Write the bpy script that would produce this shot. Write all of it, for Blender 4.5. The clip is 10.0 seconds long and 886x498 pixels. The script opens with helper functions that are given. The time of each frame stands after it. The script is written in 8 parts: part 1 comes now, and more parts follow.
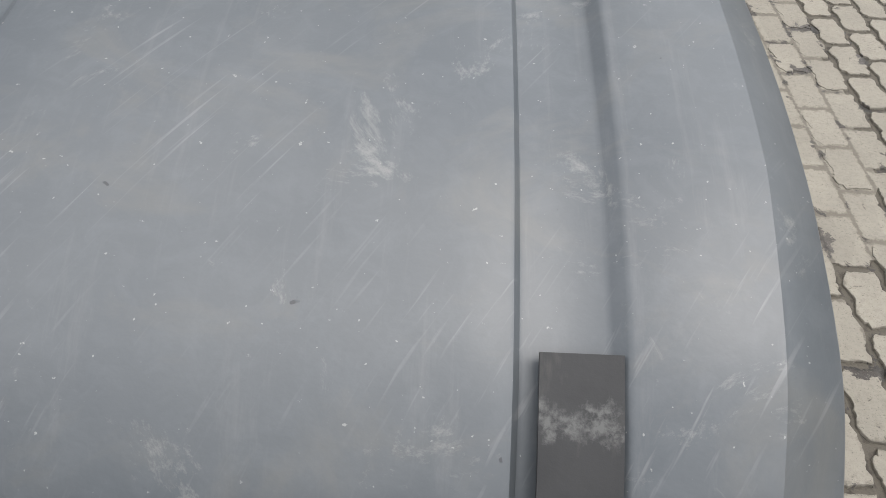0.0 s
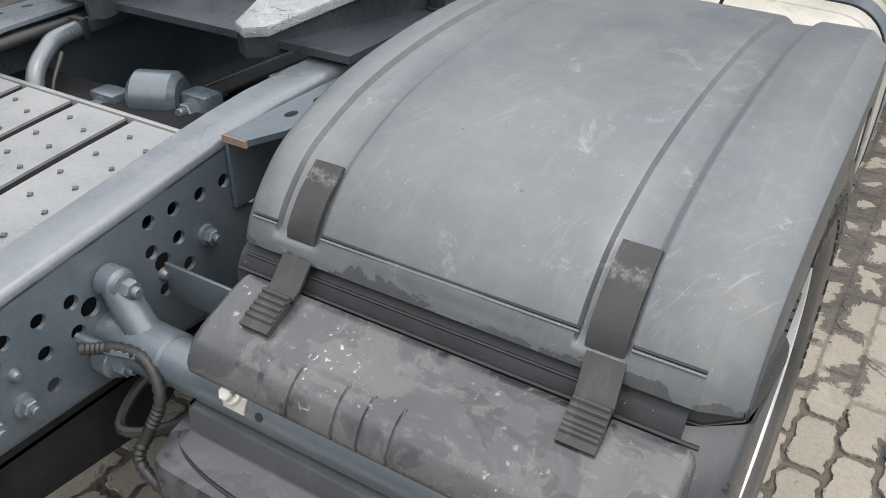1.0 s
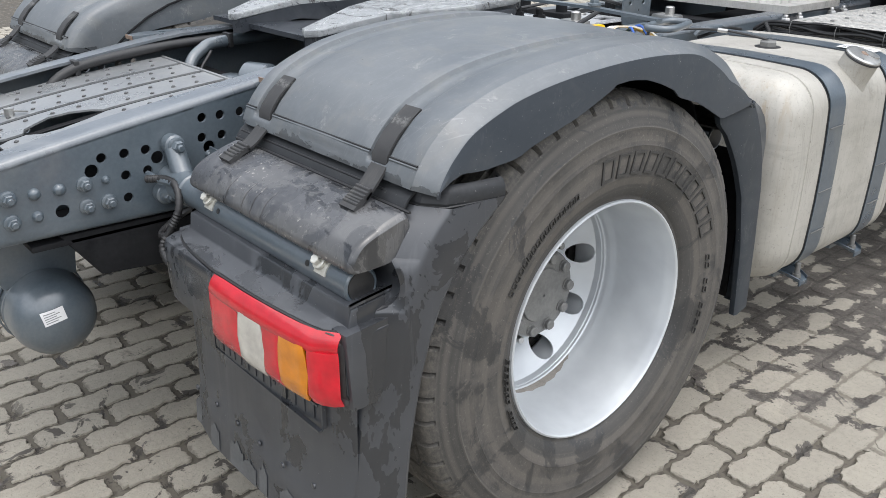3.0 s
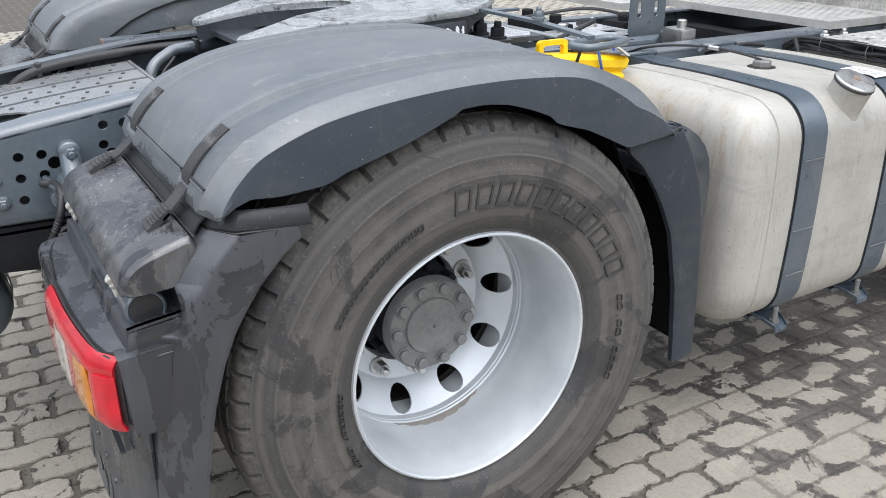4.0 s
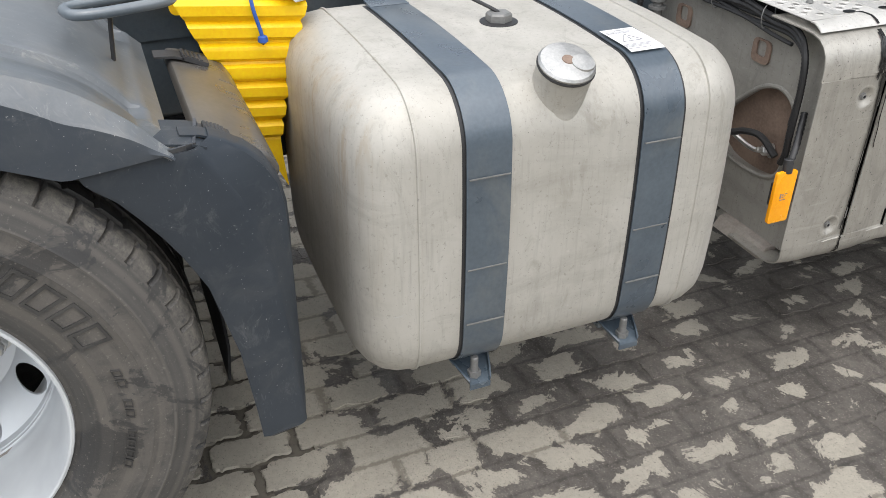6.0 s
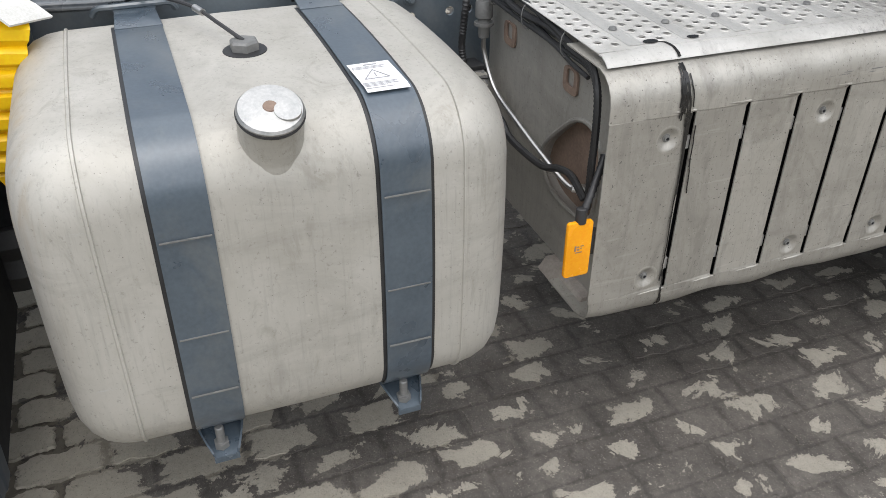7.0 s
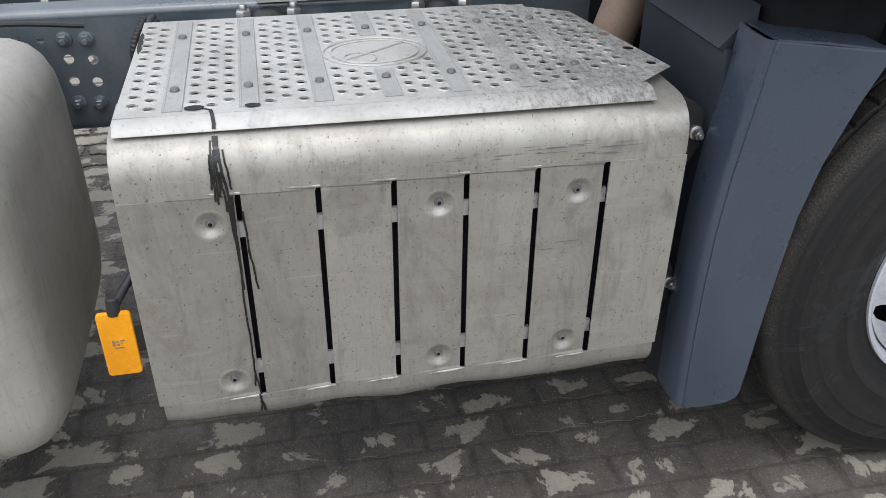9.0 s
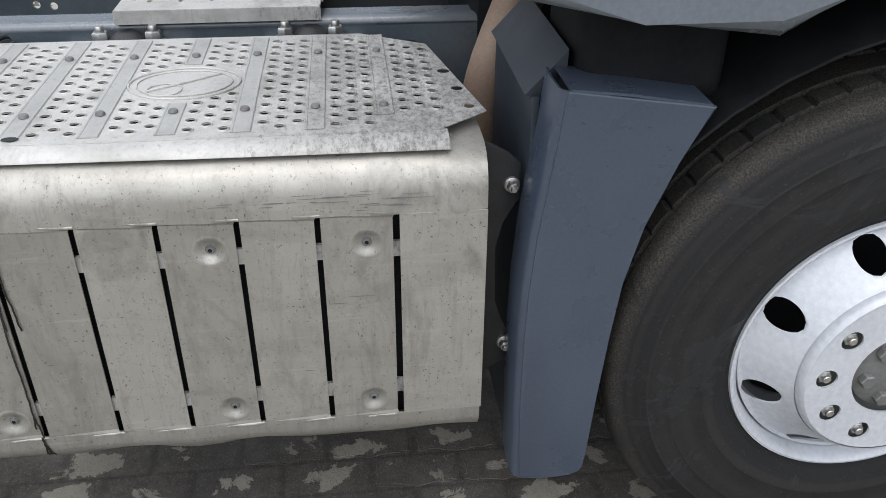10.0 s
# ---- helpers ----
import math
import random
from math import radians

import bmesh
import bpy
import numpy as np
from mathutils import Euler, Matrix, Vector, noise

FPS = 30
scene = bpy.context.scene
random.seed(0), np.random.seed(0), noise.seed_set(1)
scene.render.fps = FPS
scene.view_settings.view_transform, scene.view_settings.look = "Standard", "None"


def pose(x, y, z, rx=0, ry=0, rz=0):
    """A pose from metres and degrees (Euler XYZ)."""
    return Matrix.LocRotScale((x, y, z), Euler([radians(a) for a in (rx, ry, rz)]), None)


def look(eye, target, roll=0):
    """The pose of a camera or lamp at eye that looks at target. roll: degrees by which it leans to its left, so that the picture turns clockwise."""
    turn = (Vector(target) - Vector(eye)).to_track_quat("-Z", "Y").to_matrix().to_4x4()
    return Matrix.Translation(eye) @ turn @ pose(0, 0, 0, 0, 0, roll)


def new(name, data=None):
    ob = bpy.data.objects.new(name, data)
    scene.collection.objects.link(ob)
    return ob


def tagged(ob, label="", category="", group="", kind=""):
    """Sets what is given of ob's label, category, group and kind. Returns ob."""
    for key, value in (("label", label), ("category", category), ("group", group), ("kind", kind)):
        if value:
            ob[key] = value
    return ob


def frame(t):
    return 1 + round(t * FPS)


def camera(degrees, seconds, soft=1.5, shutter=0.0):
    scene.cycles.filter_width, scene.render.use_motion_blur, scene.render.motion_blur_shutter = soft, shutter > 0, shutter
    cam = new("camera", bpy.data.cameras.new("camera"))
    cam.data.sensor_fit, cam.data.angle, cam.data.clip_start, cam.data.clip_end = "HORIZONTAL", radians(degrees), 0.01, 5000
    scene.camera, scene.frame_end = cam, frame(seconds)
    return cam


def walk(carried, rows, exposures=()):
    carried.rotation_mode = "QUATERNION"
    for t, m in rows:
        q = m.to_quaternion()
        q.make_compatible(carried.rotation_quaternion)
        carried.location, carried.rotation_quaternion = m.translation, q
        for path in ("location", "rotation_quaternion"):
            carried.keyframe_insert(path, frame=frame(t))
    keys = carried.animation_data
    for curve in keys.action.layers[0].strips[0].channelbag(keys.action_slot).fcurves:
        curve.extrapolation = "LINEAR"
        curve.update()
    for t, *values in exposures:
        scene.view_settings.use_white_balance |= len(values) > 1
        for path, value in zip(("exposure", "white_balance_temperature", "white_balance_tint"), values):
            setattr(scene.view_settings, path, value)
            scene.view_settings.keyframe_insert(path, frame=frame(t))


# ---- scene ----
cam = camera(55.2, 10.0, soft=0.4)
METRES, EYE, TILT, LEAN, TURN = 6.2, 1.395, 0.0, 0.0, -2.8
PATH = [
    (0, (0.145, 0.157, 1.398), (0.123, 1.642, 0.06), 1.8),
    (0.2, (0.183, 0.112, 1.426), (0.044, 1.584, 0.079), 2.9),
    (0.4, (0.226, 0.048, 1.462), (-0.084, 1.496, 0.118), 3.0),
    (0.5, (0.256, 0.005, 1.472), (-0.167, 1.449, 0.155), 2.0),
    (1, (0.433, -0.295, 1.531), (-0.461, 1.141, 0.463), 0.2),
    (1.5, (0.675, -0.609, 1.535), (-0.425, 0.864, 0.748), -0.4),
    (2, (0.995, -0.832, 1.525), (-0.199, 0.567, 0.737), -0.3),
    (2.5, (1.228, -0.808, 1.467), (-0.07, 0.486, 0.666), 0.1),
    (2.7, (1.293, -0.692, 1.439), (-0.035, 0.579, 0.649), 0.4),
    (3.8, (1.593, -0.06, 1.411), (0.02, 0.9, 0.635), -0.1),
    (4, (1.628, 0.044, 1.437), (0.045, 0.986, 0.659), 0.1),
    (4.5, (1.637, 0.393, 1.469), (0.069, 1.303, 0.625), 0.1),
    (5, (1.636, 0.698, 1.48), (0.055, 1.568, 0.619), 0.2),
    (5.2, (1.669, 0.843, 1.477), (0.057, 1.647, 0.608), -0.4),
    (6.3, (1.484, 1.53, 1.516), (-0.071, 2.135, 0.413), 0.2),
    (6.5, (1.47, 1.633, 1.524), (-0.082, 2.233, 0.415), 0.2),
    (7, (1.487, 1.938, 1.524), (-0.067, 2.537, 0.417), 0.4),
    (7.2, (1.487, 2.049, 1.522), (-0.071, 2.649, 0.421), 0.8),
    (7.5, (1.483, 2.206, 1.521), (-0.088, 2.797, 0.433), 0.6),
    (8, (1.421, 2.499, 1.489), (-0.173, 3.069, 0.424), 0.5),
    (8.5, (1.438, 2.743, 1.486), (-0.196, 3.199, 0.426), 0.3),
    (9, (1.493, 2.978, 1.49), (-0.167, 3.338, 0.434), 0.5),
    (9.5, (1.479, 3.228, 1.473), (-0.197, 3.502, 0.418), 0.4),
    (10, (1.436, 3.467, 1.501), (-0.26, 3.663, 0.458), 0.4),
]
walk(cam, [(t, look(eye, target, roll)) for t, eye, target, roll in PATH],
     [(0, 0.85, 6580, 10), (0.6, 1.0, 6650, 10), (1.0, 1.25, 6680, 10), (2.5, 1.2, 6450, 10), (4.0, 1.3, 6200, 10), (5.2, 1.28, 6380, 10),
      (6.5, 1.15, 6500, 10), (7.0, 1.0, 6400, 10), (8.0, 0.82, 6280, 10), (9.0, 0.86, 6200, 10), (10.0, 0.92, 6220, 10)])

# ---- light ----
world = bpy.data.worlds.new("sky")
scene.world = world
world.use_nodes = True
wn = world.node_tree.nodes
wl = world.node_tree.links
wn.clear()
sky = wn.new("ShaderNodeTexSky")
sky.sky_type = 'NISHITA'
sky.sun_disc = False
sky.sun_elevation = radians(70)
sky.sun_rotation = radians(100)
sky.air_density = 1.2
sky.dust_density = 4.0
hsv = wn.new("ShaderNodeHueSaturation")
hsv.inputs["Saturation"].default_value = 0.4
bgn = wn.new("ShaderNodeBackground")
bgn.inputs["Strength"].default_value = 0.075
wout = wn.new("ShaderNodeOutputWorld")
wl.new(sky.outputs[0], hsv.inputs["Color"])
wl.new(hsv.outputs[0], bgn.inputs["Color"])
wl.new(bgn.outputs[0], wout.inputs["Surface"])

sun = new("sun", bpy.data.lights.new("sun", 'SUN'))
sun.data.energy = 1.5
sun.data.angle = radians(130)
sun.data.color = (0.98, 0.99, 1.0)
sun.matrix_world = look((1.6, 0.7, 8.0), (0, 1.0, 0))


# ---- materials ----
class Mat:
    """A node material under construction."""

    def __init__(self, name, rough=0.5, metal=0.0, made=None):
        self.m = made or bpy.data.materials.new(name)
        self.m.use_nodes = True
        self.n = self.m.node_tree.nodes
        self.l = self.m.node_tree.links
        self.b = self.n["Principled BSDF"]
        if made is None:
            self.b.inputs["Roughness"].default_value = rough
            self.b.inputs["Metallic"].default_value = metal
        self.tc = self.n.new("ShaderNodeTexCoord").outputs["Object"]

    def scaled(self, s):
        mp = self.n.new("ShaderNodeMapping")
        mp.inputs["Scale"].default_value = s if isinstance(s, tuple) else (s, s, s)
        self.l.new(self.tc, mp.inputs["Vector"])
        return mp.outputs[0]

    def noise(self, s, detail=4.0, rough=0.55, distortion=0.0):
        t = self.n.new("ShaderNodeTexNoise")
        t.inputs["Scale"].default_value = 1.0
        t.inputs["Detail"].default_value = detail
        t.inputs["Roughness"].default_value = rough
        t.inputs["Distortion"].default_value = distortion
        self.l.new(self.scaled(s), t.inputs["Vector"])
        return t.outputs["Fac"]

    def ramp(self, fac, a, b, va=0.0, vb=1.0):
        r = self.n.new("ShaderNodeMapRange")
        r.inputs["From Min"].default_value = a
        r.inputs["From Max"].default_value = b
        r.inputs["To Min"].default_value = va
        r.inputs["To Max"].default_value = vb
        self.l.new(fac, r.inputs["Value"])
        return r.outputs[0]

    def mix(self, fac, a, b):
        x = self.n.new("ShaderNodeMix")
        x.data_type = 'RGBA'
        for sock, v in ((x.inputs[0], fac), (x.inputs[6], a), (x.inputs[7], b)):
            if isinstance(v, tuple):
                sock.default_value = (*v, 1.0)
            elif isinstance(v, (int, float)):
                sock.default_value = v
            else:
                self.l.new(v, sock)
        return x.outputs[2]

    def math(self, op, a, b=0.0):
        x = self.n.new("ShaderNodeMath")
        x.operation = op
        for sock, v in zip(x.inputs, (a, b)):
            if isinstance(v, (int, float)):
                sock.default_value = v
            else:
                self.l.new(v, sock)
        return x.outputs[0]

    def sep(self):
        s = self.n.new("ShaderNodeSeparateXYZ")
        self.l.new(self.tc, s.inputs[0])
        return s.outputs

    def color(self, v):
        if isinstance(v, tuple):
            self.b.inputs["Base Color"].default_value = (*v, 1.0)
        else:
            self.l.new(v, self.b.inputs["Base Color"])

    def rough(self, v):
        self.l.new(v, self.b.inputs["Roughness"])

    def bump(self, height, strength=0.2, dist=0.002):
        u = self.n.new("ShaderNodeBump")
        u.inputs["Strength"].default_value = strength
        u.inputs["Distance"].default_value = dist
        self.l.new(height, u.inputs["Height"])
        last = self.b.inputs["Normal"]
        if last.is_linked:
            self.l.new(last.links[0].from_socket, u.inputs["Normal"])
        self.l.new(u.outputs[0], last)


def worn(name, c1, c2, rough, metal=0.0, s1=6.0, s2=90.0, bump=0.1, speck=None, dust=None, spec=0.5, coat=0.0):
    """A paint or plastic with two scales of change in colour, gloss and relief."""
    m = Mat(name, rough, metal)
    big, fine = m.noise(s1, 5.0, 0.6, 0.3), m.noise(s2, 3.0)
    c = m.mix(m.ramp(big, 0.3, 0.7), c1, c2)
    c = m.mix(m.ramp(fine, 0.35, 0.75, 0.0, 0.25), c, tuple(min(1, v * 1.6) for v in c2))
    if dust:
        c = m.mix(m.ramp(m.noise(3.1, 6.0, 0.7, 0.6), 0.5, 0.72, 0.0, 0.55), c, dust)
    if speck:
        c = m.mix(m.ramp(m.noise(160.0, 2.0), 0.72, 0.76, 0.0, 0.8), c, speck)
    m.color(c)
    m.b.inputs["Specular IOR Level"].default_value = spec
    m.b.inputs["Coat Weight"].default_value = coat
    m.b.inputs["Coat Roughness"].default_value = 0.25
    m.rough(m.ramp(big, 0.25, 0.75, max(0.05, rough - 0.1), min(1, rough + 0.12)))
    if bump:
        m.bump(fine, bump, 0.001)
    return m


def fender_plastic(name, lo, hi, wear=1.0):
    """Weathered polyethylene: faded clouds, dull stains, fine scratches and pale nicks."""
    m = Mat(name, 0.5)
    big = m.noise((5.0, 3.0, 5.0), 6.0, 0.6, 0.4)
    fine = m.noise(240.0, 2.0)
    c = m.mix(m.ramp(big, 0.3, 0.72), lo, hi)
    c = m.mix(m.ramp(m.noise(38.0, 5.0, 0.7, 0.5), 0.45, 0.8, 0.0, 0.3 * wear), c, tuple(v * 1.5 for v in hi))
    # brownish weathering
    c = m.mix(m.ramp(m.noise((7.0, 9.0, 9.0), 6.0, 0.7, 1.0), 0.52, 0.66, 0.0, 0.32 * wear), c, (0.18, 0.174, 0.155))
    # scuffs running along the cover, thin scratches across it
    scuff = m.noise((60.0, 4.0, 12.0), 5.0, 0.7)
    c = m.mix(m.ramp(scuff, 0.56, 0.8, 0.0, 0.35 * wear), c, (0.24, 0.24, 0.235))
    turn = m.n.new("ShaderNodeMapping")
    turn.inputs["Scale"].default_value = (7.0, 300.0, 40.0)
    spin = m.n.new("ShaderNodeMapping")
    spin.inputs["Rotation"].default_value = (0, 0, radians(-56))
    m.l.new(m.tc, spin.inputs["Vector"])
    m.l.new(spin.outputs[0], turn.inputs["Vector"])
    sn = m.n.new("ShaderNodeTexNoise")
    sn.inputs["Scale"].default_value = 1.0
    sn.inputs["Detail"].default_value = 2.0
    m.l.new(turn.outputs[0], sn.inputs["Vector"])
    patch = m.ramp(m.noise(6.0, 3.0), 0.45, 0.62)
    scr = m.math('MULTIPLY', m.ramp(sn.outputs["Fac"], 0.62, 0.74), patch)
    c = m.mix(m.math('MULTIPLY', scr, 0.32 * wear), c, (0.32, 0.32, 0.32))
    worn_ = m.noise(13.0, 8.0, 0.8, 0.6)
    c = m.mix(m.ramp(worn_, 0.59, 0.68, 0.0, 0.55 * wear), c, (0.3, 0.3, 0.28))
    c = m.mix(m.ramp(m.noise(230.0, 2.0), 0.72, 0.76, 0.0, 0.7), c, (0.4, 0.4, 0.38))
    c = m.mix(m.ramp(m.noise(85.0, 2.0), 0.77, 0.8, 0.0, 0.8), c, (0.03, 0.03, 0.035))
    # damp rim left along the rear lip
    s = m.sep()
    edge = m.math('ADD', s[2], m.math('MULTIPLY', m.noise((11.0, 3.0, 20.0), 5.0, 0.65, 0.5), 0.09))
    damp = m.math('MULTIPLY', m.ramp(edge, 1.0065, 1.0045), m.ramp(s[1], 0.46, 0.45))
    c = m.mix(m.math('MULTIPLY', damp, 0.6), c, (0.035, 0.037, 0.04))
    m.color(c)
    m.b.inputs["Specular IOR Level"].default_value = 0.95 if wear > 0.5 else 0.3
    r = m.ramp(big, 0.3, 0.7, 0.34, 0.46)
    m.rough(m.math('SUBTRACT', r, m.math('MULTIPLY', damp, 0.15)))
    m.bump(fine, 0.14, 0.0006)
    m.bump(scr, -0.2, 0.0005)
    m.bump(m.noise((9.0, 9.0, 9.0), 3.0), 0.06, 0.006)
    return m.m


def black_plastic(name, lo, hi, dusty=0.0):
    m = Mat(name, 0.48)
    big = m.noise(4.0, 6.0, 0.6, 0.4)
    c = m.mix(m.ramp(big, 0.3, 0.7), lo, hi)
    # water runs and dried streaks
    runs = m.noise((22.0, 22.0, 1.1), 4.0, 0.6, 0.5)
    c = m.mix(m.ramp(runs, 0.56, 0.66, 0.0, 0.4), c, tuple(v * 1.7 for v in hi))
    c = m.mix(m.ramp(m.noise(260.0, 1.0), 0.77, 0.8, 0.0, 0.6), c, (0.3, 0.3, 0.28))
    wet = m.ramp(m.noise((6.0, 9.0, 5.0), 5.0, 0.6, 0.6), 0.53, 0.545)
    c = m.mix(m.math('MULTIPLY', wet, 0.6), c, (0.014, 0.015, 0.017))
    if dusty:
        # dried film with sharp tide lines, and clustered pale specks
        film = m.noise((9.0, 11.0, 7.0), 7.0, 0.66, 0.7)
        c = m.mix(m.ramp(film, 0.47, 0.58, 0.0, dusty), c, (0.17, 0.167, 0.162))
        c = m.mix(m.math('MULTIPLY', m.ramp(film, 0.515, 0.525), m.ramp(film, 0.545, 0.53, 0.0, 0.25)), c, (0.2, 0.195, 0.188))
        near = m.ramp(m.noise(8.0, 4.0, 0.6), 0.46, 0.62)
        c = m.mix(m.math('MULTIPLY', near, m.ramp(m.noise((110.0, 90.0, 130.0), 2.0, 0.6), 0.65, 0.7)), c, (0.42, 0.4, 0.37))
    m.color(c)
    m.rough(m.math('SUBTRACT', m.ramp(runs, 0.35, 0.7, 0.2 if dusty else 0.3, 0.4 if dusty else 0.5), m.math('MULTIPLY', wet, 0.16)))
    m.b.inputs["Specular IOR Level"].default_value = 0.8
    m.bump(m.noise(320.0, 2.0), 0.1, 0.0005)
    return m.m


def tank_aluminium(name, c1, c2, metal, speckle, mottle=0.0):
    m = Mat(name, 0.42, metal)
    big = m.noise(5.0, 6.0, 0.65, 0.4)
    c = m.mix(m.ramp(big, 0.28, 0.72), c1, c2)
    stain = m.noise((16.0, 16.0, 3.0), 6.0, 0.7, 0.5)
    c = m.mix(m.ramp(stain, 0.56, 0.75, 0.0, 0.35), c, tuple(v * 0.62 for v in c1))
    c = m.mix(m.ramp(m.noise(110.0, 3.0, 0.7), 0.6, 0.75, 0.0, speckle), c, tuple(v * 0.45 for v in c1))
    c = m.mix(m.ramp(m.noise(45.0, 4.0, 0.6), 0.66, 0.8, 0.0, 0.4), c, tuple(min(1, v * 1.3) for v in c2))
    m.color(c)
    # dull clouds, fine streaks and dark pinholes
    c2_ = m.noise((3.0, 3.0, 9.0), 7.0, 0.7, 0.8)
    c = m.mix(m.ramp(c2_, 0.5, 0.68, 0.0, 0.45), c, tuple(v * 0.72 for v in c1))
    c = m.mix(m.ramp(m.noise((120.0, 120.0, 7.0), 3.0, 0.6), 0.55, 0.75, 0.0, 0.3), c, tuple(v * 0.6 for v in c1))
    c = m.mix(m.ramp(m.noise(260.0, 1.0), 0.76, 0.8, 0.0, 0.8), c, (0.12, 0.12, 0.11))
    if mottle:
        # rain marks, salt flecks and sheets of slightly different tone
        info = m.n.new("ShaderNodeObjectInfo")
        c = m.mix(m.ramp(info.outputs["Random"], 0.0, 1.0, 0.0, 0.5), c, tuple(v * 0.62 for v in c1))
        # wiped and rained-on smears
        c = m.mix(m.ramp(m.noise((6.0, 9.0, 3.5), 7.0, 0.7, 1.2), 0.5, 0.64, 0.0, 0.5), c, tuple(v * 0.55 for v in c1))
        c = m.mix(m.ramp(m.noise((30.0, 5.0, 70.0), 4.0, 0.6), 0.62, 0.7, 0.0, 0.18), c, tuple(min(1, v * 1.35) for v in c2))
        c = m.mix(m.ramp(m.noise((60.0, 60.0, 16.0), 5.0, 0.75, 0.6), 0.54, 0.66, 0.0, mottle), c, tuple(v * 0.5 for v in c1))
        c = m.mix(m.ramp(m.noise(170.0, 2.0, 0.6), 0.66, 0.72, 0.0, 0.75), c, (0.1, 0.098, 0.09))
        c = m.mix(m.ramp(m.noise(150.0, 1.0, 0.5, 0.2), 0.76, 0.8, 0.0, 0.4), c, (0.62, 0.62, 0.6))
    m.color(c)
    m.rough(m.ramp(stain, 0.3, 0.7, 0.36 if mottle else 0.48, 0.5 if mottle else 0.68))
    m.bump(m.noise(140.0, 4.0, 0.6), 0.28, 0.0009)
    m.bump(m.noise(11.0, 3.0), 0.22, 0.003)
    return m.m


def rubber(name, axle, k=1.0):
    """Tyre rubber, worn in rings about the axle at y = axle."""
    m = Mat(name, 0.7)
    big = m.noise(7.0, 6.0, 0.65, 0.5)
    c = m.mix(m.ramp(big, 0.3, 0.7), (0.042, 0.041, 0.039), (0.08, 0.076, 0.071))
    s = m.sep()
    dy, dz = m.math('SUBTRACT', s[1], axle), m.math('SUBTRACT', s[2], 0.522)
    rad = m.math('SQRT', m.math('ADD', m.math('MULTIPLY', dy, dy), m.math('MULTIPLY', dz, dz)))
    wob = m.math('ADD', rad, m.math('MULTIPLY', m.noise(9.0, 4.0), 0.006))
    ring_n = m.n.new("ShaderNodeTexNoise")
    ring_n.noise_dimensions = '1D'
    ring_n.inputs["Scale"].default_value = 40.0
    ring_n.inputs["Detail"].default_value = 5.0
    m.l.new(wob, ring_n.inputs["W"])
    c = m.mix(m.ramp(ring_n.outputs["Fac"], 0.47, 0.62, 0.0, 0.65), c, (0.115, 0.105, 0.093))
    # brown bloom on the flank, scuffed off in ragged patches; bead area stays black
    bloom = m.math('MULTIPLY', m.math('MULTIPLY', m.ramp(wob, 0.326, 0.334), m.ramp(wob, 0.452, 0.446)), m.ramp(m.noise(16.0, 8.0, 0.8, 0.4), 0.4, 0.56))
    c = m.mix(m.math('MULTIPLY', bloom, 0.5), c, (0.125, 0.112, 0.098))
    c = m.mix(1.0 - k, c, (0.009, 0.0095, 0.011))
    # dry dust on the tread's shoulder
    grit = m.noise(70.0 if k > 0.5 else 300.0, 6.0, 0.8)
    sh = m.math('MULTIPLY', m.ramp(rad, 0.486, 0.506), m.ramp(grit, 0.4, 0.66))
    c = m.mix(m.math('MULTIPLY', sh, 0.8 if k > 0.5 else 0.6), c, (0.17, 0.155, 0.132) if k > 0.5 else (0.15, 0.135, 0.11))
    # damp stains
    wet = m.ramp(m.noise(5.0, 7.0, 0.7, 1.0), 0.555, 0.57)
    c = m.mix(m.math('MULTIPLY', wet, 0.7), c, (0.028, 0.029, 0.031))
    c = m.mix(m.ramp(m.noise(170.0, 4.0, 0.7), 0.6, 0.7, 0.0, 0.5 * k + 0.05), c, (0.21, 0.195, 0.172))
    m.b.inputs["Specular IOR Level"].default_value = 0.5 if k > 0.5 else 0.2
    m.color(c)
    m.rough(m.math('SUBTRACT', m.ramp(big, 0.3, 0.7, 0.62, 0.85), m.math('MULTIPLY', wet, 0.25)))
    m.bump(m.noise(260.0, 3.0), 0.5, 0.001)
    m.bump(ring_n.outputs["Fac"], 0.1, 0.001)
    m.bump(m.noise(38.0, 6.0, 0.75), 0.3, 0.0012)
    return m.m


PX, PY, GX, GY = 0.104, 0.208, -0.008, 0.036     # pitch and start of the paving


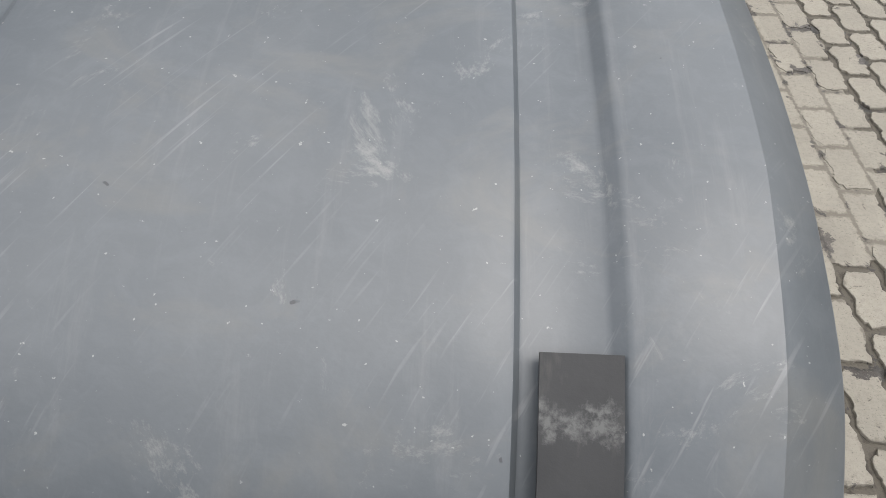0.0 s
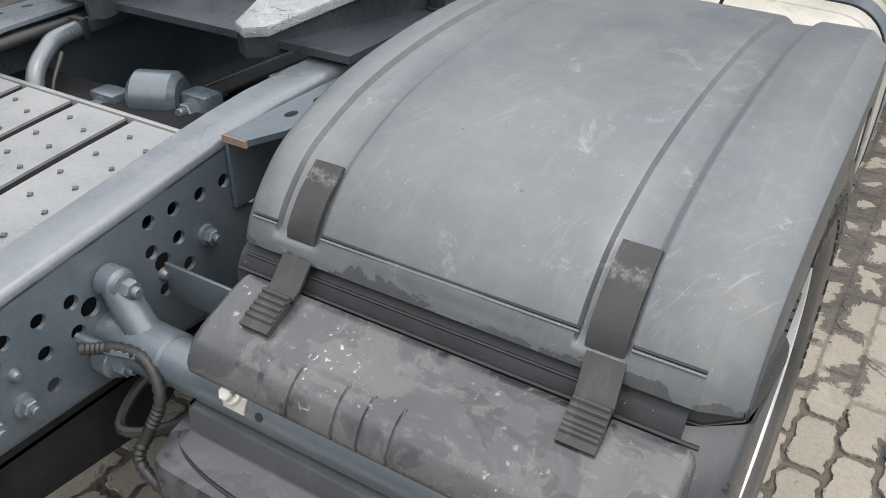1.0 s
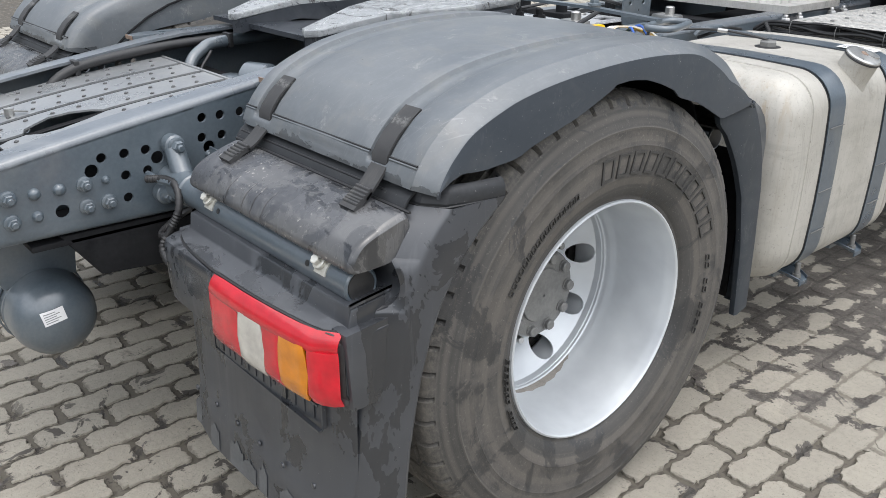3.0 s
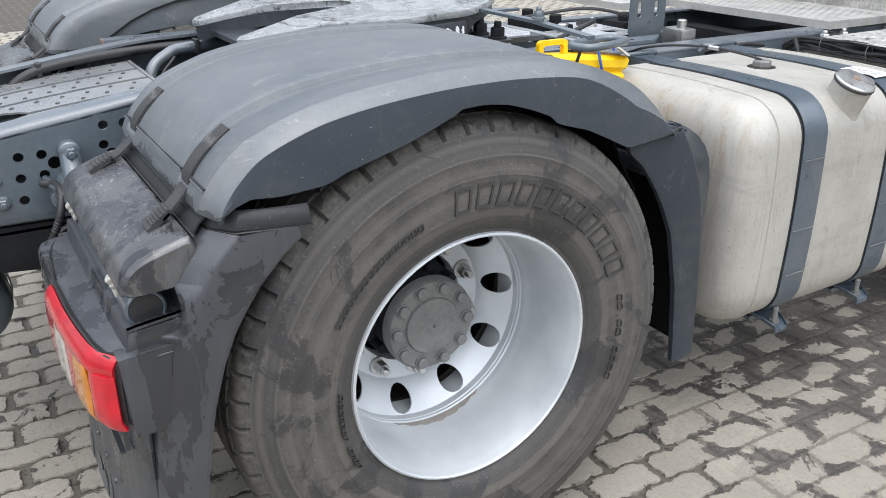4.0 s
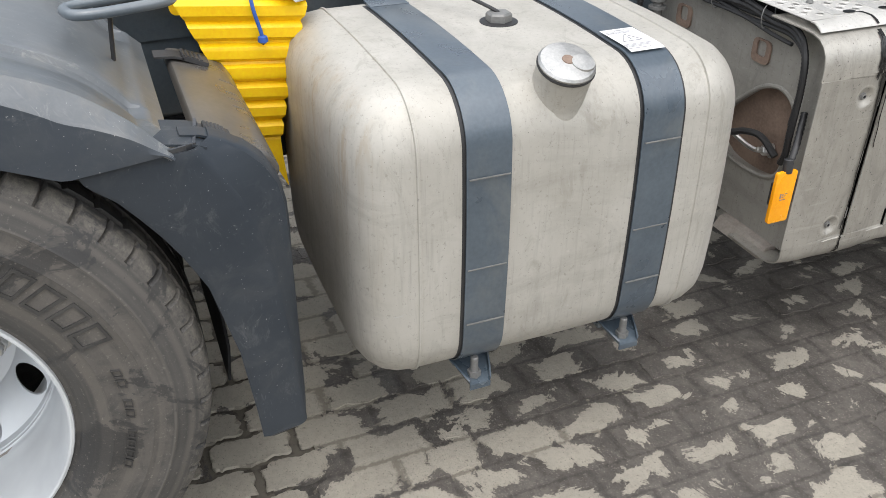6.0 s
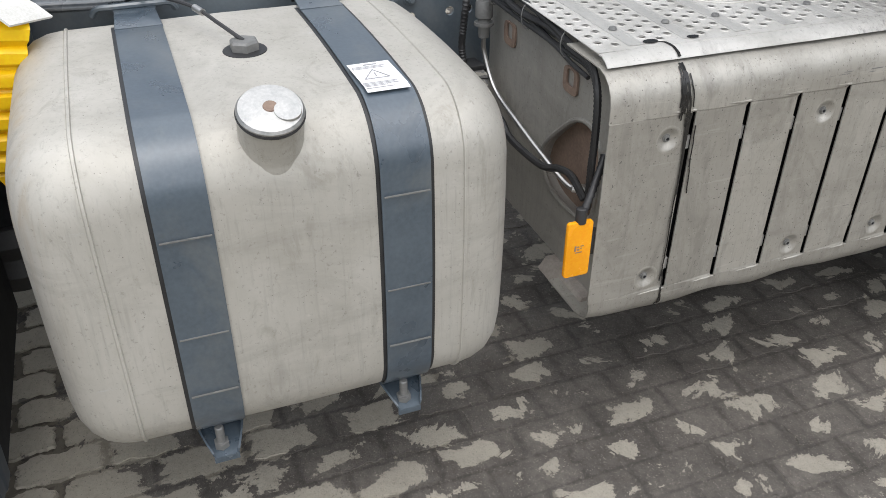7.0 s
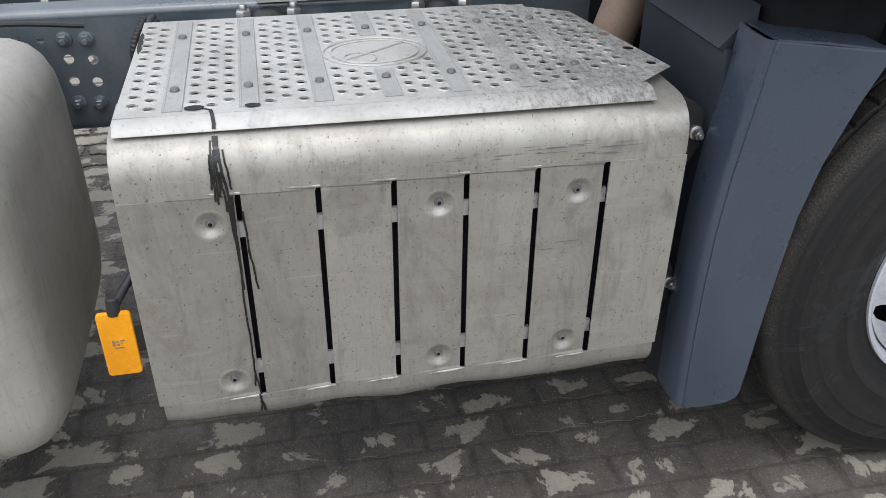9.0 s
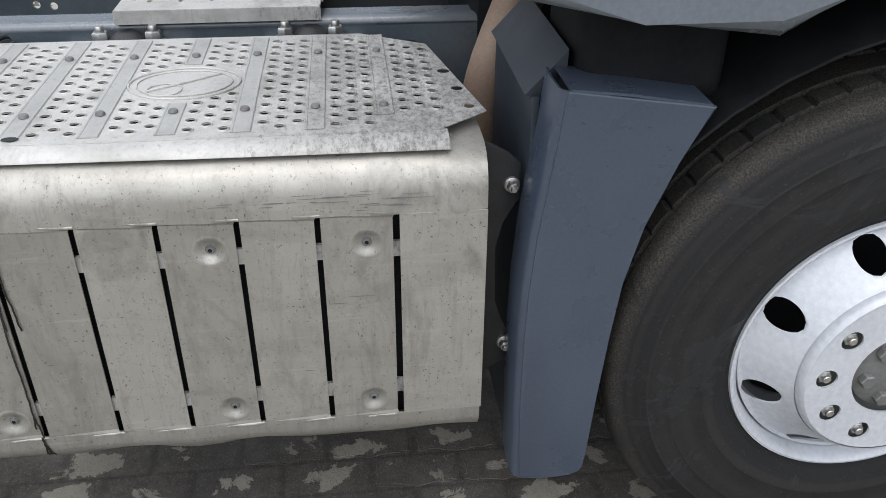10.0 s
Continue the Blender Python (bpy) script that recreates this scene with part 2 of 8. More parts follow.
def paving(name, dry, wet, dark):
    """Concrete pavers, soiled and damp under the tanks and beside them."""
    m = Mat(name, 0.8)
    info = m.n.new("ShaderNodeObjectInfo")
    geo = m.n.new("ShaderNodeNewGeometry")
    m.tc = geo.outputs["Position"]
    rnd = m.math('FRACT', m.math('ADD', info.outputs["Random"], geo.outputs["Random Per Island"]))
    big = m.noise(3.0, 6.0, 0.65)
    c = m.mix(m.ramp(big, 0.3, 0.7), tuple(v * 0.85 for v in dry), tuple(min(1, v * 1.12) for v in dry))
    c = m.mix(m.ramp(rnd, 0.0, 1.0, 0.0, 0.35), c, tuple(v * 0.7 for v in dry))
    c = m.mix(m.ramp(m.noise(60.0, 6.0, 0.8), 0.48, 0.72, 0.0, 0.6), c, tuple(v * 0.6 for v in dry))
    c = m.mix(m.ramp(m.noise(210.0, 2.0), 0.63, 0.7, 0.0, 0.75), c, tuple(v * 0.4 for v in dry))
    c = m.mix(m.ramp(m.noise(14.0, 7.0, 0.78, 0.8), 0.63, 0.68, 0.0, 0.85), c, dark)
    s = m.sep()
    # trodden dirt and damp over a strip beside and beneath the vehicle
    band = m.math('MULTIPLY', m.ramp(s[1], 1.4, 2.6, 0.0, 0.74), m.math('MULTIPLY', m.ramp(s[0], 1.35, 0.4), m.ramp(s[0], -3.2, -1.8)))
    film = m.math('ADD', band, m.math('MULTIPLY', m.math('SUBTRACT', m.noise(7.0, 8.0, 0.66, 0.5), 0.5), 3.6))
    # dirt settles from the joints inwards: distance from the middle of each stone
    def fold(v, pitch, off):
        t = m.math('FRACT', m.math('ADD', m.math('DIVIDE', m.math('SUBTRACT', v, off), pitch), 100.5))
        return m.math('ABSOLUTE', m.math('SUBTRACT', t, 0.5))
    row = m.math('FLOOR', m.math('ADD', m.math('DIVIDE', m.math('SUBTRACT', s[0], GX), PX), 100.5))
    odd = m.math('FRACT', m.math('MULTIPLY', row, 0.5))
    vy = m.math('SUBTRACT', s[1], m.math('MULTIPLY', odd, PY))
    rim = m.math('MAXIMUM', fold(s[0], PX, GX), fold(vy, PY, GY))
    film = m.math('ADD', film, m.ramp(rim, 0.12, 0.48, -0.2, 0.34))
    # soil creeping over the stones' edges
    creep = m.math('ADD', rim, m.math('MULTIPLY', m.math('SUBTRACT', m.noise(45.0, 6.0, 0.75), 0.5), 0.3))
    c = m.mix(m.ramp(creep, 0.425, 0.47, 0.0, 0.7), c, (0.15, 0.133, 0.107))
    dusty = m.ramp(film, 0.45, 0.75, 0.0, 0.8)
    film = m.math('MAXIMUM', m.ramp(film, 0.575, 0.595), m.math('MULTIPLY', dusty, m.ramp(m.noise(150.0, 3.0), 0.46, 0.56)))
    near = m.math('MULTIPLY', m.math('MULTIPLY', m.ramp(s[0], -1.3, -0.9), m.ramp(s[0], 0.5, 0.15)), m.math('MULTIPLY', m.ramp(s[1], -0.4, -0.1), m.ramp(s[1], 1.0, 0.7)))
    drip = m.math('MULTIPLY', near, m.ramp(m.noise(11.0, 5.0, 0.7, 0.6), 0.585, 0.62))
    c = m.mix(m.math('MULTIPLY', drip, 0.85), c, (0.035, 0.03, 0.027))
    soil = m.mix(m.ramp(m.noise(4.0, 6.0, 0.65), 0.35, 0.68), wet, dark)
    soil = m.mix(m.ramp(m.noise(38.0, 7.0, 0.8), 0.42, 0.66, 0.0, 0.5), soil, tuple(v * 0.55 for v in dark))
    soil = m.mix(m.ramp(m.noise(190.0, 3.0), 0.58, 0.7, 0.0, 0.55), soil, tuple(v * 1.9 for v in wet))
    soil = m.mix(m.ramp(creep, 0.43, 0.5, 0.0, 0.55), soil, tuple(v * 0.5 for v in dark))
    c = m.mix(film, c, soil)
    m.color(c)
    damp = m.ramp(m.noise(5.0, 7.0, 0.7), 0.42, 0.6, 0.85, 0.4)
    m.rough(m.math('ADD', m.math('MULTIPLY', m.math('SUBTRACT', 1.0, film), 0.85), m.math('MULTIPLY', film, damp)))
    m.bump(m.noise(90.0, 6.0, 0.75), 1.0, 0.004)
    return m.m


def greased():
    """Steel under thick pale grease, wiped in arcs about the king pin, torn dark in places."""
    m = Mat("greased_steel", 0.3, 0.1)
    s = m.sep()
    dx, dy = m.math('SUBTRACT', s[0], -0.84), m.math('SUBTRACT', s[1], 1.22)
    rad = m.math('SQRT', m.math('ADD', m.math('MULTIPLY', dx, dx), m.math('MULTIPLY', dy, dy)))
    rad = m.math('ADD', rad, m.math('MULTIPLY', m.noise(5.0, 6.0, 0.65, 0.6), 0.2))
    arc = m.n.new("ShaderNodeTexNoise")
    arc.noise_dimensions = '1D'
    arc.inputs["Scale"].default_value = 55.0
    arc.inputs["Detail"].default_value = 6.0
    arc.inputs["Roughness"].default_value = 0.7
    m.l.new(rad, arc.inputs["W"])
    a = m.noise((6.0, 6.0, 9.0), 7.0, 0.7, 1.2)
    c = m.mix(m.ramp(a, 0.36, 0.64), (0.2, 0.212, 0.22), (0.38, 0.395, 0.4))
    c = m.mix(m.ramp(arc.outputs["Fac"], 0.5, 0.66, 0.0, 0.4), c, (0.42, 0.43, 0.425))
    # bare rear tips, rubbed paler
    c = m.mix(m.ramp(s[1], 0.97, 0.93, 0.0, 0.45), c, (0.36, 0.375, 0.385))
    torn = m.math('ADD', m.noise((9.0, 16.0, 9.0), 8.0, 0.75, 1.4), m.math('MULTIPLY', m.ramp(m.math('ABSOLUTE', m.math('SUBTRACT', s[1], 0.97)), 0.06, 0.0), 0.07))
    torn = m.ramp(torn, 0.595, 0.62, 0.0, 0.85)
    c = m.mix(torn, c, (0.06, 0.056, 0.054))
    c = m.mix(m.ramp(m.noise(40.0, 5.0, 0.7), 0.68, 0.71, 0.0, 0.5), c, (0.16, 0.12, 0.09))
    m.color(c)
    m.rough(m.ramp(a, 0.3, 0.7, 0.16, 0.34))
    m.bump(arc.outputs["Fac"], 0.8, 0.007)
    m.bump(m.noise((30.0, 45.0, 30.0), 6.0, 0.7, 1.0), 0.4, 0.003)
    m.bump(a, 0.5, 0.006)
    m.bump(torn, 0.6, 0.004)
    return m.m


def strap_rubber():
    """Black strap rubber, scuffed pale in a band where it bends."""
    m = Mat("strap_rubber", 0.55)
    big, fine = m.noise(18.0, 5.0, 0.6, 0.3), m.noise(150.0, 4.0, 0.7)
    c = m.mix(m.ramp(big, 0.3, 0.7), (0.026, 0.026, 0.027), (0.052, 0.052, 0.053))
    c = m.mix(m.ramp(m.noise((40.0, 12.0, 12.0), 5.0, 0.7), 0.55, 0.72, 0.0, 0.5), c, (0.11, 0.105, 0.095))
    s = m.sep()
    off = m.math('ADD', m.math('SUBTRACT', s[2], 1.0565), m.math('MULTIPLY', m.noise((60.0, 30.0, 60.0), 6.0, 0.8), 0.024))
    band = m.math('MULTIPLY', m.ramp(m.math('ABSOLUTE', m.math('SUBTRACT', off, 0.0)), 0.0065, 0.003), m.ramp(fine, 0.4, 0.6))
    c = m.mix(m.math('MULTIPLY', band, 0.4), c, (0.27, 0.27, 0.26))
    m.color(c)
    m.rough(m.ramp(big, 0.3, 0.7, 0.5, 0.7))
    m.bump(fine, 0.25, 0.0008)
    return m.m


def step_sheet():
    """Soiled tread sheet: trodden black grime in spots and smears, thickest at the front end."""
    mat_ = tank_aluminium("step_aluminium", (0.5, 0.49, 0.46), (0.62, 0.605, 0.58), 0.35, 0.7)
    m = Mat("", made=mat_)
    old = m.b.inputs["Base Color"].links[0].from_socket
    s = m.sep()
    g = m.math('ADD', m.noise((60.0, 90.0, 30.0), 7.0, 0.8, 0.2), m.math('MULTIPLY', m.ramp(s[1], 3.1, 3.5), 0.17))
    c = m.mix(m.ramp(m.math('ADD', m.noise((5.0, 9.0, 9.0), 6.0, 0.7, 0.4), m.math('MULTIPLY', m.ramp(s[1], 3.05, 3.5), 0.16)), 0.55, 0.75, 0.0, 0.5), old, (0.17, 0.163, 0.15))
    c = m.mix(m.ramp(g, 0.62, 0.8, 0.0, 0.7), c, (0.055, 0.05, 0.046))
    c = m.mix(m.ramp(m.noise(9.0, 5.0, 0.7), 0.5, 0.7, 0.0, 0.35), c, (0.3, 0.29, 0.26))
    m.color(c)
    return mat_


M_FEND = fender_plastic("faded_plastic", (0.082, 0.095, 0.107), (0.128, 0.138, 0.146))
# half as light as the cover's top: less fading plus shade in the colour
M_SIDE_SHADED = fender_plastic("side_shade_plastic", (0.042, 0.051, 0.063), (0.06, 0.069, 0.081), 0.25)
# darker copy of the side plastic: the front section's shade in its colour
M_FRONT_SHADED = fender_plastic("front_shade_plastic", (0.026, 0.033, 0.042), (0.04, 0.047, 0.056), 0.25)
M_BLACK = black_plastic("black_plastic", (0.038, 0.04, 0.045), (0.068, 0.07, 0.075), 0.38)
M_REAR = black_plastic("dark_plastic", (0.038, 0.041, 0.047), (0.06, 0.064, 0.071))
M_FRAME = worn("frame_paint", (0.062, 0.082, 0.1), (0.092, 0.114, 0.132), 0.33, 0.0, 5.0, 120.0, 0.06, dust=(0.17, 0.175, 0.175), spec=0.8, coat=0.7).m
# paler frame paint: sky sheen on the rail tops in the colour, some dust
M_FLANGE_SHEEN = worn("sheen_frame_paint", (0.085, 0.1, 0.118), (0.13, 0.146, 0.162), 0.3, 0.0, 5.0, 120.0, 0.06, dust=(0.26, 0.265, 0.265), spec=0.8, coat=0.7).m
# near black: shade of recesses and underbody is put into this colour
M_DARK = worn("shaded_dark_parts", (0.008, 0.0085, 0.01), (0.02, 0.0205, 0.022), 0.7, 0.0, 9.0, 80.0, 0.25, spec=0.15).m
M_SKIRT = worn("grey_panel_paint", (0.047, 0.062, 0.09), (0.062, 0.078, 0.108), 0.28, 0.0, 4.0, 160.0, 0.03, spec=0.7).m
M_TANK = tank_aluminium("tank_aluminium", (0.4, 0.382, 0.34), (0.51, 0.49, 0.448), 0.3, 0.6)
M_BOX = tank_aluminium("silencer_steel", (0.4, 0.38, 0.338), (0.5, 0.48, 0.438), 0.48, 0.6, 0.24)
tm = Mat("", made=M_TANK)
ts = tm.sep()
run_ = tm.noise((34.0, 34.0, 2.2), 5.0, 0.7, 0.4)
zone_ = tm.math('MULTIPLY', tm.ramp(ts[1], 1.775, 1.72), tm.ramp(ts[2], 0.5, 0.85))
old_ = tm.b.inputs["Base Color"].links[0].from_socket
tc_ = tm.mix(tm.math('MULTIPLY', zone_, tm.ramp(run_, 0.5, 0.64, 0.0, 0.5)), old_, (0.36, 0.27, 0.17))
tc_ = tm.mix(tm.math('MULTIPLY', zone_, tm.ramp(tm.noise((50.0, 50.0, 9.0), 4.0, 0.7, 0.8), 0.64, 0.69, 0.0, 0.5)), tc_, (0.56, 0.56, 0.55))
tc_ = tm.mix(tm.ramp(tm.noise((9.0, 14.0, 5.0), 6.0, 0.7, 1.5), 0.57, 0.68, 0.0, 0.4), tc_, (0.27, 0.255, 0.215))
# bluish scratches and pale smears
tc_ = tm.mix(tm.ramp(tm.noise((40.0, 9.0, 16.0), 6.0, 0.75, 1.0), 0.64, 0.7, 0.0, 0.5), tc_, (0.5, 0.515, 0.53))
tm.color(tc_)
M_PLATE = step_sheet()
M_COVER = worn("cover_plastic", (0.15, 0.157, 0.162), (0.24, 0.246, 0.248), 0.3, 0.0, 6.0, 120.0, 0.1, dust=(0.3, 0.3, 0.29), spec=0.8, coat=0.8).m
M_BAND = worn("strap_paint", (0.045, 0.064, 0.085), (0.082, 0.105, 0.128), 0.3, 0.1, 7.0, 130.0, 0.08, dust=(0.17, 0.175, 0.165), spec=0.7, coat=0.4).m
M_RUBBER = rubber("tyre_rubber", 0.902)
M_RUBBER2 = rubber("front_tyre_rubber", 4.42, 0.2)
M_TREAD = worn("tread_rubber", (0.02, 0.02, 0.02), (0.055, 0.052, 0.048), 0.8, 0.0, 20.0, 120.0, 0.4, dust=(0.13, 0.12, 0.105)).m
M_LETTER = worn("letter_rubber", (0.024, 0.024, 0.024), (0.055, 0.053, 0.05), 0.5, 0.0, 12.0, 200.0, 0.15).m
M_RIM = worn("silver_rim", (0.5, 0.525, 0.55), (0.6, 0.625, 0.65), 0.36, 0.3, 4.0, 8.0, 0.0).m
M_WHITE = worn("white_wheel", (0.5, 0.52, 0.56), (0.62, 0.64, 0.68), 0.35, 0.1, 6.0, 90.0, 0.05).m
M_HUB = worn("grey_hub", (0.14, 0.14, 0.14), (0.22, 0.22, 0.21), 0.5, 0.3, 14.0, 120.0, 0.15).m
M_STEEL = worn("bare_steel", (0.4, 0.4, 0.39), (0.55, 0.54, 0.52), 0.35, 0.9, 30.0, 200.0, 0.1).m
M_ZINC = worn("zinc_bolt", (0.55, 0.54, 0.48), (0.72, 0.7, 0.62), 0.4, 0.5, 40.0, 200.0, 0.1).m
M_GREASE = greased()
# pale grey: the sky's reflection on wet surfaces is put into the colour
M_SKY_SHEEN = worn("sky_sheen_grey", (0.36, 0.37, 0.38), (0.5, 0.51, 0.52), 0.28, 0.1, 9.0, 110.0, 0.15, dust=(0.24, 0.25, 0.26), spec=0.7).m
M_SOOT = worn("oily_steel", (0.02, 0.024, 0.03), (0.042, 0.047, 0.055), 0.3, 0.0, 7.0, 90.0, 0.15, dust=(0.09, 0.095, 0.1), spec=0.6).m
M_RUST = worn("rusty_steel", (0.16, 0.11, 0.085), (0.3, 0.22, 0.17), 0.7, 0.2, 12.0, 140.0, 0.3).m
M_PIPE = worn("burnt_pipe", (0.3, 0.2, 0.14), (0.42, 0.31, 0.235), 0.6, 0.2, 8.0, 160.0, 0.15).m
M_HOSE = worn("black_hose", (0.014, 0.014, 0.015), (0.03, 0.03, 0.031), 0.45, 0.0, 20.0, 200.0, 0.1).m
M_YELLOW = worn("yellow_plastic", (0.82, 0.47, 0.0), (0.9, 0.54, 0.0), 0.42, 0.0, 9.0, 120.0, 0.04).m
M_BLUE = worn("blue_cord", (0.02, 0.07, 0.3), (0.035, 0.11, 0.42), 0.6, 0.0, 30.0, 300.0, 0.2).m
M_ORANGE = worn("orange_reflector", (0.85, 0.3, 0.0), (0.95, 0.38, 0.01), 0.25, 0.0, 10.0, 200.0, 0.05).m
M_PAPER = worn("white_label", (0.72, 0.72, 0.72), (0.82, 0.82, 0.82), 0.55, 0.0, 20.0, 200.0, 0.02).m
M_INK = worn("print_ink", (0.2, 0.2, 0.21), (0.3, 0.3, 0.31), 0.6, 0.0, 40.0, 200.0, 0.0).m
M_CAB = worn("cab_paint", (0.15, 0.17, 0.195), (0.17, 0.19, 0.215), 0.3, 0.0, 3.0, 120.0, 0.02).m
M_OIL = worn("black_oil", (0.008, 0.008, 0.008), (0.02, 0.019, 0.018), 0.2, 0.0, 30.0, 90.0, 0.1).m
M_PAVER = paving("concrete_paver", (0.37, 0.34, 0.283), (0.15, 0.134, 0.117), (0.066, 0.058, 0.05))
M_JOINT = paving("joint_dirt", (0.078, 0.068, 0.054), (0.1, 0.091, 0.08), (0.055, 0.05, 0.044))


def lens(name, col, rough=0.12):
    m = Mat(name, rough)
    rib = m.noise(26.0, 3.0)
    m.color(m.mix(m.ramp(rib, 0.35, 0.7), tuple(v * 0.7 for v in col), col))
    m.b.inputs["Coat Weight"].default_value = 0.6
    m.b.inputs["Coat Roughness"].default_value = 0.05
    w = m.n.new("ShaderNodeTexChecker")
    w.inputs["Scale"].default_value = 330.0
    m.l.new(m.tc, w.inputs["Vector"])
    m.bump(w.outputs["Fac"], 0.25, 0.001)
    return m.m


M_RED = lens("red_lens", (0.66, 0.006, 0.022))
M_RED2 = lens("dull_red_lens", (0.56, 0.01, 0.022), 0.25)
M_AMBER = lens("amber_lens", (0.75, 0.25, 0.006))
M_CLEAR = lens("clear_lens", (0.62, 0.59, 0.53))


# ---- building helpers ----
XC = -0.84          # middle line of the vehicle
HUB_Y, HUB_Z = 0.902, 0.522
FRONT_Y = 4.42
MIRROR = [False]    # parts built while this is on land on the vehicle's other side


def finish(me, mat, smooth=40):
    if me.materials:
        me.materials.clear()
    me.materials.append(mat)
    if MIRROR[0]:
        me.transform(Matrix.Translation((2 * XC, 0, 0)) @ Matrix.Diagonal((-1, 1, 1, 1)))
        me.flip_normals()
    if smooth:
        me.shade_smooth()
        me.set_sharp_from_angle(angle=radians(smooth))
    else:
        me.shade_flat()


def part(name, bm, mat, parent, label="", smooth=40):
    """Links a bmesh (or a mesh) as one object under a thing or a part."""
    if isinstance(bm, bmesh.types.BMesh):
        me = bpy.data.meshes.new(name)
        bmesh.ops.recalc_face_normals(bm, faces=bm.faces)
        bm.to_mesh(me)
        bm.free()
    else:
        me = bm
    finish(me, mat, smooth)
    ob = new(name, me)
    # thing > part > sub-part, no deeper
    while parent is not None and parent.parent is not None and parent.parent.parent is not None:
        parent = parent.parent
    if parent is not None:
        ob.parent = parent
        if parent.name in BASES:
            ob.matrix_parent_inverse = BASES[parent.name].inverted()
    if label:
        tagged(ob, label)
    return ob


BASES = {}


def thing(name, at, label, category, group="", kind=""):
    e = new(name)
    e.empty_display_size = 0.1
    e.location = at
    BASES[e.name] = Matrix.Translation(at)
    return tagged(e, label, category, group, kind)


def box(bm, x0, x1, y0, y1, z0, z1, bevel=0.0, seg=2):
    vs = [bm.verts.new((x, y, z)) for x in (x0, x1) for y in (y0, y1) for z in (z0, z1)]
    fs = [bm.faces.new([vs[i] for i in f]) for f in ((0, 1, 3, 2), (4, 6, 7, 5), (0, 4, 5, 1), (2, 3, 7, 6), (0, 2, 6, 4), (1, 5, 7, 3))]
    if bevel:
        es = list({e for f in fs for e in f.edges})
        bmesh.ops.bevel(bm, geom=es, offset=bevel, segments=seg, profile=0.6, affect='EDGES')
    return bm


def prism(bm, pts, axis, a, b, bevel=0.0, seg=2):
    """A polygon drawn in the other two axes, drawn out from a to b along axis."""
    def put(p, t):
        return {"x": (t, p[0], p[1]), "y": (p[0], t, p[1]), "z": (p[0], p[1], t)}[axis]
    lo = [bm.verts.new(put(p, a)) for p in pts]
    hi = [bm.verts.new(put(p, b)) for p in pts]
    n = len(pts)
    fs = [bm.faces.new(lo[::-1]), bm.faces.new(hi)]
    fs += [bm.faces.new((lo[i], lo[(i + 1) % n], hi[(i + 1) % n], hi[i])) for i in range(n)]
    if bevel:
        es = list({e for f in fs[:2] for e in f.edges})
        bmesh.ops.bevel(bm, geom=es, offset=bevel, segments=seg, profile=0.6, affect='EDGES')
    return bm


def frame_of(d):
    d = Vector(d).normalized()
    u = d.cross(Vector((0, 0, 1)) if abs(d.z) < 0.9 else Vector((0, 1, 0))).normalized()
    return d, u, d.cross(u)


def lathe(bm, origin, axis, prof, seg=32):
    """Turns a profile of (radius, distance along axis) about the axis through origin."""
    d, u, w = frame_of(axis)
    o = Vector(origin)
    rings = []
    for r, a in prof:
        if r < 1e-6:
            rings.append([bm.verts.new(o + d * a)])
        else:
            rings.append([bm.verts.new(o + d * a + (u * math.cos(t) + w * math.sin(t)) * r) for t in (2 * math.pi * k / seg for k in range(seg))])
    for p, q in zip(rings, rings[1:]):
        for k in range(seg):
            j = (k + 1) % seg
            vs = []
            for v in (p[k % len(p)], p[j % len(p)], q[j % len(q)], q[k % len(q)]):
                if v not in vs:
                    vs.append(v)
            if len(vs) > 2:
                bm.faces.new(vs)
    return bm


def cyl(bm, a, b, r, seg=20, bevel=0.0):
    a, b = Vector(a), Vector(b)
    n = (b - a).length
    e = min(bevel, r * 0.5)
    return lathe(bm, a, b - a, [(0, 0), (r - e, 0), (r, e), (r, n - e), (r - e, n), (0, n)] if e else [(0, 0), (r, 0), (r, n), (0, n)], seg)


def spline(pts, n=8):
    """Catmull-Rom through pts."""
    P = [Vector(p) for p in pts]
    P = [2 * P[0] - P[1]] + P + [2 * P[-1] - P[-2]]
    out = []
    for i in range(1, len(P) - 2):
        a, b, c, d = P[i - 1:i + 3]
        for k in range(n):
            t = k / n
            out.append(0.5 * ((2 * b) + (c - a) * t + (2 * a - 5 * b + 4 * c - d) * t * t + (3 * b - a - 3 * c + d) * t ** 3))
    out.append(P[-2])
    return out


def tube(bm, pts, r, seg=8, n=6, ribs=0.0):
    """A hose or cable along pts. ribs: corrugation depth."""
    path = spline(pts, n) if len(pts) > 2 and n else [Vector(p) for p in pts]
    if ribs:
        fine = []
        for a, b in zip(path, path[1:]):
            k = max(1, int((b - a).length / 0.0035))
            fine += [a.lerp(b, i / k) for i in range(k)]
        path = fine + [path[-1]]
    rings = []
    up = None
    for i, p in enumerate(path):
        d = (path[min(i + 1, len(path) - 1)] - path[max(i - 1, 0)]).normalized()
        if up is None:
            up = d.orthogonal().normalized()
        up = (up - d * up.dot(d)).normalized()
        w = d.cross(up)
        rr = r - (ribs if ribs and i % 2 else 0)
        rings.append([bm.verts.new(p + (up * math.cos(t) + w * math.sin(t)) * rr) for t in (2 * math.pi * k / seg for k in range(seg))])
    for a, b in zip(rings, rings[1:]):
        for k in range(seg):
            j = (k + 1) % seg
            bm.faces.new((a[k], a[j], b[j], b[k]))
    bm.faces.new(rings[0][::-1])
    bm.faces.new(rings[-1])
    return bm


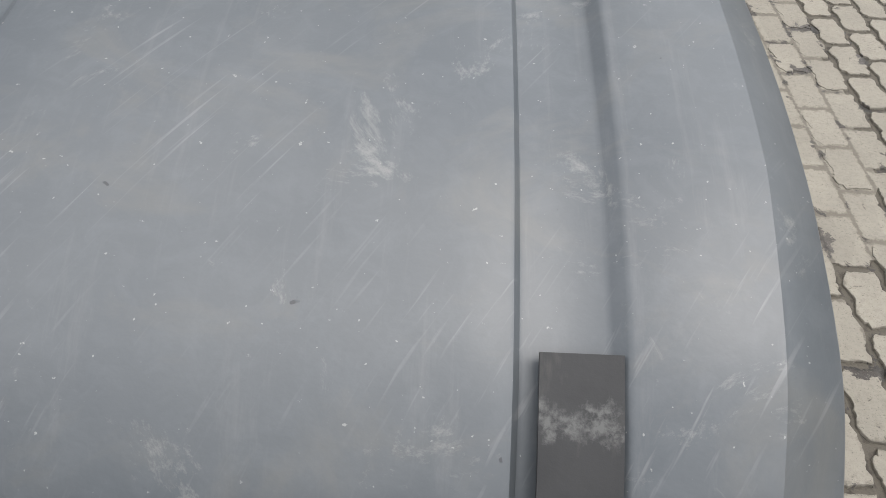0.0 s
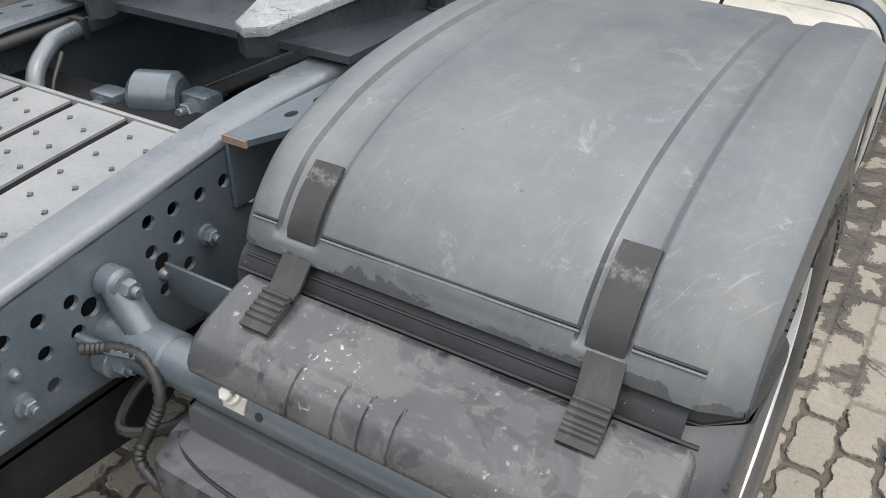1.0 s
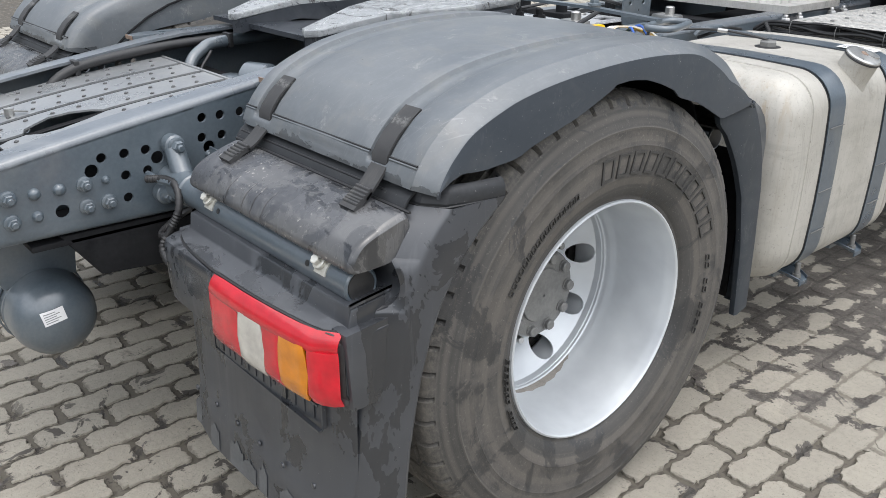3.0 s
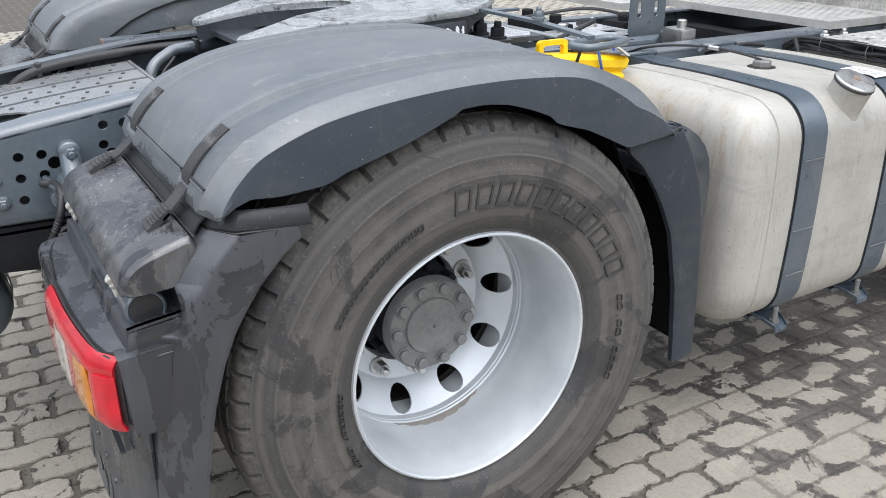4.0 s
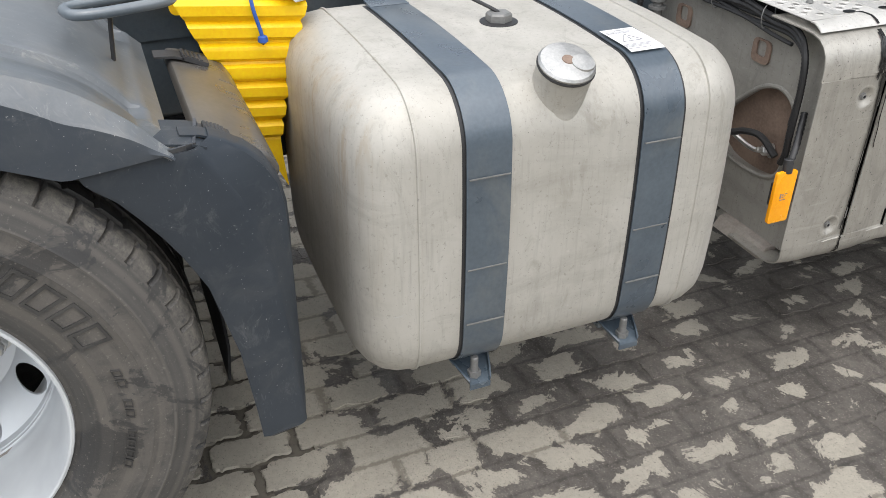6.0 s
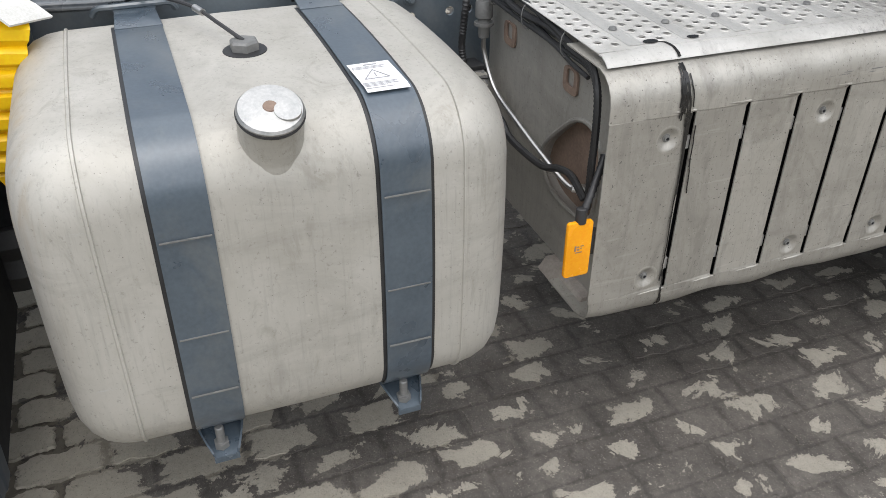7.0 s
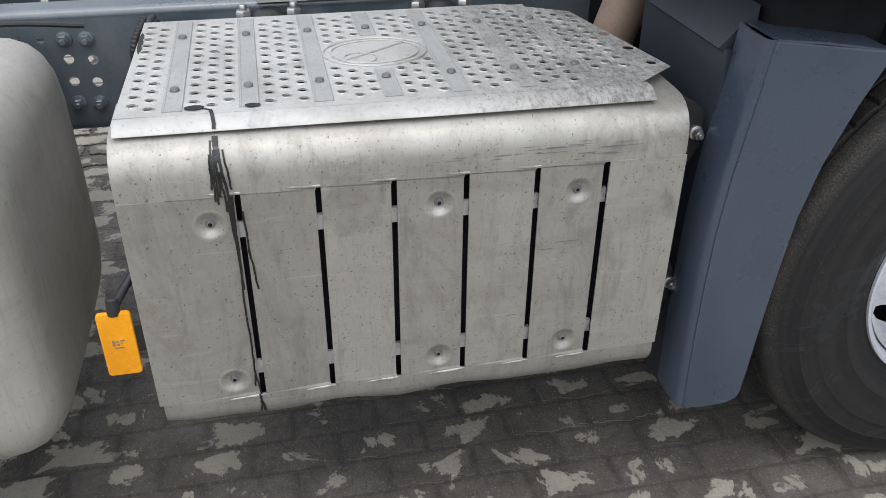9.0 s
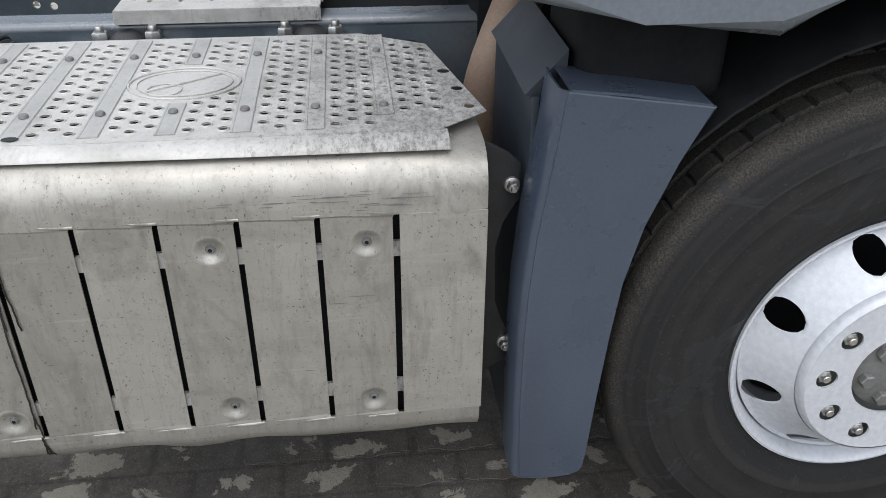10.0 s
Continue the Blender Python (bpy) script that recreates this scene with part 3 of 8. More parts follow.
def ribbon(bm, pts, side, w, t):
    """A flat strip along pts: width w along side, thickness t."""
    s = Vector(side).normalized()
    P = [Vector(p) for p in pts]
    rows = []
    for i, p in enumerate(P):
        d = (P[min(i + 1, len(P) - 1)] - P[max(i - 1, 0)]).normalized()
        nrm = s.cross(d).normalized()
        rows.append([bm.verts.new(p + s * a + nrm * b) for a, b in ((-w / 2, 0), (w / 2, 0), (w / 2, t), (-w / 2, t))])
    for a, b in zip(rows, rows[1:]):
        for k in range(4):
            j = (k + 1) % 4
            bm.faces.new((a[k], a[j], b[j], b[k]))
    bm.faces.new(rows[0][::-1])
    bm.faces.new(rows[-1])
    return bm


def shell(bm, rows, thick, inward):
    """A sheet through a grid of points, with thickness: inward(p, normal) is a scale for the offset."""
    nu, nv = len(rows), len(rows[0])
    V = [[Vector(p) for p in r] for r in rows]
    top = [[bm.verts.new(p) for p in r] for r in V]
    low = []
    for i in range(nu):
        r = []
        for j in range(nv):
            a = V[min(i + 1, nu - 1)][j] - V[max(i - 1, 0)][j]
            b = V[i][min(j + 1, nv - 1)] - V[i][max(j - 1, 0)]
            nrm = a.cross(b)
            nrm = nrm.normalized() if nrm.length > 1e-12 else Vector((0, 0, 1))
            r.append(bm.verts.new(V[i][j] + nrm * thick * inward))
        low.append(r)
    for g, flip in ((top, False), (low, True)):
        for i in range(nu - 1):
            for j in range(nv - 1):
                f = (g[i][j], g[i + 1][j], g[i + 1][j + 1], g[i][j + 1])
                bm.faces.new(f[::-1] if flip else f)
    edge = [(i, 0) for i in range(nu)] + [(nu - 1, j) for j in range(1, nv)] + [(i, nv - 1) for i in range(nu - 2, -1, -1)] + [(0, j) for j in range(nv - 2, 0, -1)]
    for (i, j), (k, l) in zip(edge, edge[1:] + edge[:1]):
        bm.faces.new((top[i][j], top[k][l], low[k][l], low[i][j]))
    return bm


def lerp_table(tab, y):
    if y <= tab[0][0]:
        return tab[0][1]
    for (a, p), (b, q) in zip(tab, tab[1:]):
        if y <= b:
            return p + (q - p) * (y - a) / (b - a)
    return tab[-1][1]


def plate(outline, holes, thick, m, bevel=0.0):
    """A flat plate with real holes, as a mesh: drawn in x and y, thick in z, then moved by m."""
    def inside(q):
        n, odd = len(outline), False
        for (ax, ay), (bx, by) in zip(outline, list(outline[1:]) + [outline[0]]):
            if (ay > q[1]) != (by > q[1]) and q[0] < ax + (bx - ax) * (q[1] - ay) / (by - ay):
                odd = not odd
        return odd
    holes = [h for h in holes if all(inside(q) for q in h)]
    cu = bpy.data.curves.new("plate", 'CURVE')
    cu.dimensions, cu.fill_mode, cu.extrude = '2D', 'BOTH', thick / 2
    for loop in [outline] + list(holes):
        sp = cu.splines.new('POLY')
        sp.points.add(len(loop) - 1)
        for p, q in zip(sp.points, loop):
            p.co = (q[0], q[1], 0, 1)
        sp.use_cyclic_u = True
    ob = bpy.data.objects.new("plate", cu)
    scene.collection.objects.link(ob)
    me = bpy.data.meshes.new_from_object(ob.evaluated_get(bpy.context.evaluated_depsgraph_get()))
    bpy.data.objects.remove(ob)
    bpy.data.curves.remove(cu)
    me.transform(m)
    return me


def ring(cx, cy, r, n=12, ry=None, turn=0.0):
    ry = ry or r
    return [(cx + r * math.cos(2 * math.pi * k / n + turn), cy + ry * math.sin(2 * math.pi * k / n + turn)) for k in range(n)]


def rounded(x0, x1, y0, y1, r, n=5):
    out = []
    for cx, cy, a in ((x1 - r, y1 - r, 0), (x0 + r, y1 - r, 90), (x0 + r, y0 + r, 180), (x1 - r, y0 + r, 270)):
        out += [(cx + r * math.cos(radians(a + 90 * k / n)), cy + r * math.sin(radians(a + 90 * k / n))) for k in range(n + 1)]
    return out


def holed_disc(y, x_of_r, r0, r1, n, a0, rc, hr, thick=0.006, side=8, steps=5):
    """A dished ring about a wheel's axle with n round holes: quads run from each hole to the edges of its sector."""
    bm = bmesh.new()
    half = math.pi / n
    layers = []
    for off in (0.0, -thick):
        for k in range(n):
            c = radians(a0) + 2 * half * k
            edge_ = []
            for i in range(side):
                t = i / side
                edge_.append((-half + 2 * half * t, r0))
            for i in range(side):
                edge_.append((half, r0 + (r1 - r0) * i / side))
            for i in range(side):
                edge_.append((half - 2 * half * i / side, r1))
            for i in range(side):
                edge_.append((-half, r1 + (r0 - r1) * i / side))
            rows = []
            for th, r in edge_:
                u, v = r - rc, th * rc
                q = math.hypot(u, v)
                hx, hy = u / q * hr, v / q * hr
                line = []
                for s_ in range(steps + 1):
                    f = s_ / steps
                    rr, tt = (rc + hx) * (1 - f) + r * f, (hy / rc) * (1 - f) + th * f
                    line.append(bm.verts.new((x_of_r(rr) + off, y + rr * math.cos(c + tt), HUB_Z + rr * math.sin(c + tt))))
                rows.append(line)
            layers.append((off, k, rows))
            m_ = len(rows)
            for i in range(m_):
                for j in range(steps):
                    bm.faces.new((rows[i][j], rows[(i + 1) % m_][j], rows[(i + 1) % m_][j + 1], rows[i][j + 1]))
    for k in range(n):
        a, b = layers[k][2], layers[n + k][2]
        for i in range(len(a)):
            j = (i + 1) % len(a)
            bm.faces.new((a[i][0], a[j][0], b[j][0], b[i][0]))
    bmesh.ops.remove_doubles(bm, verts=bm.verts, dist=1e-5)
    return bm


# planes for plate(): its x, y, thickness become ...
ON_X = Matrix(((0, 0, 1, 0), (1, 0, 0, 0), (0, 1, 0, 0), (0, 0, 0, 1)))    # y, z, x
ON_Y = Matrix(((1, 0, 0, 0), (0, 0, -1, 0), (0, 1, 0, 0), (0, 0, 0, 1)))   # x, z, -y


def bolt(bm, at, axis, r=0.013, h=0.016, washer=True, stud=True):
    """A hexagon nut on a washer with the end of its thread."""
    d = Vector(axis).normalized()
    p = Vector(at)
    if washer:
        lathe(bm, p, d, [(0, 0), (r * 1.55, 0), (r * 1.5, 0.005), (r * 1.1, 0.007), (0, 0.007)], 16)
        p = p + d * 0.006
    lathe(bm, p, d, [(0, 0), (r * 1.12, 0), (r * 1.12, h * 0.85), (r * 0.95, h), (0, h)], 6)
    if stud:
        lathe(bm, p + d * h, d, [(0, 0), (r * 0.62, 0), (r * 0.62, h * 0.5), (r * 0.5, h * 0.62), (0, h * 0.62)], 10)
    return bm


# ---- the vehicle ----
truck = thing("truck_tractor", (XC, 2.2, 0), "grey two-axle tractor unit without trailer, parked on pavers", "truck")

# chassis rails
RAIL_TOP = [(-0.19, 0.888), (0.03, 0.926), (0.17, 0.949), (0.33, 0.972), (0.5, 0.998), (0.62, 1.012), (0.8, 1.018), (1.2, 1.018), (1.6, 0.975), (1.9, 0.958), (6.0, 0.956)]
RAIL_LOW = [(-0.19, 0.722), (0.3, 0.716), (0.8, 0.7), (1.2, 0.69), (1.9, 0.68), (6.0, 0.675)]
RX = -0.455


def rail():
    ys = [-0.19, 0.03, 0.17, 0.33, 0.5, 0.62, 0.8, 1.2, 1.6, 1.9, 2.4, 3.0, 5.6]
    out = [(y, lerp_table(RAIL_TOP, y) - 0.016) for y in ys] + [(y, lerp_table(RAIL_LOW, y) + 0.016) for y in ys[::-1]]
    small, wide = 0.0115, 0.0155
    holes = [(0.353, 0.929, small), (0.399, 0.929, small), (0.451, 0.929, small), (0.348, 0.882, small), (0.399, 0.881, small),
             (0.211, 0.878, small), (0.162, 0.878, small), (0.111, 0.877, small), (0.236, 0.855, wide), (0.364, 0.857, wide),
             (0.21, 0.83, small), (0.159, 0.828, small), (0.086, 0.852, wide), (0.158, 0.776, small), (0.36, 0.812, small), (0.41, 0.83, small),
             (0.013, 0.776, wide), (-0.142, 0.776, 0.008), (0.5, 0.93, small), (0.55, 0.88, small), (0.6, 0.93, small),
             (2.454, 0.897, 0.009), (2.5, 0.897, 0.009), (2.548, 0.849, small), (2.599, 0.845, small), (2.549, 0.798, small), (2.598, 0.793, small),
             (2.05, 0.88, small), (2.15, 0.88, small), (2.25, 0.83, small), (2.35, 0.78, small), (2.7, 0.85, small), (2.75, 0.85, small)]
    web = part("chassis_rail", plate(out, [ring(y, z, r, 12) for y, z, r in holes], 0.008, Matrix.Translation((RX - 0.004, 0, 0)) @ ON_X), M_FRAME, truck,
               "dark blue-grey painted steel chassis rail with bolt holes")
    for top in (True, False):
        rows = []
        fine = [ys[0] + (ys[-1] - ys[0]) * k / 70 for k in range(71)]
        for y in fine:
            z = lerp_table(RAIL_TOP if top else RAIL_LOW, y)
            s = 1 if top else -1
            sec = [(RX, z - s * 0.02)] + [(RX - 0.014 + 0.014 * math.cos(radians(a)), z - s * (0.014 - 0.014 * math.sin(radians(a)))) for a in (0, 30, 60, 90)] + [(RX - 0.045, z), (RX - 0.075, z)]
            rows.append([(x, y, zz) for x, zz in sec])
        part("flange", shell(bmesh.new(), rows, 0.008, -1 if top else 1), M_FLANGE_SHEEN if top else M_FRAME, web)
    return web


right_rail = rail()
for y, z in ((0.066, 0.827), (0.065, 0.776), (0.113, 0.777), (-0.09, 0.827), (-0.09, 0.775), (2.394, 0.892), (2.548, 0.895), (2.594, 0.893), (2.55, 0.748), (2.595, 0.744), (1.86, 0.86), (1.93, 0.86), (2.0, 0.86), (0.45, 0.86)):
    part("bolt", bolt(bmesh.new(), (RX, y, z), (1, 0, 0), 0.0115, 0.013), M_FRAME, right_rail)
for y, z, r in ((-0.038, 0.827, 0.012), (0.013, 0.826, 0.012), (-0.039, 0.777, 0.011), (0.112, 0.828, 0.008), (-0.143, 0.825, 0.007), (0.36, 0.84, 0.009)):
    part("rivet", lathe(bmesh.new(), (RX, y, z), (1, 0, 0), [(0, 0.012), (r * 0.6, 0.011), (r, 0.006), (r * 1.1, 0)], 14), M_FRAME, right_rail)
MIRROR[0] = True
left_rail = rail()
MIRROR[0] = False

# rear cross member with its large holes
W = RX - XC
cm = part("cross_member", plate([(XC - W + 0.012, -0.186), (XC + W - 0.012, -0.186), (XC + W - 0.012, -0.085), (XC - W + 0.012, -0.085)],
                                [ring(XC + d, -0.135, 0.024, 14, 0.017) for d in (-0.3, -0.19, -0.08, 0.05, 0.16, 0.29)] + [ring(XC + d, -0.15, 0.006, 8) for d in (-0.13, 0.11)],
                                0.008, Matrix.Translation((0, 0, 0.8925))), M_FRAME, truck, "rear steel cross member with large round holes")
face = plate([(XC - W + 0.012, 0.72), (XC + W - 0.09, 0.72), (XC + W - 0.055, 0.75), (XC + W - 0.05, 0.888), (XC - W + 0.012, 0.888)],
             [ring(XC + 0.17, 0.815, 0.036, 16, 0.026), ring(XC - 0.17, 0.815, 0.036, 16, 0.026)] + [ring(XC + d, z, 0.009, 8) for d, z in ((0.24, 0.81), (0.04, 0.85), (0.07, 0.8), (-0.02, 0.84), (-0.3, 0.82), (0.3, 0.84))] + [ring(XC + 0.285, 0.79, 0.02, 12)],
             0.008, Matrix.Translation((0, -0.182, 0)) @ ON_Y)
part("web", face, M_FRAME, cm)
for y in (0.62, 1.75, 2.9):
    part("cross_member", box(bmesh.new(), XC - W + 0.01, XC + W - 0.01, y, y + 0.1, 0.74, 0.9, 0.01), M_DARK, truck)

# ribbed plastic cover between the rails, torn open near its rear end
def cover_z(y):
    return 0.868 + 0.185 * (y + 0.08) - 0.09 * (y + 0.08) ** 2


M_STUD = worn("stud_plastic", (0.05, 0.05, 0.05), (0.1, 0.1, 0.1), 0.5).m
strips = [(-1.14, -1.013), (-0.991, -0.87), (-0.848, -0.727), (-0.705, -0.55)]
cover = None
for i, (a, b) in enumerate(strips):
    ys = [-0.035 + 0.585 * k / 24 for k in range(25)]
    # sides are cut finely enough to follow the arch
    pts = [(b, y) for y in ys] + [(a, y) for y in ys[::-1]]
    if i == 2:
        pts = [(b, y) for y in ys if y < 0.02] + [(b, 0.03), (b - 0.03, 0.04), (b - 0.05, 0.075), (b - 0.07, 0.11), (b - 0.06, 0.16), (b - 0.03, 0.2), (b, 0.22)] + [(b, y) for y in ys if y > 0.23] + [(a, y) for y in ys[::-1]]
    if i == 3:
        pts = [(b, y) for y in ys] + [(a, y) for y in ys[::-1] if y > 0.24] + [(a, 0.22), (a + 0.02, 0.17), (a + 0.035, 0.1), (a + 0.03, 0.06), (a, 0.03)] + [(a, y) for y in ys[::-1] if y < 0.02]
    # rounded rear corners
    pts = [(x_ + (0.016 * (1 - (y_ + 0.035) / 0.03) ** 2 * (1 if x_ < (a + b) / 2 else -1) if y_ < -0.005 else 0.0), y_) for x_, y_ in pts]
    me = plate(pts, [], 0.005, Matrix())
    for v in me.vertices:
        v.co.z += cover_z(v.co.y)
    ob = part("cover_strip", me, M_COVER, truck if cover is None else cover,
              "" if cover else "grey ribbed plastic cover between the rails, torn near its rear end", 30)
    cover = cover or ob
    for r in range(9):
        for c in range(2):
            x = a + (0.035 if c else 0.095) + 0.006 * ((r * 7 + i) % 3 - 1)
            y = -0.02 + r * 0.063 + c * 0.02
            if y > 0.53 or (i in (2, 3) and 0.0 < y < 0.24 and abs(x - (-0.735 if i == 2 else -0.7)) < 0.06):
                continue
            z = cover_z(y) + 0.002
            part("stud", lathe(bmesh.new(), (x, y, z), (0.2, -0.1, 1), [(0.0062, 0), (0.005, 0.0038), (0, 0.0045)], 4), M_STUD, cover, smooth=20)
    if i < 3:
        # groove floor in near black: its shade is put into the colour
        g = bmesh.new()
        rows = [[(b - 0.003, y, cover_z(y) - 0.004), (b + 0.004, y, cover_z(y) - 0.016), (b + 0.012, y, cover_z(y) - 0.016), (b + 0.019, y, cover_z(y) - 0.004)] for y in ys]
        part("groove", shell(g, rows, 0.004, -1), M_DARK, cover)
part("rim_strip", box(bmesh.new(), -1.14, -0.555, 0.552, 0.562, cover_z(0.55) - 0.02, cover_z(0.55) + 0.006, 0.002), M_COVER, cover)
# torn latch lying on the cover
lt = bmesh.new()
ribbon(lt, [(-0.945, 0.005, cover_z(0.005) + 0.004), (-0.925, 0.03, cover_z(0.03) + 0.009), (-0.9, 0.06, cover_z(0.06) + 0.012), (-0.885, 0.085, cover_z(0.085) + 0.006)], (1, 0.3, 0), 0.018, 0.004)
cyl(lt, (-0.905, 0.05, cover_z(0.05)), (-0.905, 0.05, cover_z(0.05) + 0.022), 0.012, 10)
part("latch", lt, M_STEEL, cover, "pale metal latch lying on the cover")

# parts between the rails, near black for the deep shade there
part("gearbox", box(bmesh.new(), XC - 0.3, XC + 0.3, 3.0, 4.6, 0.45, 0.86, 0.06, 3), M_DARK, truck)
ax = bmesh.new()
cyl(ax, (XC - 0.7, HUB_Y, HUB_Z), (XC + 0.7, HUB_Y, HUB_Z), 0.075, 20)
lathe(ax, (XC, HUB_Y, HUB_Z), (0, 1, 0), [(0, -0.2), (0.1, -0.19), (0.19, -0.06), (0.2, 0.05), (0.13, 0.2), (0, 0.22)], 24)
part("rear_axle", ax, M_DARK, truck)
part("dark_sheet", box(bmesh.new(), XC - 0.36, XC + 0.36, 0.57, 1.7, 0.62, 0.66, 0.005), M_DARK, truck)
# added sheet, not seen itself: keeps bright ground out of the rail holes
part("dark_sheet", box(bmesh.new(), XC - 0.37, XC + 0.37, -0.06, 0.56, 0.69, 0.705, 0.004), M_DARK, truck)
part("axle_bracket", prism(bmesh.new(), [(0.0, 0.715), (0.4, 0.71), (0.36, 0.62), (0.3, 0.58), (0.08, 0.6)], "x", -0.56, -0.47, 0.01), M_DARK, truck)
bush = bmesh.new()
cyl(bush, (-0.89, 0.7, 0.905), (-0.8, 0.74, 0.905), 0.052, 24, 0.012)
cyl(bush, (-0.845, 0.72, 0.9), (-0.845, 0.86, 0.78), 0.03, 14)
bs = part("torque_rod", bush, M_FRAME, truck, "painted torque rod end with rubber bush")
for p in ((-0.935, 0.68, 0.88), (-0.76, 0.75, 0.89)):
    b2 = bmesh.new()
    box(b2, p[0] - 0.035, p[0] + 0.035, p[1] - 0.025, p[1] + 0.025, p[2] - 0.08, p[2] + 0.035, 0.01)
    bolt(b2, (p[0], p[1] - 0.025, p[2] + 0.005), (0.1, -1, 0.2), 0.016, 0.022)
    part("clamp", b2, M_FRAME, bs)
for pts, r in (([(-1.12, 0.16, 0.84), (-1.13, 0.25, 0.93), (-1.14, 0.4, 0.965), (-1.15, 0.7, 0.985), (-1.15, 1.2, 0.98)], 0.014),
               ([(-1.03, 0.6, 0.8), (-1.05, 0.6, 0.92), (-1.08, 0.66, 0.97), (-1.1, 0.75, 0.985), (-1.12, 1.1, 0.985)], 0.018),
               ([(-1.0, 0.62, 0.8), (-1.03, 0.62, 0.9), (-1.06, 0.68, 0.965)], 0.005), ([(-0.5, 0.8, 0.86), (-0.6, 1.1, 0.9), (-0.7, 1.5, 0.9)], 0.012)):
    part("air_hose", tube(bmesh.new(), pts, r, 10), M_HOSE if r < 0.018 else M_FRAME, truck)
for p in ((-1.145, 0.3, 0.945), (-1.13, 0.98, 0.985), (-1.1, 0.76, 0.985)):
    part("hose_clip", box(bmesh.new(), p[0] - 0.022, p[0] + 0.022, p[1] - 0.008, p[1] + 0.008, p[2] - 0.02, p[2] + 0.024, 0.004), M_HOSE, truck)

# air reservoir hung below the rear end
at_ = bmesh.new()
C = Vector((-0.56, -0.004, 0.468))
KR = 0.88
lathe(at_, C, (-1, 0, 0), [(r_ * KR, a_) for r_, a_ in [(0, -0.012), (0.05, -0.008), (0.085, 0.008), (0.105, 0.03), (0.113, 0.06), (0.113, 0.115), (0.115, 0.116), (0.115, 0.124), (0.113, 0.126), (0.113, 0.5), (0.105, 0.53), (0.06, 0.555), (0, 0.56)]], 40)
air = part("air_reservoir", at_, M_FRAME, truck, "dark grey cylindrical air reservoir with a small label")
for dx in (-0.16, -0.42):
    sb = bmesh.new()
    pts = [C + Vector((dx, 0.117 * KR * math.cos(radians(a)), 0.117 * KR * math.sin(radians(a)))) for a in range(-60, 241, 15)]
    ribbon(sb, pts, (1, 0, 0), 0.03, -0.004)
    part("strap", sb, M_FRAME, air)
    part("bracket", prism(bmesh.new(), [(-0.09, 0.535), (0.08, 0.535), (0.1, 0.73), (-0.16, 0.73), (-0.15, 0.66)], "x", C.x + dx - 0.045, C.x + dx + 0.045, 0.006), M_FRAME, air)
DOME = [(r_ * KR, a_) for r_, a_ in [(0, -0.012), (0.05, -0.008), (0.085, 0.008), (0.105, 0.03), (0.113, 0.06)]]


def on_dome(u, v, lift):
    y, z = LC[0] + u * 0.985 - v * 0.17, LC[1] + u * 0.17 + v * 0.985
    return (C.x - lerp_table(DOME, math.hypot(y, z)) + lift, C.y + y, C.z + z)


LC = (-0.018, 0.026)
lab = part("label", shell(bmesh.new(), [[on_dome(-0.026 + 0.013 * a, -0.017 + 0.0085 * b, 0.0012) for b in range(5)] for a in range(5)], 0.0006, 1), M_PAPER, air, "white printed label")
for k in range(5):
    part("print_line", shell(bmesh.new(), [[on_dome(-0.021 + 0.009 * a, -0.012 + 0.0055 * k + 0.002 * b, 0.0019) for b in range(2)] for a in range(4 + k % 2)], 0.0004, 1), M_INK, lab)
part("cable", tube(bmesh.new(), [(-1.0, -0.16, 0.74), (-1.05, -0.2, 0.62), (-1.02, -0.19, 0.5), (-0.95, -0.1, 0.45)], 0.006, 8), M_HOSE, truck)

# ---- rear mudguards ----
CROWN = [(0.3605, 0.954), (0.3645, 0.968), (0.3755, 0.99), (0.402, 1.0245), (0.45, 1.065), (0.534, 1.1), (0.6, 1.117), (0.682, 1.13), (0.78, 1.139), (0.88, 1.143), (0.98, 1.1415), (1.086, 1.133), (1.144, 1.122), (1.212, 1.101), (1.3, 1.06), (1.37, 1.005), (1.41, 0.961), (1.427, 0.944)]
SKIRT = [(0.36, 0.95), (0.39, 0.968), (0.42, 0.978), (0.477, 0.974), (0.551, 0.979), (0.575, 0.984), (0.6, 0.995), (0.66, 1.012), (0.723, 1.029), (0.78, 1.05), (0.826, 1.068), (0.832, 1.076), (0.888, 1.079), (0.944, 1.072), (1.0, 1.055), (1.056, 1.033), (1.07, 1.017), (1.151, 0.995), (1.22, 0.966), (1.28, 0.939), (1.3, 0.937), (1.36, 0.942), (1.42, 0.948), (1.445, 0.949)]
crown = spline([(0, y, z) for y, z in CROWN], 5)


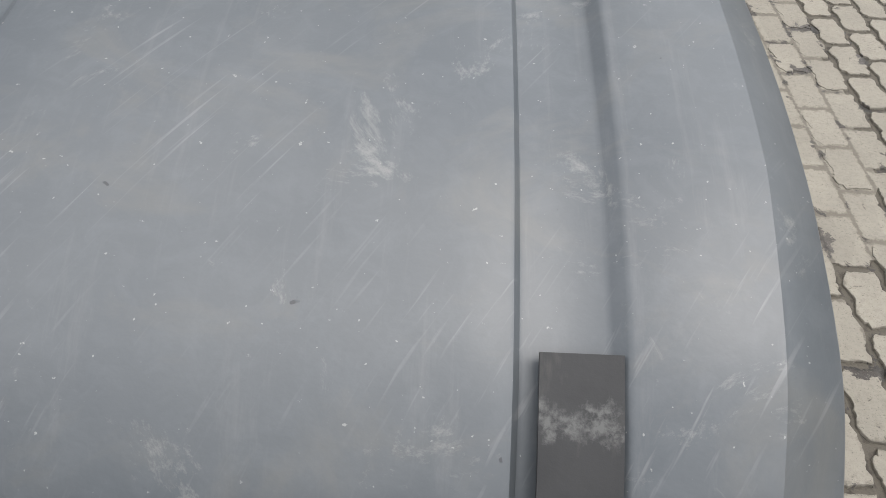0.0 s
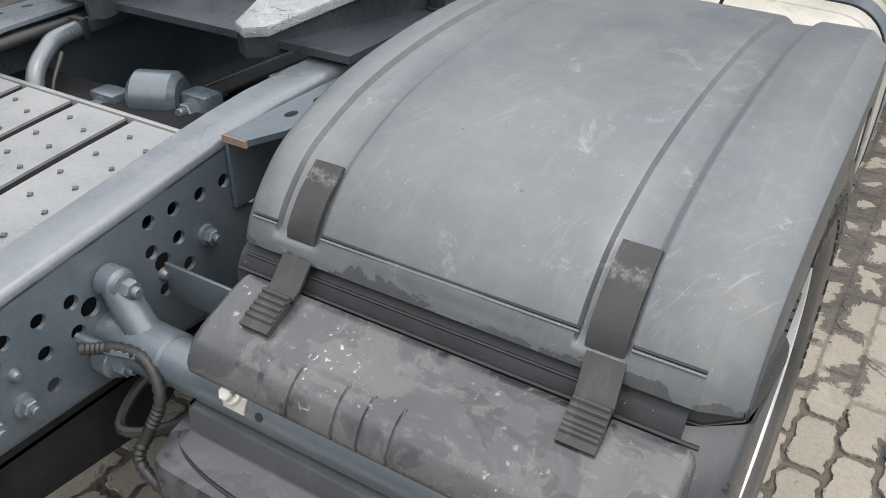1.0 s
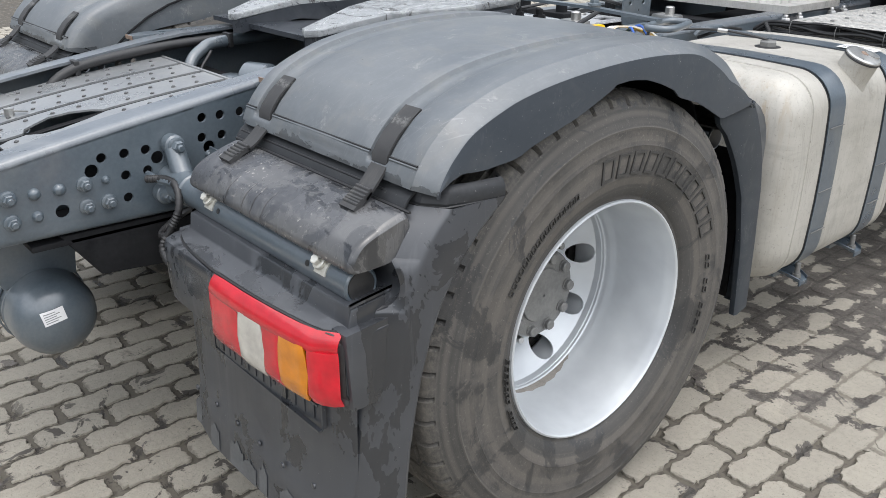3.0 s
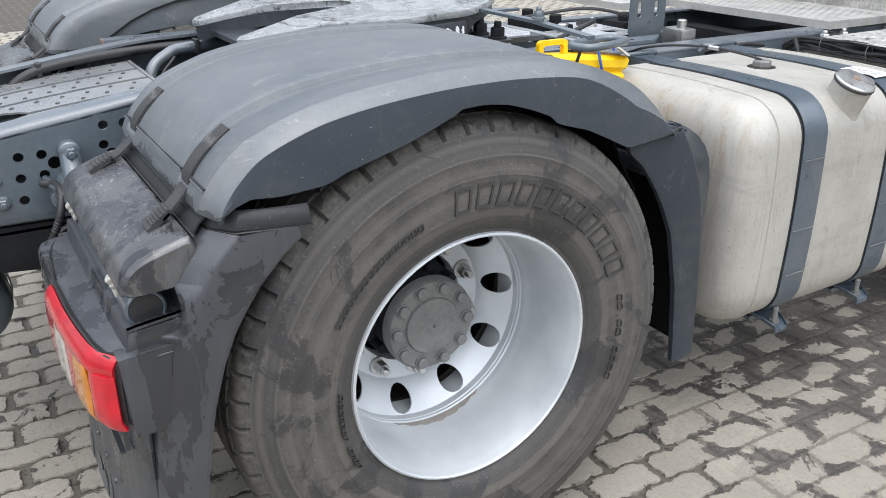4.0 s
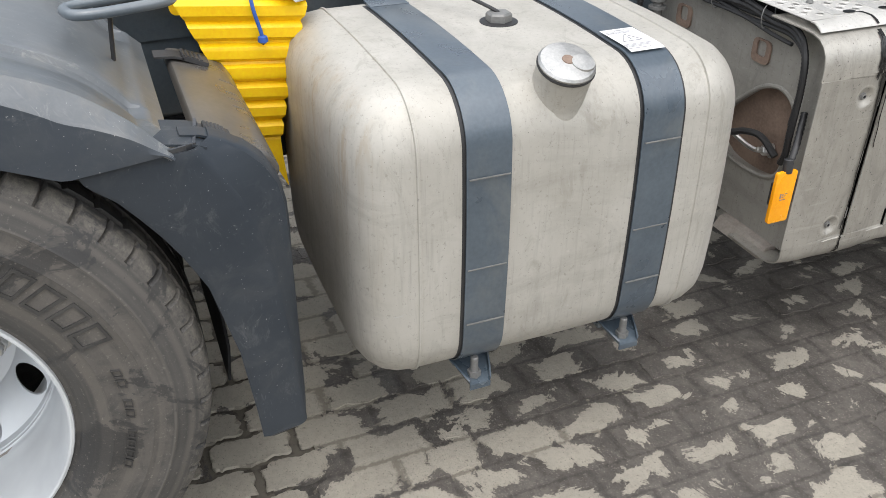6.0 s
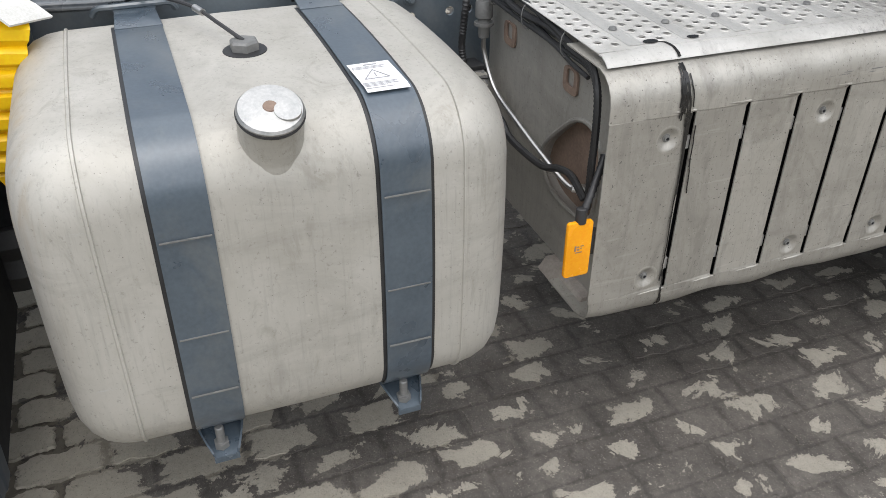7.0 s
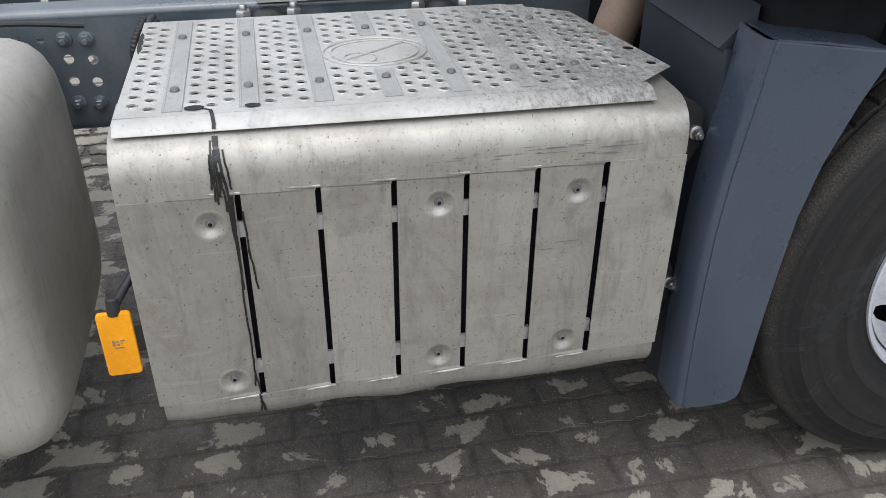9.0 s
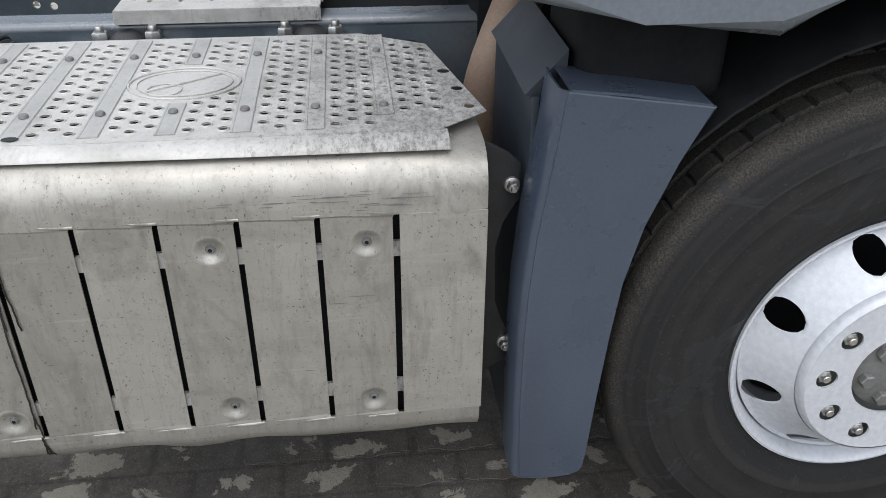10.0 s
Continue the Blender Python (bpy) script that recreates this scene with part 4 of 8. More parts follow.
def cap_rows():
    xs = []
    x = -0.29
    for a, d in ((-0.29, -0.13), (-0.2895, -0.05), (-0.288, -0.018), (-0.28, -0.006), (-0.268, 0.0), (-0.2345, 0.0), (-0.232, -0.001), (-0.2285, -0.0095), (-0.2265, -0.0105), (-0.171, -0.009), (-0.1665, -0.0075), (-0.1605, -0.0015), (-0.1565, 0.0),
                 (-0.05, 0.003), (0.05, 0.003), (0.15, 0.001), (0.1765, 0.0), (0.179, -0.001), (0.1828, -0.0095), (0.185, -0.0105), (0.2285, -0.009), (0.2325, -0.0075), (0.2385, -0.0015), (0.2425, 0.0), (0.3, 0.0), (0.3255, -0.0005), (0.328, -0.0022), (0.3585, -0.0225), (0.3605, -0.0255)):
        xs.append((a, d))
    rows = []
    for p in crown:
        i = crown.index(p)
        t = (crown[min(i + 1, len(crown) - 1)] - crown[max(i - 1, 0)]).normalized()
        nrm = Vector((0, -t.z, t.y))
        r = []
        for a, d in xs:
            # the outer edge draws in towards the front
            outer = a > 0.34
            a = a - 0.029 * max(0.0, (p.y - 0.6) / 0.8) ** 2 * max(0.0, (a - 0.25) / 0.1)
            # the upper crease of the bevel runs outwards from the lip
            if 0.29 < a < 0.33:
                a -= 0.007 * max(0.0, min(1.0, (0.56 - p.y) / 0.16))
            if outer:
                d -= 0.014 * max(0.0, min(1.0, (p.y - 1.15) / 0.15))
                d *= 1.0 - 0.9 * max(0.0, min(1.0, (p.y - 1.31) / 0.11))
            # the top sinks towards the front end
            if a < 0.29:
                d -= 0.014 * max(0.0, min(1.0, (p.y - 1.29) / 0.12)) ** 2
            # the strap channels end at the lip
            if -0.24 < a < 0.26:
                d *= max(0.0, min(1.0, (p.z - 0.972) / 0.014))
            q = Vector((a, p.y, p.z)) + nrm * d
            r.append(q)
        low = min(lerp_table(SKIRT, p.y), r[-1].z - 0.004)
        r.append(Vector((r[-1].x + 0.003, r[-1].y, (r[-1].z + low) / 2)))
        r.append(Vector((r[-1].x - 0.002, r[-1].y, low)))
        rows.append(r)
    return rows


BULGE = [(0.35, 0.905), (0.345, 0.917), (0.337, 0.9215), (0.31, 0.915), (0.28, 0.9045), (0.254, 0.8935), (0.236, 0.881), (0.226, 0.866), (0.2205, 0.853), (0.224, 0.841), (0.24, 0.8365), (0.3, 0.836)]


def flip_y(p):
    return (p[0], 2 * HUB_Y - p[1] + 0.012, p[2])


def bulge(rear, parent):
    """The ribbed tool-box shaped hump under the cover's end, its pipe, bolts and rubber straps."""
    fy = (lambda p: p) if rear else flip_y
    prof = spline([(0, y, z) for y, z in BULGE], 3)
    rows = []
    ribs = (-0.1, -0.035, 0.0, 0.04)
    for x_ in [-0.266, -0.265, -0.262, -0.256, -0.25, -0.18] + [a + d for a in ribs for d in (-0.006, -0.0025, -0.0012, 0.0012, 0.0025, 0.006)] + [0.1, 0.16, 0.25, 0.315, 0.322, 0.328, 0.3315, 0.3325]:
        x = x_
        end = max(0, (-0.254 - x) / 0.012, (x - 0.32) / 0.0125)
        pull = 0.012 * end ** 2.5 + (0.3 if end >= 0.99 else 0.0)
        dent = 0.0035 if any(abs(x - a) < 0.0015 for a in ribs) else 0
        # the front hump is shorter
        if not rear and x > 0.1:
            x = 0.1 + (x - 0.1) * 0.6
        r = []
        for p in prof:
            c = Vector((x, 0.33, 0.86))
            v = Vector((x, p.y, p.z))
            k = (v - c).length
            r.append(fy(tuple(v + (c - v).normalized() * min(k * 0.97, pull + (dent if p.z < 0.897 else 0)))))
        rows.append(r)
    hump = part("hump", shell(bmesh.new(), rows, 0.005, 1 if rear else -1), M_BLACK if rear else M_DUSTY, parent, "black plastic hump with water marks and pale specks" if rear else "dusty black plastic hump with brownish film", 28)
    x0 = -0.47
    pb = bmesh.new()
    n_ = 0.775 if rear else 0.625
    lathe(pb, fy((x0, 0.262, 0.8)), (1, 0, 0), [(0.031, 0), (0.034, 0.0), (0.034, n_ - 0.003), (0.031, n_), (0.029, n_), (0.0275, n_ - 0.002), (0, n_ - 0.002)], 28)
    pipe = part("support_pipe", pb, M_FRAME, parent, "round steel support pipe")
    part("end_cap", lathe(bmesh.new(), fy((x0 + n_ - 0.0015, 0.262, 0.8)), (1, 0, 0), [(0.0275, 0), (0.0272, 0.0012), (0.02, 0.0018), (0, 0.002)], 24), M_HOSE, pipe)
    d = -1 if rear else 1
    for x in (-0.194, 0.228 if rear else 0.125):
        cb = bmesh.new()
        pts = [fy((x, 0.262 - 0.0365 * math.cos(radians(a)), 0.8 + 0.0365 * math.sin(radians(a)))) for a in range(10, 71, 10)]
        ribbon(cb, pts, (1, 0, 0), 0.034, 0.003 if not rear else -0.003)
        part("clip_plate", cb, M_ZINC, pipe, "pale zinc clip plate")
        a = Vector(fy((x - 0.006, 0.262 - 0.037 * math.cos(radians(42)), 0.8 + 0.037 * math.sin(radians(42)))))
        ax_ = Vector((0, d * math.cos(radians(42)), math.sin(radians(42))))
        part("bolt", bolt(bmesh.new(), a, ax_, 0.0095, 0.011, True, False), M_ZINC, pipe)
    for x in (-0.155, 0.185 if rear else 0.08):
        part("plug", lathe(bmesh.new(), fy((x, 0.262 - 0.0341 * math.cos(radians(20)), 0.8 + 0.0341 * math.sin(radians(20)))), (0, d * 0.94, 0.34), [(0.006, 0.0), (0.006, 0.0008), (0, 0.001)], 12), M_HOSE, pipe)
    for x in (-0.189, 0.2145 if rear else 0.2):
        xl = x + (0.008 if x > 0 else 0.003)
        if rear:
            top = [(x, 0.452 if x > 0 else 0.44, 1.062 if x > 0 else 1.0535), (x, 0.426, 1.0435), (x, 0.402, 1.0235), (x, 0.385, 1.003), (x, 0.376, 0.9885), (x, 0.3745, 0.976)]
        if x > 0:
            low = [(x + 0.004, 0.37, 0.972 if rear else 0.93), (x + 0.006, 0.354, 0.954 if rear else 0.929), (xl, 0.338, 0.939 if rear else 0.928), (xl, 0.322, 0.9245)]
            grip = [(xl, 0.334, 0.934 if rear else 0.926), (xl, 0.313, 0.917), (xl, 0.296, 0.906)]
        else:
            low = [(x, 0.372, 0.962 if rear else 0.93), (x, 0.352, 0.944 if rear else 0.929), (xl, 0.334, 0.931 if rear else 0.928), (xl, 0.316, 0.922)]
            grip = [(xl, 0.32, 0.923), (xl, 0.296, 0.912), (xl, 0.272, 0.901)]
        st = None
        for pts in ((top, low) if rear else (low,)):
            sb = bmesh.new()
            ribbon(sb, [fy(q_) for q_ in pts], (1, 0, 0), 0.044, -0.0045 if rear else 0.0045)
            ob = part("rubber_strap" if st is None else "strap_end", sb, M_STRAP, parent if st is None else st, "worn black rubber hold-down strap" if st is None else "")
            st = st or ob
        gb = bmesh.new()
        ribbon(gb, [fy(q_) for q_ in grip], (1, 0, 0), 0.044, -0.009 if rear else 0.009)
        gp_ = part("grip", gb, M_STRAP, st, "ridged rubber grip")
        n_g = 6 if x > 0 else 5
        for k in range(n_g):
            t_ = 0.1 + 0.85 * k / n_g
            q_ = Vector(grip[0]).lerp(Vector(grip[1]), t_ * 2) if t_ < 0.5 else Vector(grip[1]).lerp(Vector(grip[2]), t_ * 2 - 1)
            part("ridge", cyl(bmesh.new(), Vector(fy((xl - 0.021, q_.y, q_.z + 0.0095))), Vector(fy((xl + 0.021, q_.y, q_.z + 0.0095))), 0.0036, 8), M_STRAP, gp_)
    return hump


M_DUSTY = worn("dusty_plastic", (0.06, 0.056, 0.051), (0.105, 0.097, 0.086), 0.3, 0.0, 6.0, 90.0, 0.1, dust=(0.15, 0.135, 0.11), spec=0.6).m
M_PANEL = worn("panel_plastic", (0.017, 0.018, 0.02), (0.032, 0.034, 0.037), 0.5, 0.0, 8.0, 140.0, 0.08, speck=(0.2, 0.2, 0.19), spec=0.4).m
M_STRAP = strap_rubber()


def mudguard():
    rows = cap_rows()
    cap = part("mudguard_cover", shell(bmesh.new(), [r[:-2] for r in rows], 0.006, 1), M_FEND, truck, "faded dark grey plastic mudguard cover, scratched, with two strap channels", 32)
    # the upright side gets part of its shade from this darker plastic
    part("side_skirt", shell(bmesh.new(), [r[-3:] for r in rows], 0.005, 1), M_SIDE_SHADED, cap, "dark, less faded side of the mudguard cover, partly shaded by its colour", 30)
    # black line for the edge groove's shade, and raised lip, along the cover's rear
    for a, b in ((-0.268, -0.228), (-0.158, 0.184), (0.242, 0.318)):
        lb_ = bmesh.new()
        tube(lb_, [(a, 0.3748, 0.9928), ((a + b) / 2, 0.3748, 0.9928), (b, 0.3748, 0.9928)], 0.0018, 6, 3)
        part("edge_shade", lb_, M_HOSE, cap)
        part("edge_bead", tube(bmesh.new(), [(a, 0.3733, 0.989), ((a + b) / 2, 0.3733, 0.989), (b, 0.3733, 0.989)], 0.0022, 6, 3), M_FEND, cap)
    bulge(True, cap)
    # panel between the cover's lip and the hump
    pn = bmesh.new()
    shell(pn, [[(x, y, z) for y, z in ((0.41, 0.975), (0.384, 0.953), (0.361, 0.9365), (0.359, 0.934), (0.35, 0.92), (0.346, 0.9))] for x in (-0.285, -0.1, 0.1, 0.25, 0.31)], 0.004, 1)
    part("joint_panel", pn, M_PANEL, cap)
    sl = bmesh.new()
    tube(sl, [(-0.275, 0.3605, 0.9362), (0.0, 0.3605, 0.9362), (0.24, 0.3605, 0.9362)], 0.0022, 6, 1)
    part("joint_line", sl, M_HOSE, cap)
    sl = bmesh.new()
    tube(sl, [(-0.28, 0.348, 0.92), (0.0, 0.348, 0.92), (0.33, 0.348, 0.92)], 0.0028, 6, 2)
    part("joint_gap", sl, M_HOSE, cap)
    # lamp carrier: back ridge, sloping shelf and rounded band that wraps both ends
    prof = [(0.335, 0.792), (0.24, 0.781), (0.2235, 0.778), (0.2205, 0.7745), (0.2165, 0.747), (0.2125, 0.7425), (0.168, 0.7335), (0.157, 0.7295), (0.1525, 0.722), (0.151, 0.71), (0.1525, 0.64), (0.156, 0.603), (0.161, 0.592), (0.172, 0.587), (0.2, 0.586)]
    ends = [(-0.3, 0.075), (-0.2985, 0.05), (-0.293, 0.022), (-0.282, 0.007), (-0.265, 0.001), (-0.2, 0.0), (-0.05, 0.0), (0.1, 0.004), (0.2, 0.011), (0.27, 0.02), (0.305, 0.03), (0.325, 0.043), (0.3375, 0.062), (0.343, 0.09), (0.345, 0.13)]
    rows = []
    for x, dy in ends:
        r = []
        for y, z in prof:
            # only the band and the shelf's edge bend round; the ridge keeps straight
            far = max(0.0, min(1.0, (0.222 - y) / 0.05))
            yy = y + dy * far
            xx = x if far > 0.5 else max(-0.272, min(0.322, x))
            r.append((xx, yy, z))
        rows.append(r)
    rear = part("lamp_carrier", shell(bmesh.new(), rows, 0.005, 1), M_REAR, cap, "black plastic lamp carrier with a stepped shelf", 38)
    part("carrier_end", prism(bmesh.new(), [(-0.272, 0.36), (-0.272, 0.219), (-0.292, 0.2), (-0.299, 0.24), (-0.295, 0.36)], "z", 0.59, 0.7425, 0.004), M_REAR, rear)
    # mudflap below it
    rows = []
    for x, dy in [(-0.325, 0.05), (-0.318, 0.03), (-0.3, 0.018)] + [e for e in ends if -0.2 <= e[0] < 0.31] + [(0.318, 0.04)]:
        rows.append([(x, y + dy, z) for y, z in ((0.2, 0.62), (0.193, 0.56), (0.192, 0.45), (0.191, 0.34), (0.186, 0.332), (0.184, 0.29), (0.18, 0.232))])
    flap = part("mudflap", shell(bmesh.new(), rows, 0.006, 1), M_REAR, cap, "black rubber mudflap with pale dried patches", 34)
    # outer cheek: bevelled face and side round the tyre's arch
    rows = []
    CH = ((0.228, 0.264, 0.29), (0.32, 0.269, 0.296), (0.41, 0.275, 0.304), (0.477, 0.281, 0.311), (0.557, 0.289, 0.325), (0.62, 0.295, 0.338), (0.696, 0.304, 0.361), (0.75, 0.313, 0.384), (0.79, 0.325, 0.408), (0.83, 0.34, 0.437), (0.87, 0.362, 0.475), (0.895, 0.382, 0.506), (0.912, 0.399, 0.528), (0.921, 0.408, 0.536))
    for z in sorted([c[0] for c in CH if not 0.75 < c[0] < 0.85] + [0.8 + 0.0455 * math.sin(radians(a)) for a in range(-90, 91, 12)], reverse=True):
        yo, ya = lerp_table([(c[0], c[1]) for c in CH], z), lerp_table([(c[0], c[2]) for c in CH], z)
        yi, xi = yo - (0.038 if z < 0.9 else 0.029), 0.3225
        f = math.sqrt(max(0.0, 1 - ((z - 0.8) / 0.0456) ** 2))
        xi, yb = xi + 0.0305 * f, yi - 0.012 + (0.318 - yi + 0.012) * f
        yi = yi + (0.314 - yi) * f
        sec = [(0.25, yb), (xi - 0.012, yb + 0.006 * (1 - f)), (xi - 0.003, yi - 0.0015 * (1 - f)), (xi + 0.0025, yi + 0.0025), (0.357, yo - 0.0035), (0.361, yo + 0.001), (0.3635, yo + 0.007), (0.367, ya - 0.003), (0.3665, ya), (0.355, ya + 0.001), (0.3, ya + 0.004)]
        rows.append([(x, y, z) for x, y in sec])
    part("cheek", shell(bmesh.new(), rows, 0.004, 1), M_REAR, cap, "black plastic cheek between the lamp and the tyre, scarred", 28)
    # lip above the cheek with its fine pale edge
    rows = []
    for z, out in ((0.926, 0.0), (0.9285, 0.0015), (0.944, 0.0), (0.952, -0.004), (0.955, -0.009)):
        k = z - 0.92
        rows.append([(0.245, 0.367 + 0.3 * k - out, z), (0.3215 + out * 0.6, 0.3785 + 0.3 * k - out, z), (0.354 + out, 0.407 + 0.3 * k - out * 0.6, z), (0.362 + out, 0.455, z - 0.001), (0.366 + out, 0.532, z - 0.004), (0.34, 0.538, z - 0.004)])
    # darker panel plastic on the lip paints the shade under the cover's edge
    part("cheek_lip", shell(bmesh.new(), rows, 0.004, -1), M_PANEL, cap, "", 30)
    part("edge_bead", tube(bmesh.new(), [(0.356, 0.41, 0.9255), (0.362, 0.45, 0.9245), (0.3665, 0.53, 0.9215)], 0.0013, 6, 4), M_FEND, cap)
    part("seam", tube(bmesh.new(), [(0.245, 0.3665, 0.9245), (0.322, 0.378, 0.9235), (0.357, 0.4085, 0.9225), (0.3645, 0.455, 0.922), (0.367, 0.53, 0.919)], 0.0024, 6, 0), M_HOSE, cap)
    sc_ = bmesh.new()
    for a, b, c in ((0.0, 0.0, 0.011), (0.012, 0.006, 0.007), (0.022, 0.011, 0.004)):
        q = [(0.3405 + t * 0.0015, 0.3185 + a + 0.006 * t, 0.826 + b + u) for t, u in ((-1, 0), (0, -c * 0.5), (1.3, -c * 0.1), (1.6, c * 0.5), (0.3, c * 0.6))]
        sc_.faces.new([sc_.verts.new(Vector(p) + Vector((0.004, -0.004, 0)) * 0.45) for p in q])
    part("scar", sc_, M_FLAP, cap, "pale scraped scar", 0)
    # fine black gap round the lamp's top and along the band
    gl = bmesh.new()
    tube(gl, [(-0.287, 0.212, 0.7375), (-0.262, 0.19, 0.7355), (-0.2, 0.172, 0.7345), (-0.1, 0.1625, 0.735), (-0.03, 0.1575, 0.737), (0.08, 0.158, 0.7395), (0.17, 0.164, 0.7395), (0.26, 0.1745, 0.7385), (0.3, 0.184, 0.7365), (0.323, 0.197, 0.73), (0.333, 0.21, 0.7), (0.335, 0.214, 0.66), (0.333, 0.21, 0.61)], 0.0028, 6, 5)
    part("seal", gl, M_HOSE, rear)
    part("ridge_end", prism(bmesh.new(), [(0.2255, 0.7725), (0.335, 0.785), (0.335, 0.6), (0.21, 0.6), (0.2185, 0.742)], "x", 0.29, 0.325, 0.003), M_REAR, rear)
    part("band_end", prism(bmesh.new(), [(0.2, 0.7395), (0.29, 0.7475), (0.29, 0.588), (0.21, 0.588)], "x", 0.3, 0.3435, 0.004), M_REAR, rear)
    part("screw", lathe(bmesh.new(), (-0.251, 0.1525, 0.668), (0, -1, 0), [(0.006, 0), (0.005, 0.002), (0, 0.001)], 12), M_HOSE, rear)
    rear = flap
    plan = [e for e in ends if -0.2 <= e[0]]
    for k in range(7):
        rv = lathe(bmesh.new(), (-0.27 + 0.095 * k, 0.19 + (0.014 if k > 4 else 0), 0.352), (0, -1, 0), [(0.007, 0), (0.006, 0.004), (0, 0.005)], 10)
        part("rivet", rv, M_REAR, rear)
    # raised maker's plate on the mudflap: frame and plain bars
    for x0, x1, z0, z1 in ((-0.155, 0.255, 0.562, 0.566), (-0.155, 0.255, 0.505, 0.509), (-0.155, -0.151, 0.509, 0.562), (0.251, 0.255, 0.509, 0.562)):
        part("plate_edge", box(bmesh.new(), x0, x1, 0.1905 + lerp_table(plan, (x0 + x1) / 2) * (x1 - x0 < 0.1), 0.2, z0, z1), M_REAR, rear)
    x = -0.145
    for k, w in enumerate((0.038, 0.024, 0.018, 0.024, 0.024, 0.026, 0.024, 0.022, 0.014, 0.034, 0.026, 0.026, 0.024)):
        h = 0.042 if k in (0, 5, 9) else (0.008 if k == 8 else 0.03)
        z0 = 0.516 + (0.014 if k == 8 else 0)
        part("raised_bar", box(bmesh.new(), x, x + w - 0.006, 0.1903 + lerp_table(plan, x + w / 2), 0.205, z0, z0 + h, 0.0006, 1), M_REAR, rear)
        x += w + 0.004
    # torn light streaks at the flap's lower edge are thin strips of the flap's second layer
    sr_ = random.Random(3)
    for x0, x1, h in ((-0.318, -0.272, 0.075), (-0.205, -0.165, 0.062), (-0.112, -0.052, 0.07), (-0.052, 0.0, 0.05), (0.015, 0.045, 0.072), (0.095, 0.15, 0.06), (0.2, 0.225, 0.085)):
        fb_ = bmesh.new()
        rows = []
        for i in range(9):
            x = x0 + (x1 - x0) * i / 8
            top = 0.236 + h * (1 - 0.25 * abs(i / 4 - 1) + sr_.uniform(-0.12, 0.08))
            rows.append([(x, (0.1787 + 0.0042 * (z - 0.232) / 0.058 if z < 0.29 else 0.183 + 0.002 * (z - 0.29) / 0.042) + lerp_table(plan, x) + (0.018 if x < -0.25 else 0), z) for z in (0.2345, 0.25, 0.27, min(0.29, top - 0.004), top)])
        part("dried_patch", shell(fb_, rows, 0.0005, 1), M_FLAP, rear)
    # front section: side round the arch, creased, then bevelled to its leading edge
    rows = []
    for z, ya, yc, yf, out in ((0.338, 1.51, 1.572, 1.58, -0.004), (0.342, 1.499, 1.573, 1.584, 0), (0.4, 1.495, 1.571, 1.586, 0), (0.55, 1.48, 1.563, 1.5875, 0), (0.7, 1.446, 1.55, 1.589, 0), (0.77, 1.413, 1.536, 1.591, 0), (0.81, 1.39, 1.524, 1.59, 0), (0.85, 1.362, 1.508, 1.582, 0), (0.885, 1.335, 1.49, 1.563, 0), (0.912, 1.304, 1.474, 1.536, 0), (0.919, 1.297, 1.468, 1.524, 0), (0.93, 1.292, 1.462, 1.507, 0), (0.942, 1.292, 1.455, 1.482, -0.002)):
        x0 = 0.318 + out
        rows.append([(0.306, ya + 0.002, z), (0.312, ya + 0.0005, z), (x0, ya, z), (x0 + 0.001, ya + 0.005, z), (0.309 + out, yc - 0.006, z), (0.3065 + out, yc, z), (0.3015 + out, yc + 0.005, z), (0.28 + out, yf - 0.004, z), (0.274, yf - 0.001, z), (0.265, yf, z), (0.235, yf + 0.001, z)])
    front = part("front_section", shell(bmesh.new(), rows, 0.005, -1), M_FRONT_SHADED, cap, "grey plastic front mudguard section reaching down before the tyre", 30)
    # near-black wall stands for the shade behind the section
    part("front_wall", shell(bmesh.new(), [[(x, 1.586, z) for x in (0.24, 0.0, -0.29)] for z in (0.342, 0.5, 0.775)], 0.005, 1), M_DARK, front)
    # its lip where the cover overlaps, with a fine pale edge
    lp = bmesh.new()
    shell(lp, [[(0.315, 1.295, z0), (0.312, 1.37, z0 + 0.006), (0.306, 1.437, z0 + 0.012), (0.296, 1.456, z0 + 0.01), (0.2, 1.47, z0 + 0.01)] for z0 in (0.914, 0.926, 0.939)], 0.005, -1)
    part("front_lip", lp, M_REAR, front)
    part("edge_bead", tube(bmesh.new(), [(0.3205, 1.296, 0.917), (0.3175, 1.37, 0.9195), (0.3135, 1.437, 0.9225), (0.3085, 1.458, 0.9215)], 0.0014, 6, 0), M_FEND, front)
    part("top_cover", shell(bmesh.new(), [[(x, y, z) for y, z in ((1.44, 0.95), (1.47, 0.945), (1.505, 0.931), (1.535, 0.913), (1.562, 0.887), (1.581, 0.851))] for x in (0.271, 0.26, 0.235)], 0.004, -1), M_FRONT_SHADED, front)
    part("shoulder", shell(bmesh.new(), [[(x, y, z) for y, z in ((1.37, 0.957), (1.42, 0.95), (1.455, 0.944), (1.475, 0.936))] for x in (0.301, 0.28, 0.25, 0.2)], 0.004, -1), M_FRONT_SHADED, front)
    bulge(False, front)
    # liner round the tyres
    rows = []
    for a in range(-10, 191, 8):
        rr = 0.56 + (0.02 if 45 < a < 135 else 0.0)
        rows.append([(x, HUB_Y + rr * math.cos(radians(a)) * 1.0, HUB_Z + rr * math.sin(radians(a))) for x in (-0.3, 0.0, 0.235)])
    # liner's near black carries the shade inside the arch
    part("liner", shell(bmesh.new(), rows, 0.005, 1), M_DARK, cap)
    return cap


M_FLAP = worn("scuffed_flap", (0.07, 0.074, 0.078), (0.12, 0.124, 0.128), 0.5, 0.0, 16.0, 120.0, 0.1).m
guard = mudguard()

